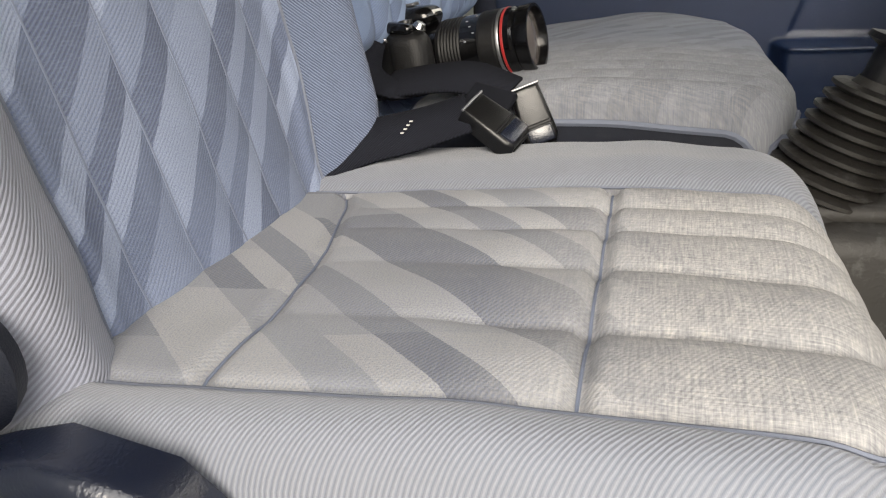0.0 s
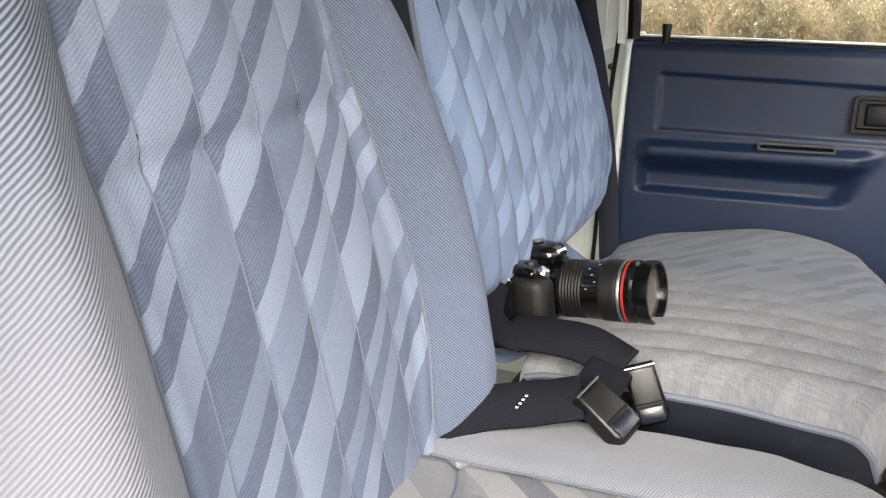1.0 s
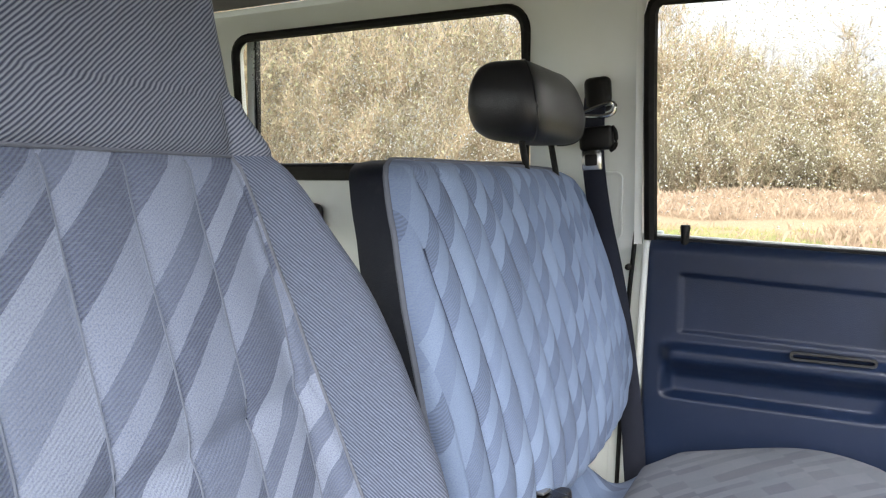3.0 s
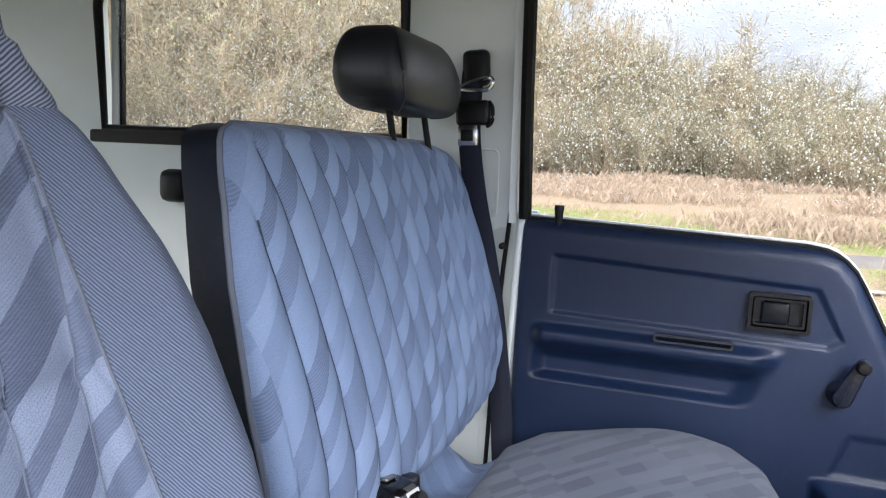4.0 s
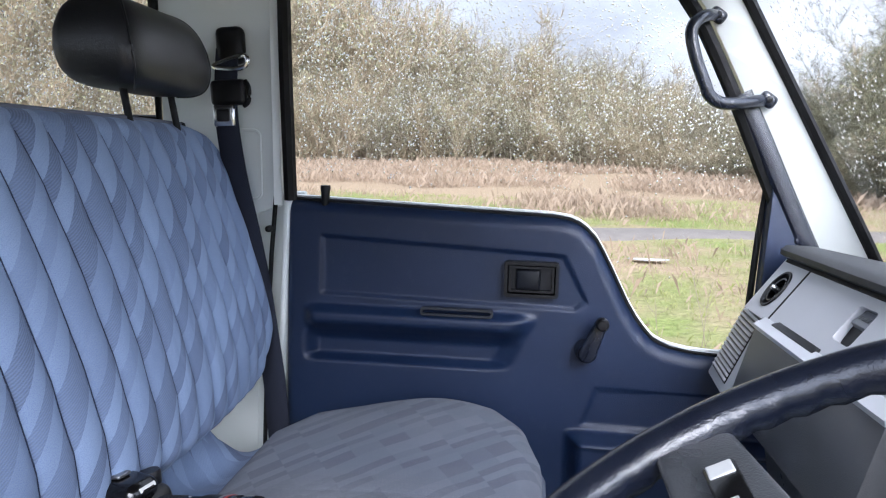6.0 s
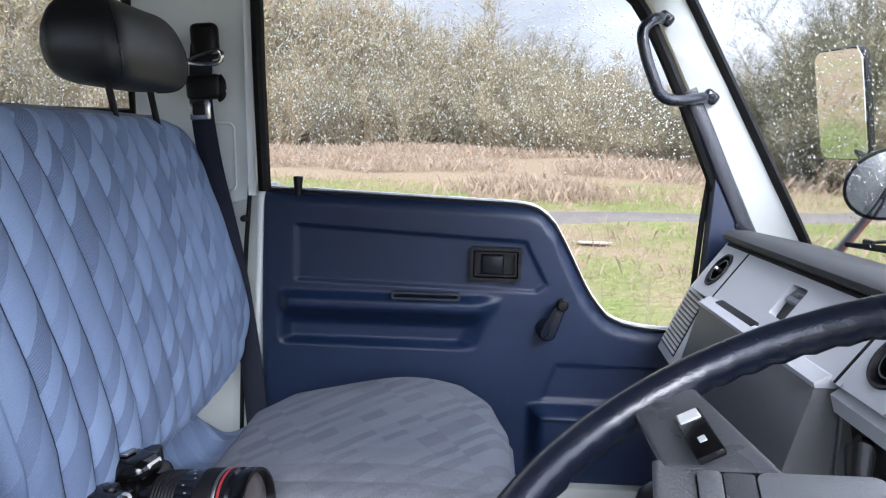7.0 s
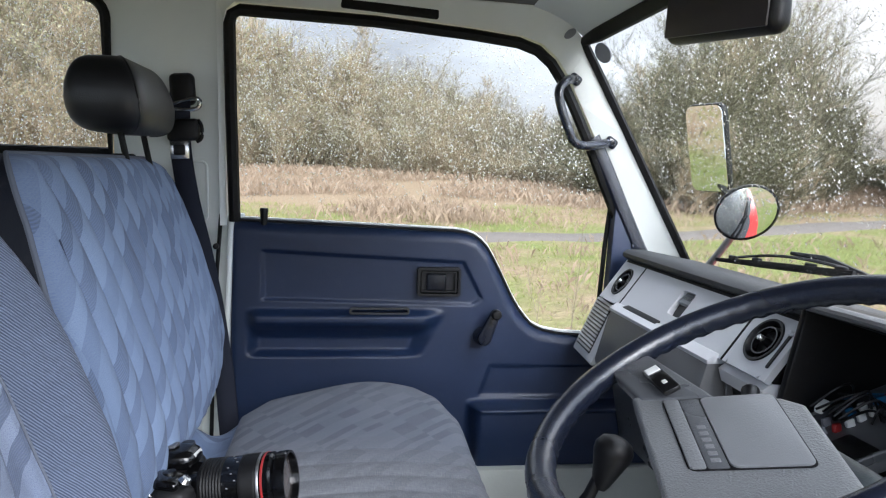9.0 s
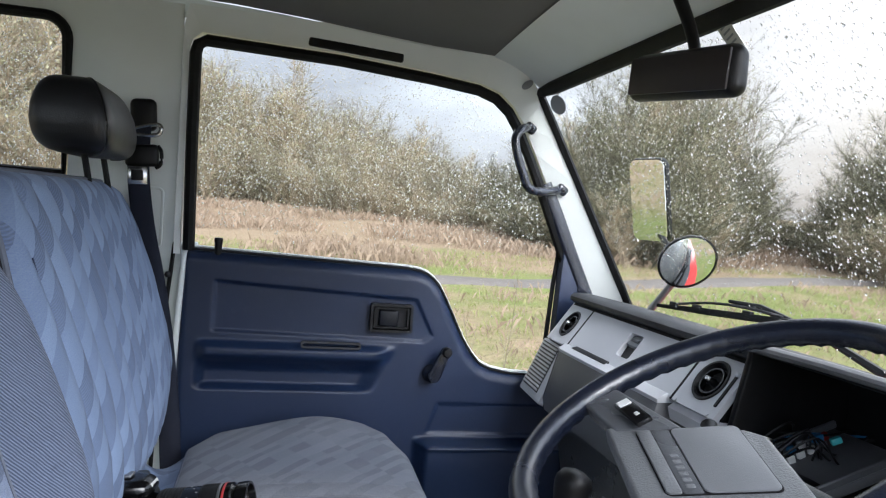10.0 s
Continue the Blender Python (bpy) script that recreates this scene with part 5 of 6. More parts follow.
fascia("vent_panel", 1.672, 1.5565, ("round", 0.122, 0.052, 0.031, 0.034), "grey end panel with a round vent")
vent(1.735 - 0.122, 0.052, 0.031, 0.034)
fascia("fascia_panel", 1.550, 1.1135, ("rect", 0.409, 0.057, 0.026, 0.027), "pale grey fascia panel with a switch recess")
lpart("recess_floor", rbox((0.056, 0.060, 0.004), 0.0, 1, FA @ pose(0.409, 0.057, -0.014)), BLACK, DB)
lpart("rocker_switch", rbox((0.047, 0.026, 0.012), 0.003, 2, FA @ pose(0.409, 0.071, -0.001, -14, 0, 0)), GREYP, DB, "grey rocker switch with a worn badge")
for k in range(5):
    lpart("badge_bar", rbox((0.0035, 0.006, 0.001), 0.0, 1, FA @ pose(0.397 + 0.006 * k, 0.071, 0.0065, -14, 0, 0)), DASH_DARK, DB)
fascia("centre_panel", 1.107, 0.990, ("round", 0.684, 0.055, 0.036, 0.036), "pale grey centre panel with a round vent")
vent(1.735 - 0.684, 0.055, 0.036, 0.036)
for a_ in (0.1818, 0.6247):
    lpart("panel_joint", rbox((0.0055, FL, 0.003), 0.0008, 1, FA @ pose(a_, FL / 2, 0.0092)), RUBBER, DB)
# black strip for the gap below the pad and the shadow under its edge
lpart("pad_joint", rbox((0.66, 0.007, 0.003), 0.0008, 1, FA @ pose(0.40, FL - 0.002, 0.0096)), RUBBER, DB)
lpart("panel_slot", rbox((0.009, 0.064, 0.004), 0.002, 1, FA @ pose(0.730, 0.050, 0.0095)), BLACK, DB, "narrow black slider slot")
lpart("slot_slider", rbox((0.010, 0.007, 0.008), 0.002, 1, FA @ pose(0.730, 0.078, 0.012)), DASH, DB)

# lower parcel box with a slot on its ledge and a louvred end
box_ = [(0.575, 0.800), (0.540, 0.808), (0.528, 0.800), (0.498, 0.690), (0.503, 0.664), (0.60, 0.64)]
lpart("parcel_box", extrude_y(box_, 1.122, 1.553, 0.004), DASH_PAD, DB, "grey parcel box below the fascia")
lpart("box_ledge", extrude_y([(0.575, 0.803), (0.541, 0.812), (0.524, 0.802), (0.526, 0.795), (0.575, 0.796)], 1.120, 1.555, 0.002), DASH, DB)
lpart("box_joint", extrude_y([(x + 0.004, z - 0.003) for x, z in box_], 1.553, 1.567, 0.0), RUBBER, DB)
lpart("box_slot", rbox((0.022, 0.165, 0.012), 0.003, 2, pose(0.548, 1.430, 0.8085, 0, -14, 0)), BLACK, DB, "black slot in the ledge")
LV = axes((0.503, 1.730, 0.672), (-0.07, -1, 0), (0.40, 0, 0.92))
lpart("louvre_end", prism(round_rect(0, 0.164, 0.0, 0.136, 0.006, 3), 0.07, 0.004, LV @ pose(0, 0, -0.07)), DASH, DB, "grey louvred end of the dash")
lpart("louvre_well", rbox((0.112, 0.112, 0.002), 0.0, 1, LV @ pose(0.072, 0.074, 0.0008)), BLACK, DB)
for k in range(13):
    lpart("louvre_slat", rbox((0.110, 0.0042, 0.006), 0.001, 1, LV @ pose(0.072, 0.024 + 0.0084 * k, 0.002, 25, 0, 0)), DASH, DB)
# lower centre section with the radio pocket
lpart("centre_lower", extrude_y([(0.585, 0.800), (0.553, 0.802), (0.540, 0.792), (0.546, 0.772), (0.585, 0.772)], 0.99, 1.112, 0.003), DASH, DB, "pale grey lip over the radio pocket")
lpart("radio_pocket", rbox((0.10, 0.130, 0.11), 0.006, 2, pose(0.622, 1.052, 0.715)), BLACK, DB, "black empty radio pocket")
lpart("pocket_rib", rbox((0.040, 0.006, 0.11), 0.002, 1, pose(0.574, 1.114, 0.725)), DASH_DARK, DB)
lpart("pocket_knob", lathe([(0, 0.016), (0.008, 0.015), (0.010, 0.006), (0.011, 0)], 16, axes((0.566, 1.070, 0.748), (0, -1, 0), (0.4, 0, 0.9)), False), BLACK, DB)
lpart("lower_dash", extrude_y([(0.62, 0.66), (0.585, 0.64), (0.62, 0.46), (0.84, 0.42), (0.84, 0.62)], 0.215, 1.70, 0.006), DASH_DARK, DB, "dark lower dash")
# shift pattern plate
PL = axes((0.521, 1.245, 0.672), (0.10, -0.99, 0), (0.26, 0.0, 0.96))
lpart("shift_plate", prism([(0.0, 0.0), (0.115, -0.012), (0.115, 0.040), (0.012, 0.060)], 0.0012, 0, PL @ pose(0, 0, 0.004)), GLOSS, DB, "black printed plate with pale lettering")
random.seed(5)
for r in range(6):
    x_ = 0.014
    while x_ < 0.10:
        w_ = random.uniform(0.004, 0.016)
        lpart("print_bar", rbox((w_, 0.0028, 0.0004), 0.0, 1, PL @ pose(x_ + w_ / 2, 0.044 - 0.0085 * r - 0.10 * x_, 0.0054)), PRINT, DB)
        x_ += w_ + 0.005 + (0.012 if r in (2, 4) else 0)

# instrument hood with the open, wired cavity
IH = thing("instrument_hood", "black instrument hood standing open with loose wiring inside", "instrument panel", (0.62, 0.69, 0.80))
HY0, HY1 = 0.385, 0.985
for nm_, bm_ in (("hood_top", rbox((0.215, HY1 - HY0, 0.016), 0.006, 2, pose(0.675, (HY0 + HY1) / 2, 0.899, 0, 12, 0))),
                 ("hood_side", rbox((0.20, 0.014, 0.205), 0.005, 2, pose(0.665, HY1 - 0.006, 0.806, 0, 12, 0))),
                 ("hood_side", rbox((0.20, 0.014, 0.205), 0.005, 2, pose(0.665, HY0 + 0.006, 0.806, 0, 12, 0))),
                 ("hood_back", rbox((0.012, HY1 - HY0, 0.17), 0.004, 1, pose(0.762, (HY0 + HY1) / 2, 0.792))),
                 ("hood_floor", rbox((0.21, HY1 - HY0 - 0.02, 0.012), 0.004, 1, pose(0.665, (HY0 + HY1) / 2, 0.712)))):
    lpart(nm_, bm_, BLACK, IH)
lpart("hood_lip", tube([(0.568, HY0, 0.921), (0.566, 0.55, 0.925), (0.566, 0.80, 0.925), (0.568, HY1, 0.921)], 0.010, 10, False, 0.7), DASH_PAD, IH, "grey rolled lip of the hood")
FUSEB = plastic("dark_grey_plastic", (0.09, 0.093, 0.098), 0.35, 900, 0.3, 0.2, 0.1)
lpart("fuse_block", rbox((0.185, 0.135, 0.020), 0.006, 2, pose(0.650, 0.905, 0.762, 0, -20, 0)), FUSEB, IH, "dark grey fuse block")
FB = pose(0.650, 0.905, 0.773, 0, -20, 0)
lpart("tray_rail", rbox((0.185, 0.006, 0.012), 0.002, 1, FB @ pose(0, -0.068, 0.004)), DASH_DARK, IH)
lpart("tray_rail", rbox((0.185, 0.006, 0.012), 0.002, 1, FB @ pose(0, 0.066, 0.004)), DASH_DARK, IH)
lpart("relay_tray", rbox((0.036, 0.056, 0.008), 0.003, 2, FB @ pose(-0.060, -0.035, 0.004)), BLACK, IH)
random.seed(11)
cols_ = [WHITEP, WHITEP, GREYP, BLACK, BLUEP, WHITEP, GREYP, REDP, WHITEP]
for k in range(16):
    lpart("fuse", rbox((0.012, 0.007, 0.012), 0.0015, 1, FB @ pose(-0.080 + 0.019 * (k // 2), 0.045 - 0.022 * (k % 2) + random.uniform(-0.003, 0.003), 0.004, 0, random.uniform(-12, 12), random.uniform(-10, 10))), cols_[(k * 5) % 9], IH)
for k in range(10):
    y_ = 0.965 - 0.010 * k
    pts_ = [(0.60 + random.uniform(-0.02, 0.02), y_, 0.785), (0.63, y_ + random.uniform(-0.03, 0.03), 0.79 + random.uniform(0, 0.03)), (0.68, y_ + random.uniform(-0.05, 0.05), 0.775 + random.uniform(-0.02, 0.03)), (0.755, y_ + random.uniform(-0.05, 0.05), 0.80)]
    lpart("wire", tube(smooth_path(pts_, 6), 0.0017, 6), [BLACK, BLUEP, BLACK, BLACK, BLACK, BLACK, BLACK, BLACK, BLACK, BLACK][k], IH)
lpart("connector", rbox((0.024, 0.012, 0.010), 0.003, 2, pose(0.600, 0.945, 0.785, 10, -20, 30)), WHITEP, IH, "white wiring connector")
lpart("connector", rbox((0.018, 0.012, 0.010), 0.002, 2, pose(0.665, 0.925, 0.800, -10, -10, 10)), BLUEP, IH, "blue wiring connector")
lpart("connector", rbox((0.015, 0.010, 0.009), 0.002, 2, pose(0.680, 0.905, 0.803, 0, -25, -20)), CYANP, IH, "cyan wiring connector")

# ---- steering wheel ----
SW = thing("steering_wheel", "navy steering wheel with a dark grey horn pad, turned slightly", "steering wheel", (0.309, 0.640, 0.898))
WM0 = axes((0, 0, 0), (0, -1, 0), (math.cos(radians(28)), 0, math.sin(radians(28))))
WM = WM0 @ pose(0, 0, 0, 0, 0, -25)
PADP = plastic("grey_pad_plastic", (0.185, 0.190, 0.200), 0.32, 750, 0.3, 0.1, 0.06, spec=0.7)
bm_ = bmesh.new()
N1, N2 = 160, 12
rings_ = []
for i in range(N1):
    t_ = 2 * math.pi * i / N1
    row = []
    for k in range(N2):
        p_ = 2 * math.pi * k / N2
        rr = 0.0140 + (0.0011 * math.sin(t_ * 54) if math.sin(p_) < 0.1 else 0)
        row.append(bm_.verts.new(((0.190 + rr * math.cos(p_)) * math.cos(t_), (0.190 + rr * math.cos(p_)) * math.sin(t_), rr * 1.05 * math.sin(p_))))
    rings_.append(row)
for i in range(N1):
    A_, B_ = rings_[i], rings_[(i + 1) % N1]
    for k in range(N2):
        bm_.faces.new((A_[k], B_[k], B_[(k + 1) % N2], A_[(k + 1) % N2]))
bm_.transform(WM)
part("rim", bm_, NAVY_RIM, SW, "navy moulded rim with finger grips")
PM = WM0 @ pose(-0.0105, -0.011, -0.0305, 0, 0, -23) @ pose(0, 0, 0, -13, 0, 0) @ pose(0, 0, 0, 0, 6, 0) @ Matrix(((1, 0.07, 0, 0), (0.15, 1, 0, 0), (0, 0, 1, 0), (0, 0, 0, 1)))
pad_ = [(-0.066, -0.082), (0.098, -0.082), (0.112, -0.068), (0.112, 0.050), (0.098, 0.066), (-0.036, 0.066), (-0.050, 0.050), (-0.070, -0.068)]
part("horn_pad", prism(pad_, 0.018, 0.006, PM @ pose(0, 0, -0.020), 3), HUB, SW, "dark grey grained horn pad")
part("pad_well", prism(round_rect(-0.0535, 0.0535, -0.0555, 0.0445, 0.007, 4), 0.0012, 0.0, PM @ pose(0, 0, -0.0022)), BLACK, SW)
part("pad_panel", prism(round_rect(-0.0522, 0.0522, -0.0212, 0.0432, 0.007, 4), 0.0036, 0.0010, PM @ pose(0, 0, -0.0025)), PADP, SW, "grey centre panel")
part("pad_badge_band", prism(round_rect(-0.0522, 0.0522, -0.0395, -0.0220, 0.002, 3), 0.0020, 0.0006, PM @ pose(0, 0, -0.0025)), DASH_DARK, SW, "dark sunken band with a raised badge")
part("pad_band", prism(round_rect(-0.0522, 0.0522, -0.0542, -0.0403, 0.003, 3), 0.0036, 0.0010, PM @ pose(0, 0, -0.0025)), HUB, SW)
for k in range(6):
    part("badge_bar", rbox((0.0055, 0.008, 0.0014), 0.0006, 1, PM @ pose(-0.006 + 0.0095 * k, -0.0308, -0.0004)), HUB, SW)


def spoke(pts):
    """A tapering spoke: four corners on top, the same four lower down."""
    bm = bmesh.new()
    up = [bm.verts.new(p) for p in pts]
    dn = [bm.verts.new(p - WM0.to_3x3() @ Vector((0, 0, 0.020))) for p in pts]
    bm.faces.new(up)
    bm.faces.new(dn[::-1])
    for k in range(4):
        q = (k + 1) % 4
        bm.faces.new((up[k], dn[k], dn[q], up[q]))
    bmesh.ops.bevel(bm, geom=bm.edges[:], offset=0.005, segments=3, affect="EDGES", profile=0.5)
    return bm


for sgn_ in (-1, 1):
    if sgn_ < 0:
        rim_a_, rim_b_ = Vector((-0.170, -0.060, 0.004)), Vector((-0.193, -0.014, 0.0))
        hm_ = WM0 @ pose(-0.107, -0.031, -0.002, 0, 6, -2)
    else:
        rim_a_, rim_b_ = Vector((0.186, -0.040, 0.0)), Vector((0.190, 0.012, 0.0))
    part("spoke", spoke([WM0 @ rim_a_, WM0 @ rim_b_, PM @ Vector((-0.052 if sgn_ < 0 else 0.100, -0.004 if sgn_ < 0 else 0.056, 0.0)), PM @ Vector((-0.056 if sgn_ < 0 else 0.104, -0.075 if sgn_ < 0 else 0.0, 0.0))]), DASH_DARK, SW, "dark grey wheel spoke")
    if sgn_ > 0:
        continue
    part("horn_button", rbox((0.054, 0.018, 0.006), 0.002, 2, hm_), GLOSS, SW, "black horn button with a white mark")
    part("button_mark", rbox((0.012, 0.014, 0.002), 0.0006, 1, hm_ @ pose(-0.019, 0, 0.0028)), WHITEP, SW)
    part("button_mark", rbox((0.007, 0.005, 0.0016), 0.0005, 1, hm_ @ pose(0.010, 0, 0.0026)), PRINT, SW)
SHROUD = plastic("dark_green_grey_plastic", (0.020, 0.027, 0.030), 0.45, 700, 0.4, 0.15, 0.1, spec=0.4)
shr_ = part("column_shroud", rbox((0.185, 0.120, 0.22), 0.024, 4, WM0 @ pose(0, 0, -0.175), (0.94, 0.92)), SHROUD, SW, "dark green-grey steering column shroud")
part("shroud_joint", rbox((0.188, 0.003, 0.18), 0.001, 1, WM0 @ pose(0, -0.010, -0.18)), RUBBER, shr_)
lock_ = part("ignition_lock", lathe([(0, 0.014), (0.009, 0.013), (0.0125, 0.009), (0.0125, -0.012)], 24, WM0 @ pose(-0.066, -0.058, -0.100, 90, 0, 0), False), STEEL, SW, "bright ignition lock barrel")
part("key_slot", rbox((0.002, 0.010, 0.002), 0.0004, 1, WM0 @ pose(-0.066, -0.0725, -0.100)), BLACK, lock_)
plate_ = part("stalk_plate", rbox((0.003, 0.030, 0.052), 0.001, 1, WM0 @ pose(-0.0945, -0.020, -0.110)), GLOSS, SW, "black plate with pale symbols")
for k in range(4):
    part("symbol_bar", rbox((0.001, 0.005 + 0.004 * (k % 2), 0.006), 0.0, 1, WM0 @ pose(-0.0963, -0.018, -0.130 + 0.013 * k)), PRINT, plate_)
part("washer_stalk", tube([WM0 @ Vector((-0.085, 0.02, -0.105)), WM0 @ Vector((-0.13, 0.045, -0.098)), WM0 @ Vector((-0.165, 0.070, -0.090))], [0.006, 0.007, 0.010], 12), BLACK, SW, "black switch stalk")

# ---- gear lever ----
GL = thing("gear_lever", "black gear lever in a dusty ribbed rubber boot", "gear lever", (0.225, 0.995, 0.46))
b0_, b1_ = Vector((0.215, 0.995, 0.475)), Vector((0.262, 0.992, 0.600))
ax_ = (b1_ - b0_).normalized()
bl_ = (b1_ - b0_).length
prof_ = [(0.070, -0.02)]
for k in range(9):
    f_ = k / 8
    r_ = 0.058 - 0.020 * f_
    prof_ += [(r_ - 0.004, bl_ * 0.80 * f_ - 0.003), (r_ + 0.005, bl_ * 0.80 * f_ + 0.001), (r_ + 0.005, bl_ * 0.80 * f_ + 0.005), (r_ - 0.004, bl_ * 0.80 * f_ + 0.009)]
prof_ += [(0.026, bl_ * 0.86), (0.022, bl_ * 0.92)]
lpart("boot", lathe(prof_, 32, Matrix.Translation(b0_) @ ax_.to_track_quat("Z", "Y").to_matrix().to_4x4(), False), BOOT, GL, "dusty ribbed rubber boot")
lpart("collar", lathe([(0.020, 0), (0.021, 0.034), (0.034, 0.040), (0.033, 0.046), (0.013, 0.050)], 28, Matrix.Translation(b0_ + ax_ * bl_ * 0.90) @ ax_.to_track_quat("Z", "Y").to_matrix().to_4x4(), False), BLACK, GL, "black flanged collar")
lpart("rod", tube([b0_ + ax_ * bl_ * 0.9, Vector((0.300, 0.988, 0.65)), Vector((0.318, 0.986, 0.69))], 0.0085, 12), BLACK, GL)
lpart("knob", lathe([(0.009, -0.008), (0.013, 0.0), (0.020, 0.022), (0.0265, 0.042), (0.0268, 0.052), (0.021, 0.062), (0.010, 0.067), (0, 0.068)], 28, Matrix.Translation((0.315, 0.986, 0.668)) @ pose(0, 0, 0, 0, 19, 0), False), BLACK, GL, "black pear-shaped gear knob")
lpart("boot_flange", rbox((0.17, 0.12, 0.03), 0.012, 3, pose(0.225, 0.995, 0.462)), BOOT, GL)

# ---- buckles between the seats ----
def buckle(owner, m, w, l, t):
    """A wedge-shaped case with a bright rim, a press button and a slot at its mouth."""
    case = lpart("buckle_case", prism([(-l * 0.5, -w * 0.42), (l * 0.36, -w * 0.5), (l * 0.5, -w * 0.36), (l * 0.5, w * 0.36), (l * 0.36, w * 0.5), (-l * 0.5, w * 0.42)], t, 0.005, m @ pose(0, 0, -t / 2), 3), CAMERA_BLACK, owner, "black plastic buckle case")
    for nm, bm, mt in (("buckle_button", rbox((l * 0.26, w * 0.72, 0.004), 0.002, 2, m @ pose(l * 0.32, 0, t / 2)), NAVY_RIM), ("buckle_rib", rbox((0.004, w * 0.8, 0.003), 0.001, 1, m @ pose(l * 0.14, 0, t / 2)), BLACK),
                       ("buckle_slot", rbox((0.003, w * 0.6, 0.006), 0.001, 1, m @ pose(l * 0.5, 0, 0)), RUBBER), ("bright_rim", tube([m @ Vector(q) for q in ((-l * 0.5, -w * 0.43, t * 0.42), (-l * 0.5, 0, t * 0.5), (-l * 0.5, w * 0.43, t * 0.42))], 0.0014, 6), STEEL)):
        bm.transform(Matrix.Translation(owner.location).inverted())
        part(nm, bm, mt, case)


BK = thing("seat_belt_buckle", "black belt buckle on a stiff webbing strap between the seats", "seat belt buckle", (-0.16, 0.85, 0.555))
ribbon(local(BK, smooth_path([(-0.320, 0.800, 0.530), (-0.275, 0.818, 0.550), (-0.235, 0.835, 0.564), (-0.185, 0.850, 0.574), (-0.138, 0.858, 0.588)], 6)), 0.050, 0.004, (0.25, 0.72, 0.66), WEB, "strap", BK, "black webbing strap")
buckle(BK, axes((-0.112, 0.858, 0.576), (0.80, -0.10, -0.56), (0.20, 0.84, 0.42)), 0.042, 0.062, 0.020)
for k in range(4):
    lpart("stitch", rbox((0.003, 0.003, 0.001), 0.0, 1, pose(-0.200 + 0.002 * k, 0.834 + 0.004 * k, 0.573 + 0.003 * k)), PRINT, BK)
BK2 = thing("lap_belt_buckle", "black lap belt buckle with wide webbing lying on the bench", "seat belt buckle", (-0.11, 0.93, 0.575))
ribbon(local(BK2, smooth_path([(-0.270, 0.985, 0.592), (-0.215, 0.970, 0.602), (-0.160, 0.956, 0.606), (-0.112, 0.944, 0.592)], 6)), 0.060, 0.004, (0.1, 0.85, 0.35), WEB, "strap", BK2, "wide black webbing")
buckle(BK2, axes((-0.086, 0.940, 0.566), (0.36, -0.12, -0.92), (0.90, 0.30, 0.30)), 0.038, 0.066, 0.022)
lpart("folded_end", rbox((0.050, 0.044, 0.010), 0.004, 3, axes((-0.128, 0.905, 0.588), (0.9, -0.2, -0.2), (0.2, 0.8, 0.5))), WEB, BK2, "folded end of the webbing")

# ---- photo camera on the bench ----
DC = thing("photo_camera", "black digital camera with a zoom lens lying on the bench", "camera", (-0.24, 1.10, 0.570))
CM = axes((-0.270, 1.130, 0.606), (0.17, 0.985, 0), (-0.15, 0.0, 1.0))
# local x across the body, y up, z along the lens


def cam_part(name, bm, mat, label="", smooth=True):
    bm.transform(CM)
    return lpart(name, bm, mat, DC, label, smooth)


def cam_sub(name, bm, mat, parent):
    bm.transform(CM)
    bm.transform(Matrix.Translation(DC.location).inverted())
    return part(name, bm, mat, parent)


body_ = cam_part("body", rbox((0.156, 0.088, 0.048), 0.015, 4, pose(-0.006, -0.004, 0), (0.96, 0.9)), CAMERA_BLACK, "black grained camera body")
grip_ = cam_part("grip", rbox((0.048, 0.088, 0.054), 0.018, 5, pose(-0.064, -0.004, 0.024), (0.9, 0.86)), CAMERA_RUBBER, "rubbered hand grip")
cam_part("shoulder", rbox((0.050, 0.014, 0.046), 0.006, 3, pose(-0.056, 0.040, 0.014, 14, 0, -6)), CAMERA_GLOSS, "sloping glossy shoulder")
cam_part("pentaprism", rbox((0.072, 0.036, 0.060), 0.014, 5, pose(0.010, 0.047, 0.006), (0.62, 0.72)), CAMERA_GLOSS, "glossy viewfinder hump")
cam_part("hot_shoe", rbox((0.020, 0.004, 0.022), 0.001, 1, pose(0.010, 0.066, -0.006)), STEEL)
cam_part("mode_dial", lathe([(0, 0.012), (0.014, 0.012), (0.015, 0.010), (0.015, 0), (0.015, -0.004)], 24, pose(0.056, 0.040, -0.004, -90, 0, 0), False), CAMERA_BLACK)
cam_part("control_dial", lathe([(0.0, 0.006), (0.009, 0.005), (0.010, -0.005), (0, -0.006)], 20, pose(-0.046, 0.044, 0.014, 0, 0, 90) @ pose(0, 0, 0, 0, 90, 0), False), CAMERA_BLACK)
cam_part("shutter_button", lathe([(0, 0.007), (0.006, 0.006), (0.009, 0)], 18, pose(-0.060, 0.038, 0.040, -52, 0, 0), False), CHROME, "bright shutter button")
cam_part("badge_bar", rbox((0.026, 0.0055, 0.002), 0.0005, 1, pose(0.010, 0.052, 0.0335, -18, 0, 0)), PRINT)
cam_part("strap_lug", tube(smooth_path([(-0.074, 0.034, -0.006), (-0.082, 0.036, -0.004), (-0.082, 0.028, 0.004), (-0.074, 0.026, 0.006)], 4), 0.0016, 6), CHROME)
LZ = pose(0.010, -0.002, 0.020) @ Matrix.Diagonal((1.03, 1.03, 1.13, 1))
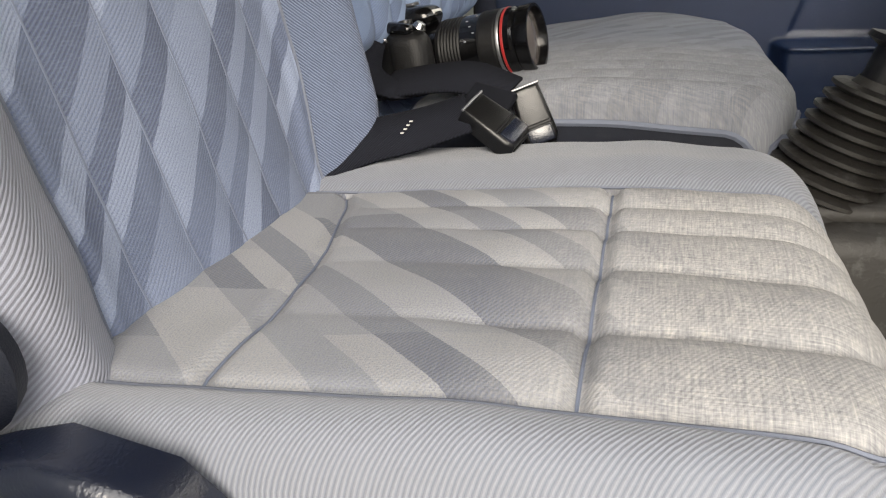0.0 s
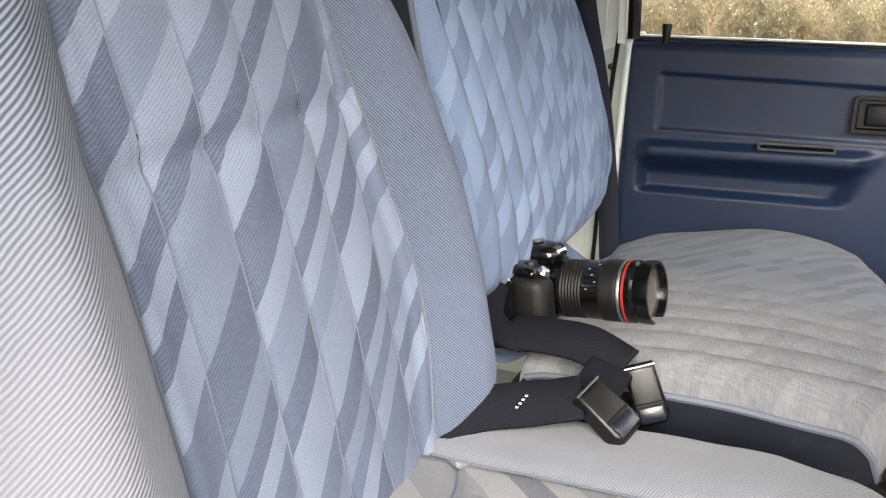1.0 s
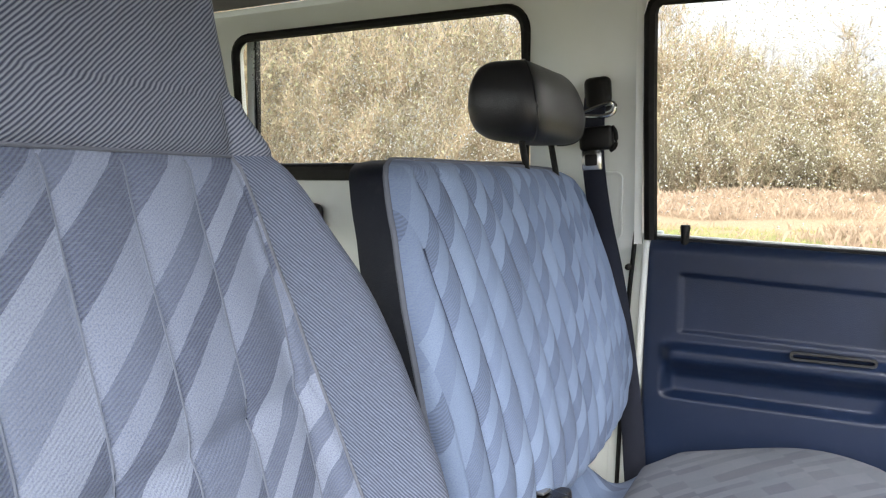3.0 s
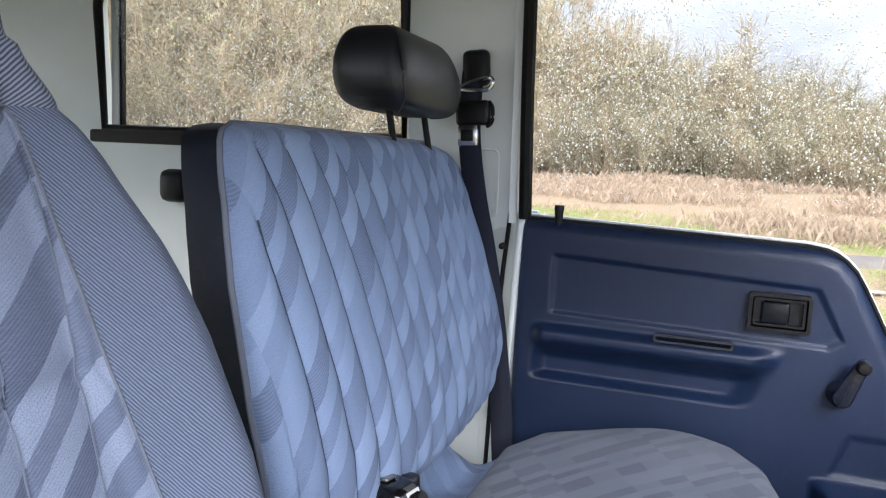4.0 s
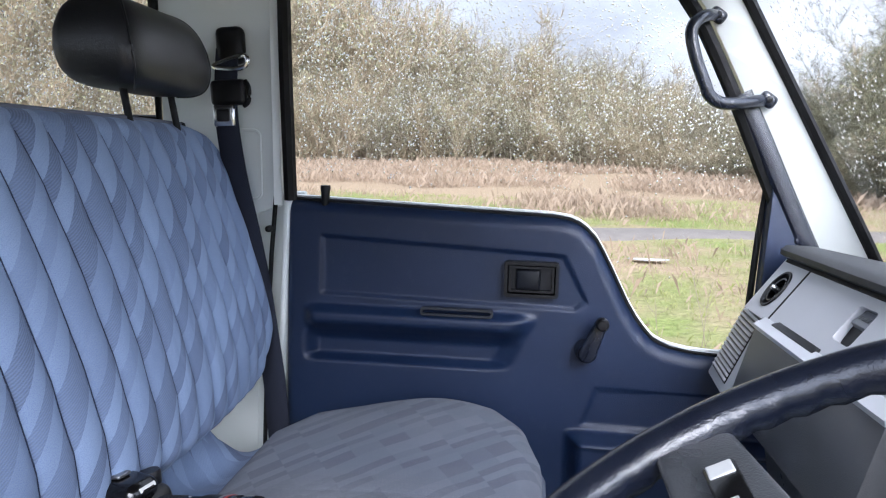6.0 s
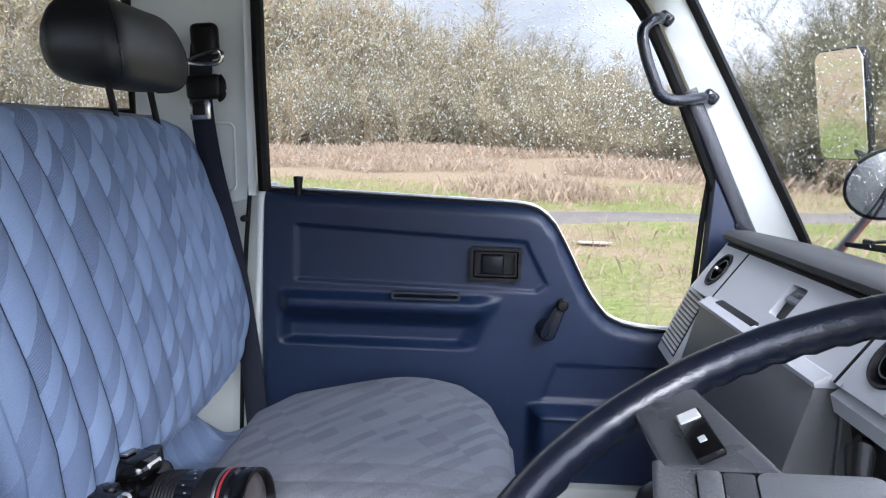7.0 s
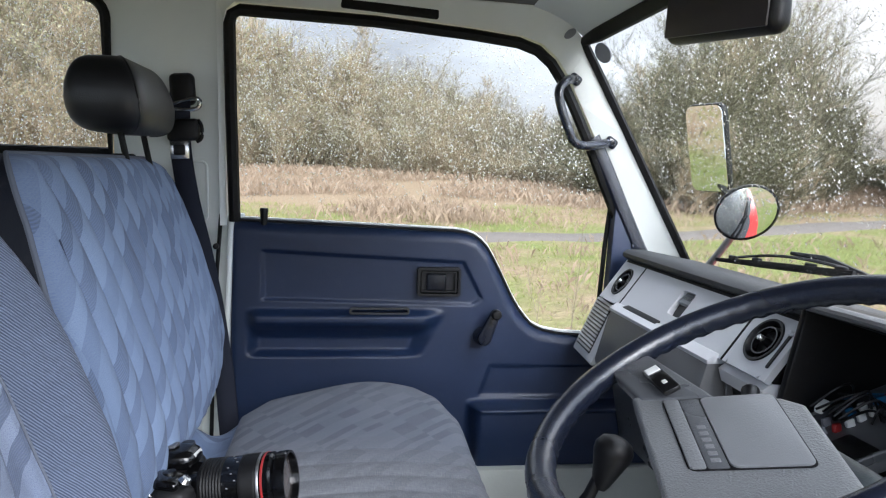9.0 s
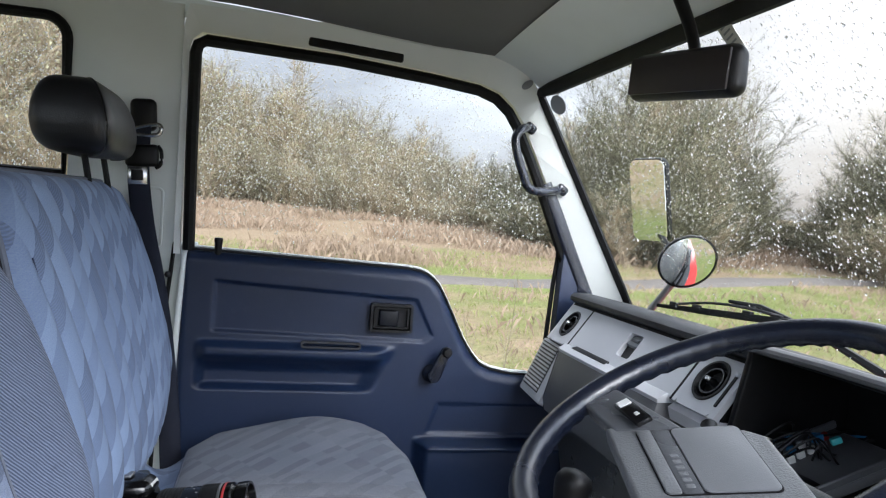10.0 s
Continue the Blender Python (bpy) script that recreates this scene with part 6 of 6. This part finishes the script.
for nm_, pr_, mt_, lb_ in (("lens_mount", [(0.036, 0), (0.037, 0.010), (0.0365, 0.016)], CAMERA_GLOSS, ""),
                           ("zoom_ring", [(0.0365, 0.016), (0.039, 0.018)] + [(0.0392 + 0.0009 * (k % 2), 0.020 + 0.0020 * k) for k in range(14)] + [(0.039, 0.048)], CAMERA_RUBBER, "ribbed rubber zoom ring"),
                           ("lens_barrel", [(0.039, 0.048), (0.0395, 0.050), (0.0395, 0.068), (0.0405, 0.070)], CAMERA_GLOSS, "glossy black lens barrel"),
                           ("focus_ring", [(0.0405, 0.070)] + [(0.0408 + 0.0006 * (k % 2), 0.072 + 0.0018 * k) for k in range(11)] + [(0.0405, 0.092)], CAMERA_RUBBER, "ribbed focus ring"),
                           ("chrome_band", [(0.0408, 0.0925), (0.0414, 0.0930), (0.0414, 0.0960), (0.0410, 0.0965)], STEEL, ""),
                           ("red_ring", [(0.0412, 0.0985), (0.0417, 0.0990), (0.0417, 0.1012), (0.0412, 0.1017)], REDP, "thin red ring"),
                           ("front_rim", [(0.0408, 0.096), (0.0409, 0.1030), (0.0412, 0.108), (0.0385, 0.111), (0.0385, 0.113), (0.0405, 0.115), (0.0412, 0.126), (0.0408, 0.129), (0.0370, 0.129), (0.0350, 0.118)], CAMERA_GLOSS, "glossy front rim")):
    ring_ = cam_part(nm_, lathe(pr_, 56, LZ, False), mt_, lb_)
    if nm_ == "lens_barrel":
        for k in range(7):
            cam_sub("scale_mark", rbox((0.0014, 0.0006, 0.0026), 0.0, 1, LZ @ pose(0, 0, 0, 0, 0, 14 * k - 10) @ pose(0, 0.0396, 0.056 + 0.005 * (k % 3))), GREYP, ring_)
# grey-brown base colour paints the reflection in the front glass
cam_part("front_element", lathe([(0, 0.1250), (0.012, 0.1245), (0.024, 0.1230), (0.0366, 0.1200)], 36, LZ, False), plastic("lens_reflection_grey", (0.10, 0.088, 0.085), 0.10, 300, 0.0, 0.2, 0.0, spec=0.9), "front lens with its grey-brown reflection painted in")
ribbon(local(DC, smooth_path([(-0.300, 1.03, 0.640), (-0.290, 0.985, 0.610), (-0.250, 0.965, 0.592), (-0.205, 0.985, 0.594), (-0.160, 0.990, 0.594), (-0.125, 0.972, 0.592)], 6)), 0.040, 0.003, (0.3, 0.9, 0.25), WEB, "neck_strap", DC, "black woven neck strap")

# ---- outside mirrors and wipers ----
OM = thing("wing_mirror", "rectangular rain-wet wing mirror with a round convex mirror on one bracket", "wing mirror", (0.86, 1.72, 0.90))
RM = axes((0.862, 1.838, 1.155), (0.36, -0.93, 0), (-0.20, -0.08, 1))
lpart("mirror_shell", prism(round_rect(-0.061, 0.061, -0.112, 0.112, 0.024, 5), 0.014, 0.006, RM @ pose(0, 0, -0.0155)), BLACK, OM, "black mirror shell")
lpart("mirror_face", prism(round_rect(-0.057, 0.057, -0.108, 0.108, 0.021, 5), 0.002, 0, RM), MIRROR, OM, "mirror glass")
CV = axes((0.800, 1.520, 1.012), (0.987, -0.158, 0), (-0.05, -0.44, 0.90))
lpart("round_shell", lathe([(0.0, -0.03), (0.05, -0.022), (0.066, -0.004), (0.067, 0.002), (0.063, 0.004)], 40, CV, False), BLACK, OM, "black round mirror shell")
lpart("round_face", lathe([(0, 0.016), (0.016, 0.0152), (0.032, 0.0125), (0.048, 0.0082), (0.063, 0.002)], 40, CV, False), MIRROR, OM, "convex mirror glass")
lpart("arm", tube([(0.80, 1.72, 0.84), (0.83, 1.69, 0.90), (0.85, 1.62, 0.985), (0.82, 1.53, 1.01)], 0.009, 10), STEEL, OM, "grey steel bracket arm")
lpart("arm", tube([(0.85, 1.62, 0.985), (0.895, 1.76, 1.03), (0.895, 1.842, 1.08), (0.880, 1.846, 1.155)], 0.008, 10), BLACK, OM)
WP = thing("windscreen_wiper", "black wiper lying along the foot of the windscreen", "wiper", (0.82, 1.35, 0.89))
def wiper_t(q):
    return 0.950 - 0.20 * (q - 0.062)


wl_ = [Vector(ws_point(s_, wiper_t(s_), 0.014)) for s_ in np.linspace(0.062, 0.345, 14)]
lpart("blade", tube(wl_, [0.0025 + 0.002 * min(1, i / 5) for i in range(14)], 6, False, 1.8), RUBBER, WP, "black wiper blade")
spine_ = [Vector(ws_point(s_, wiper_t(s_) - 0.022 * math.sin(math.pi * (s_ - 0.10) / 0.22), 0.030)) for s_ in np.linspace(0.10, 0.32, 12)]
lpart("spine", tube(spine_, 0.0045, 6, False, 0.7), BLACK, WP, "black steel wiper spine")
lpart("arm", tube([Vector(ws_point(0.215, wiper_t(0.215) - 0.026, 0.040)), Vector(ws_point(0.27, 0.900, 0.046)), Vector(ws_point(0.36, 0.945, 0.044)), Vector(ws_point(0.46, 1.01, 0.03))], [0.004, 0.007, 0.006, 0.008], 6), BLACK, WP, "black wiper arm")
for s_ in (0.10, 0.155, 0.265, 0.32):
    lpart("claw", rbox((0.008, 0.030, 0.012), 0.002, 1, Matrix.Translation(Vector(ws_point(s_, wiper_t(s_) - 0.006, 0.020)))), BLACK, WP)


# ---- rain on the glass ----
def rain(name, count, place, normal_u, normal_v, normal, rmin, rmax, seed, label):
    rng = np.random.default_rng(seed)
    U, V, N = (Vector(q).normalized() for q in (normal_u, normal_v, normal))
    vs, fs = [], []
    for _ in range(count):
        p = place(rng)
        if p is None:
            continue
        p = Vector(p)
        r = rmin + (rmax - rmin) * rng.random() ** 2.6
        sx, sy = r * rng.uniform(0.8, 1.15), r * rng.uniform(0.9, 1.5)
        b = len(vs)
        h = r * rng.uniform(0.45, 0.7)
        for ring, (k, q) in enumerate(((1.0, 0.0), (0.72, 0.72))):
            for i in range(7):
                a = 2 * math.pi * (i + 0.5 * ring) / 7
                vs.append(p + U * math.cos(a) * sx * k + V * math.sin(a) * sy * k + N * h * q)
        vs.append(p + N * h)
        for i in range(7):
            j = (i + 1) % 7
            fs += [(b + i, b + j, b + 7 + i), (b + j, b + 7 + j, b + 7 + i), (b + 7 + i, b + 7 + j, b + 14)]
        fs.append(tuple(b + 6 - i for i in range(7)))
    ob = new(name, mesh(name, vs, fs, DROP))
    ob.visible_shadow = False
    return tagged(ob, label, "raindrops", kind="stuff")


def door_spot(rng):
    x, z = rng.uniform(-0.275, 0.60), rng.uniform(0.72, 1.40)
    if rng.random() > lerp(z, [0.70, 0.98, 1.05, 1.12, 1.40], [0.0, 0.02, 0.45, 1.0, 1.0]):
        return None
    if x > lerp(z, [0.9, 1.0, 1.15, 1.226, 1.288, 1.36, 1.40], [0.62, 0.58, 0.51, 0.47, 0.43, 0.34, 0.0]) or z < trim_top(x):
        return None
    return (x, 1.7795 - 0.07 * max(0, z - 0.95), z)


def rear_spot(rng):
    x, z = rng.uniform(-1.29, -0.55), rng.uniform(1.08, 1.415)
    return (x, wall_plane(z) + 0.0045, z)


def screen_spot(rng):
    s, t = rng.uniform(0.02, 0.98), rng.uniform(0.01, 0.97)
    if t > 0.72 and rng.random() < 0.8:
        return None
    return Vector(ws_point(s, t, 0.0)) + Vector((0.0038, 0, 0.0022))


rain("door_window_rain", 27000, door_spot, (1, 0, 0), (0, -0.07, 1), (0, 1, 0.07), 0.0005, 0.0020, 1, "rain drops clinging to the door window")
rain("rear_window_rain", 13000, rear_spot, (1, 0, 0), (0, -0.07, 1), (0, 1, 0.07), 0.0005, 0.0020, 2, "rain drops clinging to the rear side window")
rain("windscreen_rain", 15000, screen_spot, (0, 1, 0), (-0.5, 0, 0.87), (0.87, 0, 0.5), 0.0006, 0.0024, 3, "rain drops clinging to the windscreen")


# ---- outdoors ----
def land(x, y):
    h = -0.45 + 0.05 * max(0.0, min(y, 90.0))
    d = math.hypot(x, y)
    if d > 4:
        h += (0.10 * noise.noise(Vector((x * 0.16, y * 0.16, 0))) + 0.05 * noise.noise(Vector((x * 0.6, y * 0.6, 3)))) * min(1, (d - 4) / 6)
    return h


def road_mid(x):
    return 9.75 + 0.33 * x


NG = 120


def warp(t):
    s = 2 * t - 1
    return math.copysign(abs(s) ** 3.0, s) * 900 + s * 30


vs_, fs_, uv_ = grid(lambda a, b: (warp(a), 12 + warp(b), land(warp(a), 12 + warp(b)), 0, 0), NG, NG)
tagged(new("ground", mesh("ground", vs_, fs_, GROUND)), "rough wet meadow of tan and green grass", "ground", kind="structure")


def road_fn(a, b):
    x = -60 + 140 * a
    y = road_mid(x) + (b - 0.5) * 0.95 * (1 + 0.10 * math.sin(x * 1.7))
    return (x, y, land(x, y) + 0.055 - 0.07 * abs(2 * b - 1) ** 3, 0, 0)


vs_, fs_, uv_ = grid(road_fn, 240, 9)
tagged(new("road", mesh("road", vs_, fs_, ROADM)), "narrow wet gravel lane across the meadow", "road", kind="structure")
# pale grey base colour stands in for the sky mirrored in the water
g = G("sky_grey_puddle")
PUD = g.set(Base_Color=(0.42, 0.42, 0.42), Roughness=0.32)
pu_ = thing("puddle", "small puddle beside the lane, its sky reflection painted pale grey", "puddle", (1.40, 8.25, land(1.40, 8.25) + 0.03))
part("water", prism([(0.20 * math.cos(t) * (1 + 0.2 * math.sin(3 * t)), 0.10 * math.sin(t) * (1 + 0.2 * math.cos(2 * t))) for t in np.linspace(0, 2 * math.pi, 25)[:-1]], 0.004, 0), PUD, pu_, smooth=False)


def tufts(name, count, spot, hmin, hmax, mat, seed, label, nb=8):
    rng = np.random.default_rng(seed)
    vs, fs = [], []
    for _ in range(count):
        p = spot(rng)
        if p is None:
            continue
        x, y = p
        z = land(x, y) - 0.02
        H = rng.uniform(hmin, hmax)
        for _b in range(nb):
            a = rng.uniform(0, 2 * math.pi)
            lean = rng.uniform(0.05, 0.6) * H
            w = rng.uniform(0.002, 0.004) * (0.6 + H * 1.2)
            ox, oy = rng.normal(0, 0.05 + 0.8 * H), rng.normal(0, 0.05 + 0.8 * H)
            dx, dy = math.cos(a), math.sin(a)
            h = H * rng.uniform(0.5, 1.1)
            b = len(vs)
            vs += [(x + ox - dy * w, y + oy + dx * w, z), (x + ox + dy * w, y + oy - dx * w, z), (x + ox + dx * lean * 0.4, y + oy + dy * lean * 0.4, z + h * 0.65), (x + ox + dx * lean, y + oy + dy * lean, z + h * rng.uniform(0.75, 1.0))]
            fs += [(b, b + 1, b + 2), (b + 1, b + 3, b + 2)]
    ob = new(name, mesh(name, vs, fs, mat, smooth=False))
    return tagged(ob, label, "grass", kind="stuff")


def off_road(x, y):
    return abs(y - road_mid(x)) > 0.75


def near_spot(rng):
    x, y = rng.uniform(-5, 15), rng.uniform(2.6, 15)
    return (x, y) if off_road(x, y) and y > 2.6 + 0.1 * abs(x) else None


def far_spot(rng):
    x, y = rng.uniform(-24, 32), rng.uniform(12.0, 28)
    if not off_road(x, y) or y < road_mid(x) + 1.8:
        return None
    return (x, y) if noise.noise(Vector((x * 0.35, y * 0.35, 4))) > -0.22 + (0.28 if y < 17 else 0) else None


tufts("meadow_grass", 9000, near_spot, 0.03, 0.12, GREENGRASS, 21, "short wet green grass")
tufts("dry_meadow_grass", 1300, near_spot, 0.06, 0.26, DRYGRASS, 22, "tufts of dry tan grass among the green")
tufts("tall_dry_grass", 11000, far_spot, 0.10, 0.38, DRYGRASS, 23, "tall dry tan grass before the scrub", 26)


# thin dead weeds beside the van
def weed(x, y, h, lean, seed):
    rng = np.random.default_rng(seed)
    root = thing("weed_stalk", "thin bare dead weed stalk in the grass", "weed", (x, y, land(x, y)), "weeds beside the van")
    pts = [Vector((lean[0] * t ** 1.5 * h + 0.006 * math.sin(9 * t + seed), lean[1] * t ** 1.5 * h, h * t - 0.02)) for t in np.linspace(0, 1, 12)]
    part("stem", tube(pts, [0.0036 - 0.0024 * k / 11 for k in range(12)], 5), BARK, root)
    for k in range(7):
        p = pts[int(rng.integers(4, 11))]
        d = Vector((rng.normal(0, 0.5), rng.normal(0, 0.5), 0.8)).normalized() * rng.uniform(0.06, 0.2) * h
        part("twig", tube([p, p + d * 0.5, p + d + Vector((0, 0, 0.02))], [0.0016, 0.0013, 0.0008], 4), BARK, root)


for q_ in ((1.20, 4.0, 1.05, (0.06, 0.02), 1), (1.08, 4.0, 0.80, (-0.16, 0.0), 2), (1.02, 4.15, 0.72, (0.10, 0.05), 3), (0.90, 4.3, 0.55, (-0.1, 0.1), 4), (1.34, 4.4, 0.70, (0.05, 0.1), 5)):
    weed(*q_)


# ---- scrub and trees ----
def bush_meshes(seed, height, spread, stems, dense, buds):
    rng = np.random.default_rng(seed)
    vs, fs, bv, bf = [], [], [], []

    def stick(a, b, ra, rb):
        d = b - a
        l = np.linalg.norm(d)
        if l < 1e-6:
            return
        d = d / l
        s = np.cross(d, (0.3, 0.5, 0.81))
        s /= np.linalg.norm(s) + 1e-9
        t = np.cross(d, s)
        k = len(vs)
        for p, r in ((a, ra), (b, rb)):
            for q in (0, 2.094, 4.189):
                vs.append(tuple(p + (s * math.cos(q) + t * math.sin(q)) * r))
        for i in range(3):
            j = (i + 1) % 3
            fs.append((k + i, k + j, k + 3 + j, k + 3 + i))

    def twig(a, d, l, w):
        b = a + d * l
        s = np.cross(d, rng.normal(size=3))
        s = s / (np.linalg.norm(s) + 1e-9) * w
        k = len(vs)
        vs.extend((tuple(a - s), tuple(a + s), tuple(b)))
        fs.append((k, k + 1, k + 2))
        return b

    for _ in range(stems):
        ang = rng.uniform(0, 2 * math.pi)
        base = np.array((rng.normal(0, spread * 0.16), rng.normal(0, spread * 0.16), -0.05))
        d = np.array((math.cos(ang) * rng.uniform(0.05, 0.5) * spread / height * 1.6, math.sin(ang) * rng.uniform(0.05, 0.5) * spread / height * 1.6, 1.0))
        d /= np.linalg.norm(d)
        H = height * rng.uniform(0.62, 1.0)
        p, seg = base, 6
        r = 0.012 + 0.007 * height * rng.uniform(0.5, 1)
        for s in range(seg):
            q = p + d * H / seg
            r2 = r * 0.76
            stick(p, q, r, r2)
            nb = dense if s > 0 else dense // 3
            for _b in range(nb):
                bd = d * rng.uniform(0.45, 1.0) + rng.normal(0, 0.55, 3)
                bd[2] = abs(bd[2]) * 0.9 + 0.15
                bd /= np.linalg.norm(bd)
                bl = H * rng.uniform(0.10, 0.26) * (1.15 - s / seg * 0.6)
                a = p + (q - p) * rng.random()
                m = a + bd * bl
                stick(a, m, r2 * 0.45, r2 * 0.18)
                for _t in range(7):
                    td = bd + rng.normal(0, 0.42, 3)
                    td[2] += 0.25
                    td /= np.linalg.norm(td)
                    st = a + bd * bl * rng.uniform(0.2, 1.0)
                    e = twig(st, td, bl * rng.uniform(0.4, 1.0), 0.006)
                    if rng.random() < buds:
                        for _q in range(2):
                            c = st + (e - st) * rng.uniform(0.3, 1.0)
                            u = rng.normal(size=3) * 0.022
                            v = rng.normal(size=3) * 0.022
                            k = len(bv)
                            bv.extend((tuple(c), tuple(c + u), tuple(c + u + v)))
                            bf.append((k, k + 1, k + 2))
            p, r = q, r2
            d = d + rng.normal(0, 0.13, 3)
            d[2] = max(d[2], 0.55)
            d /= np.linalg.norm(d)
    return vs, fs, bv, bf


def bush(name, label, seed, height, spread, stems, dense, buds, mat, group):
    root = thing(name, label, "shrub" if height < 5 else "tree", (0, 0, -200), group)
    vs, fs, bv, bf = bush_meshes(seed, height, spread, stems, dense, buds)
    child("branches", mesh("branches", vs, fs, mat, smooth=False), root)
    if bf:
        child("buds", mesh("buds", bv, bf, CATKIN, smooth=False), root, "pale yellow-green buds")
    return root


KINDS = [bush("scrub_bush", "bare brown winter scrub bush with pale buds", 31, 3.4, 2.6, 13, 9, 0.75, BARK, "scrub along the meadow"),
         bush("scrub_bush", "dense tan-brown winter scrub bush", 32, 2.6, 2.6, 14, 9, 0.35, BARK_RED, "scrub along the meadow"),
         bush("scrub_bush", "bare olive-brown winter willow scrub", 33, 4.2, 2.8, 13, 9, 0.8, BARK, "scrub along the meadow"),
         bush("bare_tree", "tall slender bare winter tree", 34, 7.5, 3.0, 6, 12, 0.3, BARK, "bare trees behind the scrub"),
         bush("bare_tree", "spreading bare winter tree with fine twigs", 35, 6.0, 4.2, 9, 12, 0.5, BARK, "bare trees behind the scrub"),
         bush("scrub_bush", "dark olive-brown winter thicket", 36, 4.4, 3.2, 15, 10, 0.35, BARK_OLIVE, "scrub along the meadow")]
AZ = [-62, -45, -30, -20, -12, -4, 1, 5, 9, 12, 16, 19, 22.5, 26, 29, 32, 34.5, 36, 39, 41, 44, 48, 56]
TOP = [14, 14, 14, 13.5, 12, 10.2, 9.2, 8.0, 6.4, 5.2, 4.0, 4.8, 7.2, 11, 12, 9.5, 4.5, 1.5, 1.0, 3.5, 8, 10, 10]
DIST = [24, 24, 24, 25, 25, 26, 26, 25, 24, 23, 22, 20, 18, 17, 17, 18, 24, 30, 30, 24, 19, 18, 18]
rng_ = np.random.default_rng(77)
for row_, (dd_, f_, n_) in enumerate(((0.0, 0.50, 92), (2.2, 0.78, 92), (5.0, 1.0, 84), (9.0, 1.02, 70))):
    for k in range(n_):
        az = -64 + 122 * (k + rng_.uniform(-0.4, 0.4)) / (n_ - 1)
        D = lerp(az, AZ, DIST) + dd_ + rng_.uniform(-0.8, 0.8)
        x, y = D * math.sin(radians(az)), D * math.cos(radians(az))
        z = land(x, y)
        want = 1.07 + D * math.tan(radians(lerp(az, AZ, TOP))) - z
        want = max(0.9, want * f_ * rng_.uniform(0.82, 1.10))
        if row_ == 0:
            src = KINDS[rng_.integers(0, 2)]
        elif row_ < 3 or want < 3.5:
            src = KINDS[rng_.integers(0, 3)]
        else:
            src = KINDS[rng_.choice([2, 3, 3, 4])]
        if az < -9 and rng_.random() < 0.7:
            src = KINDS[1]
        if az > 17 and rng_.random() < 0.75:
            src = KINDS[5]
        h0 = {0: 3.4, 1: 2.6, 2: 4.2, 3: 7.5, 4: 6.0, 5: 4.4}[KINDS.index(src)]
        s = want / h0
        src.scale = (max(0.75, s * rng_.uniform(0.85, 1.1)), max(0.75, s * rng_.uniform(0.85, 1.1)), s)
        copy_thing(src, pose(x, y, z, 0, 0, rng_.uniform(0, 360)))
for src in KINDS:
    for o_ in (*src.children_recursive, src):
        bpy.data.objects.remove(o_)
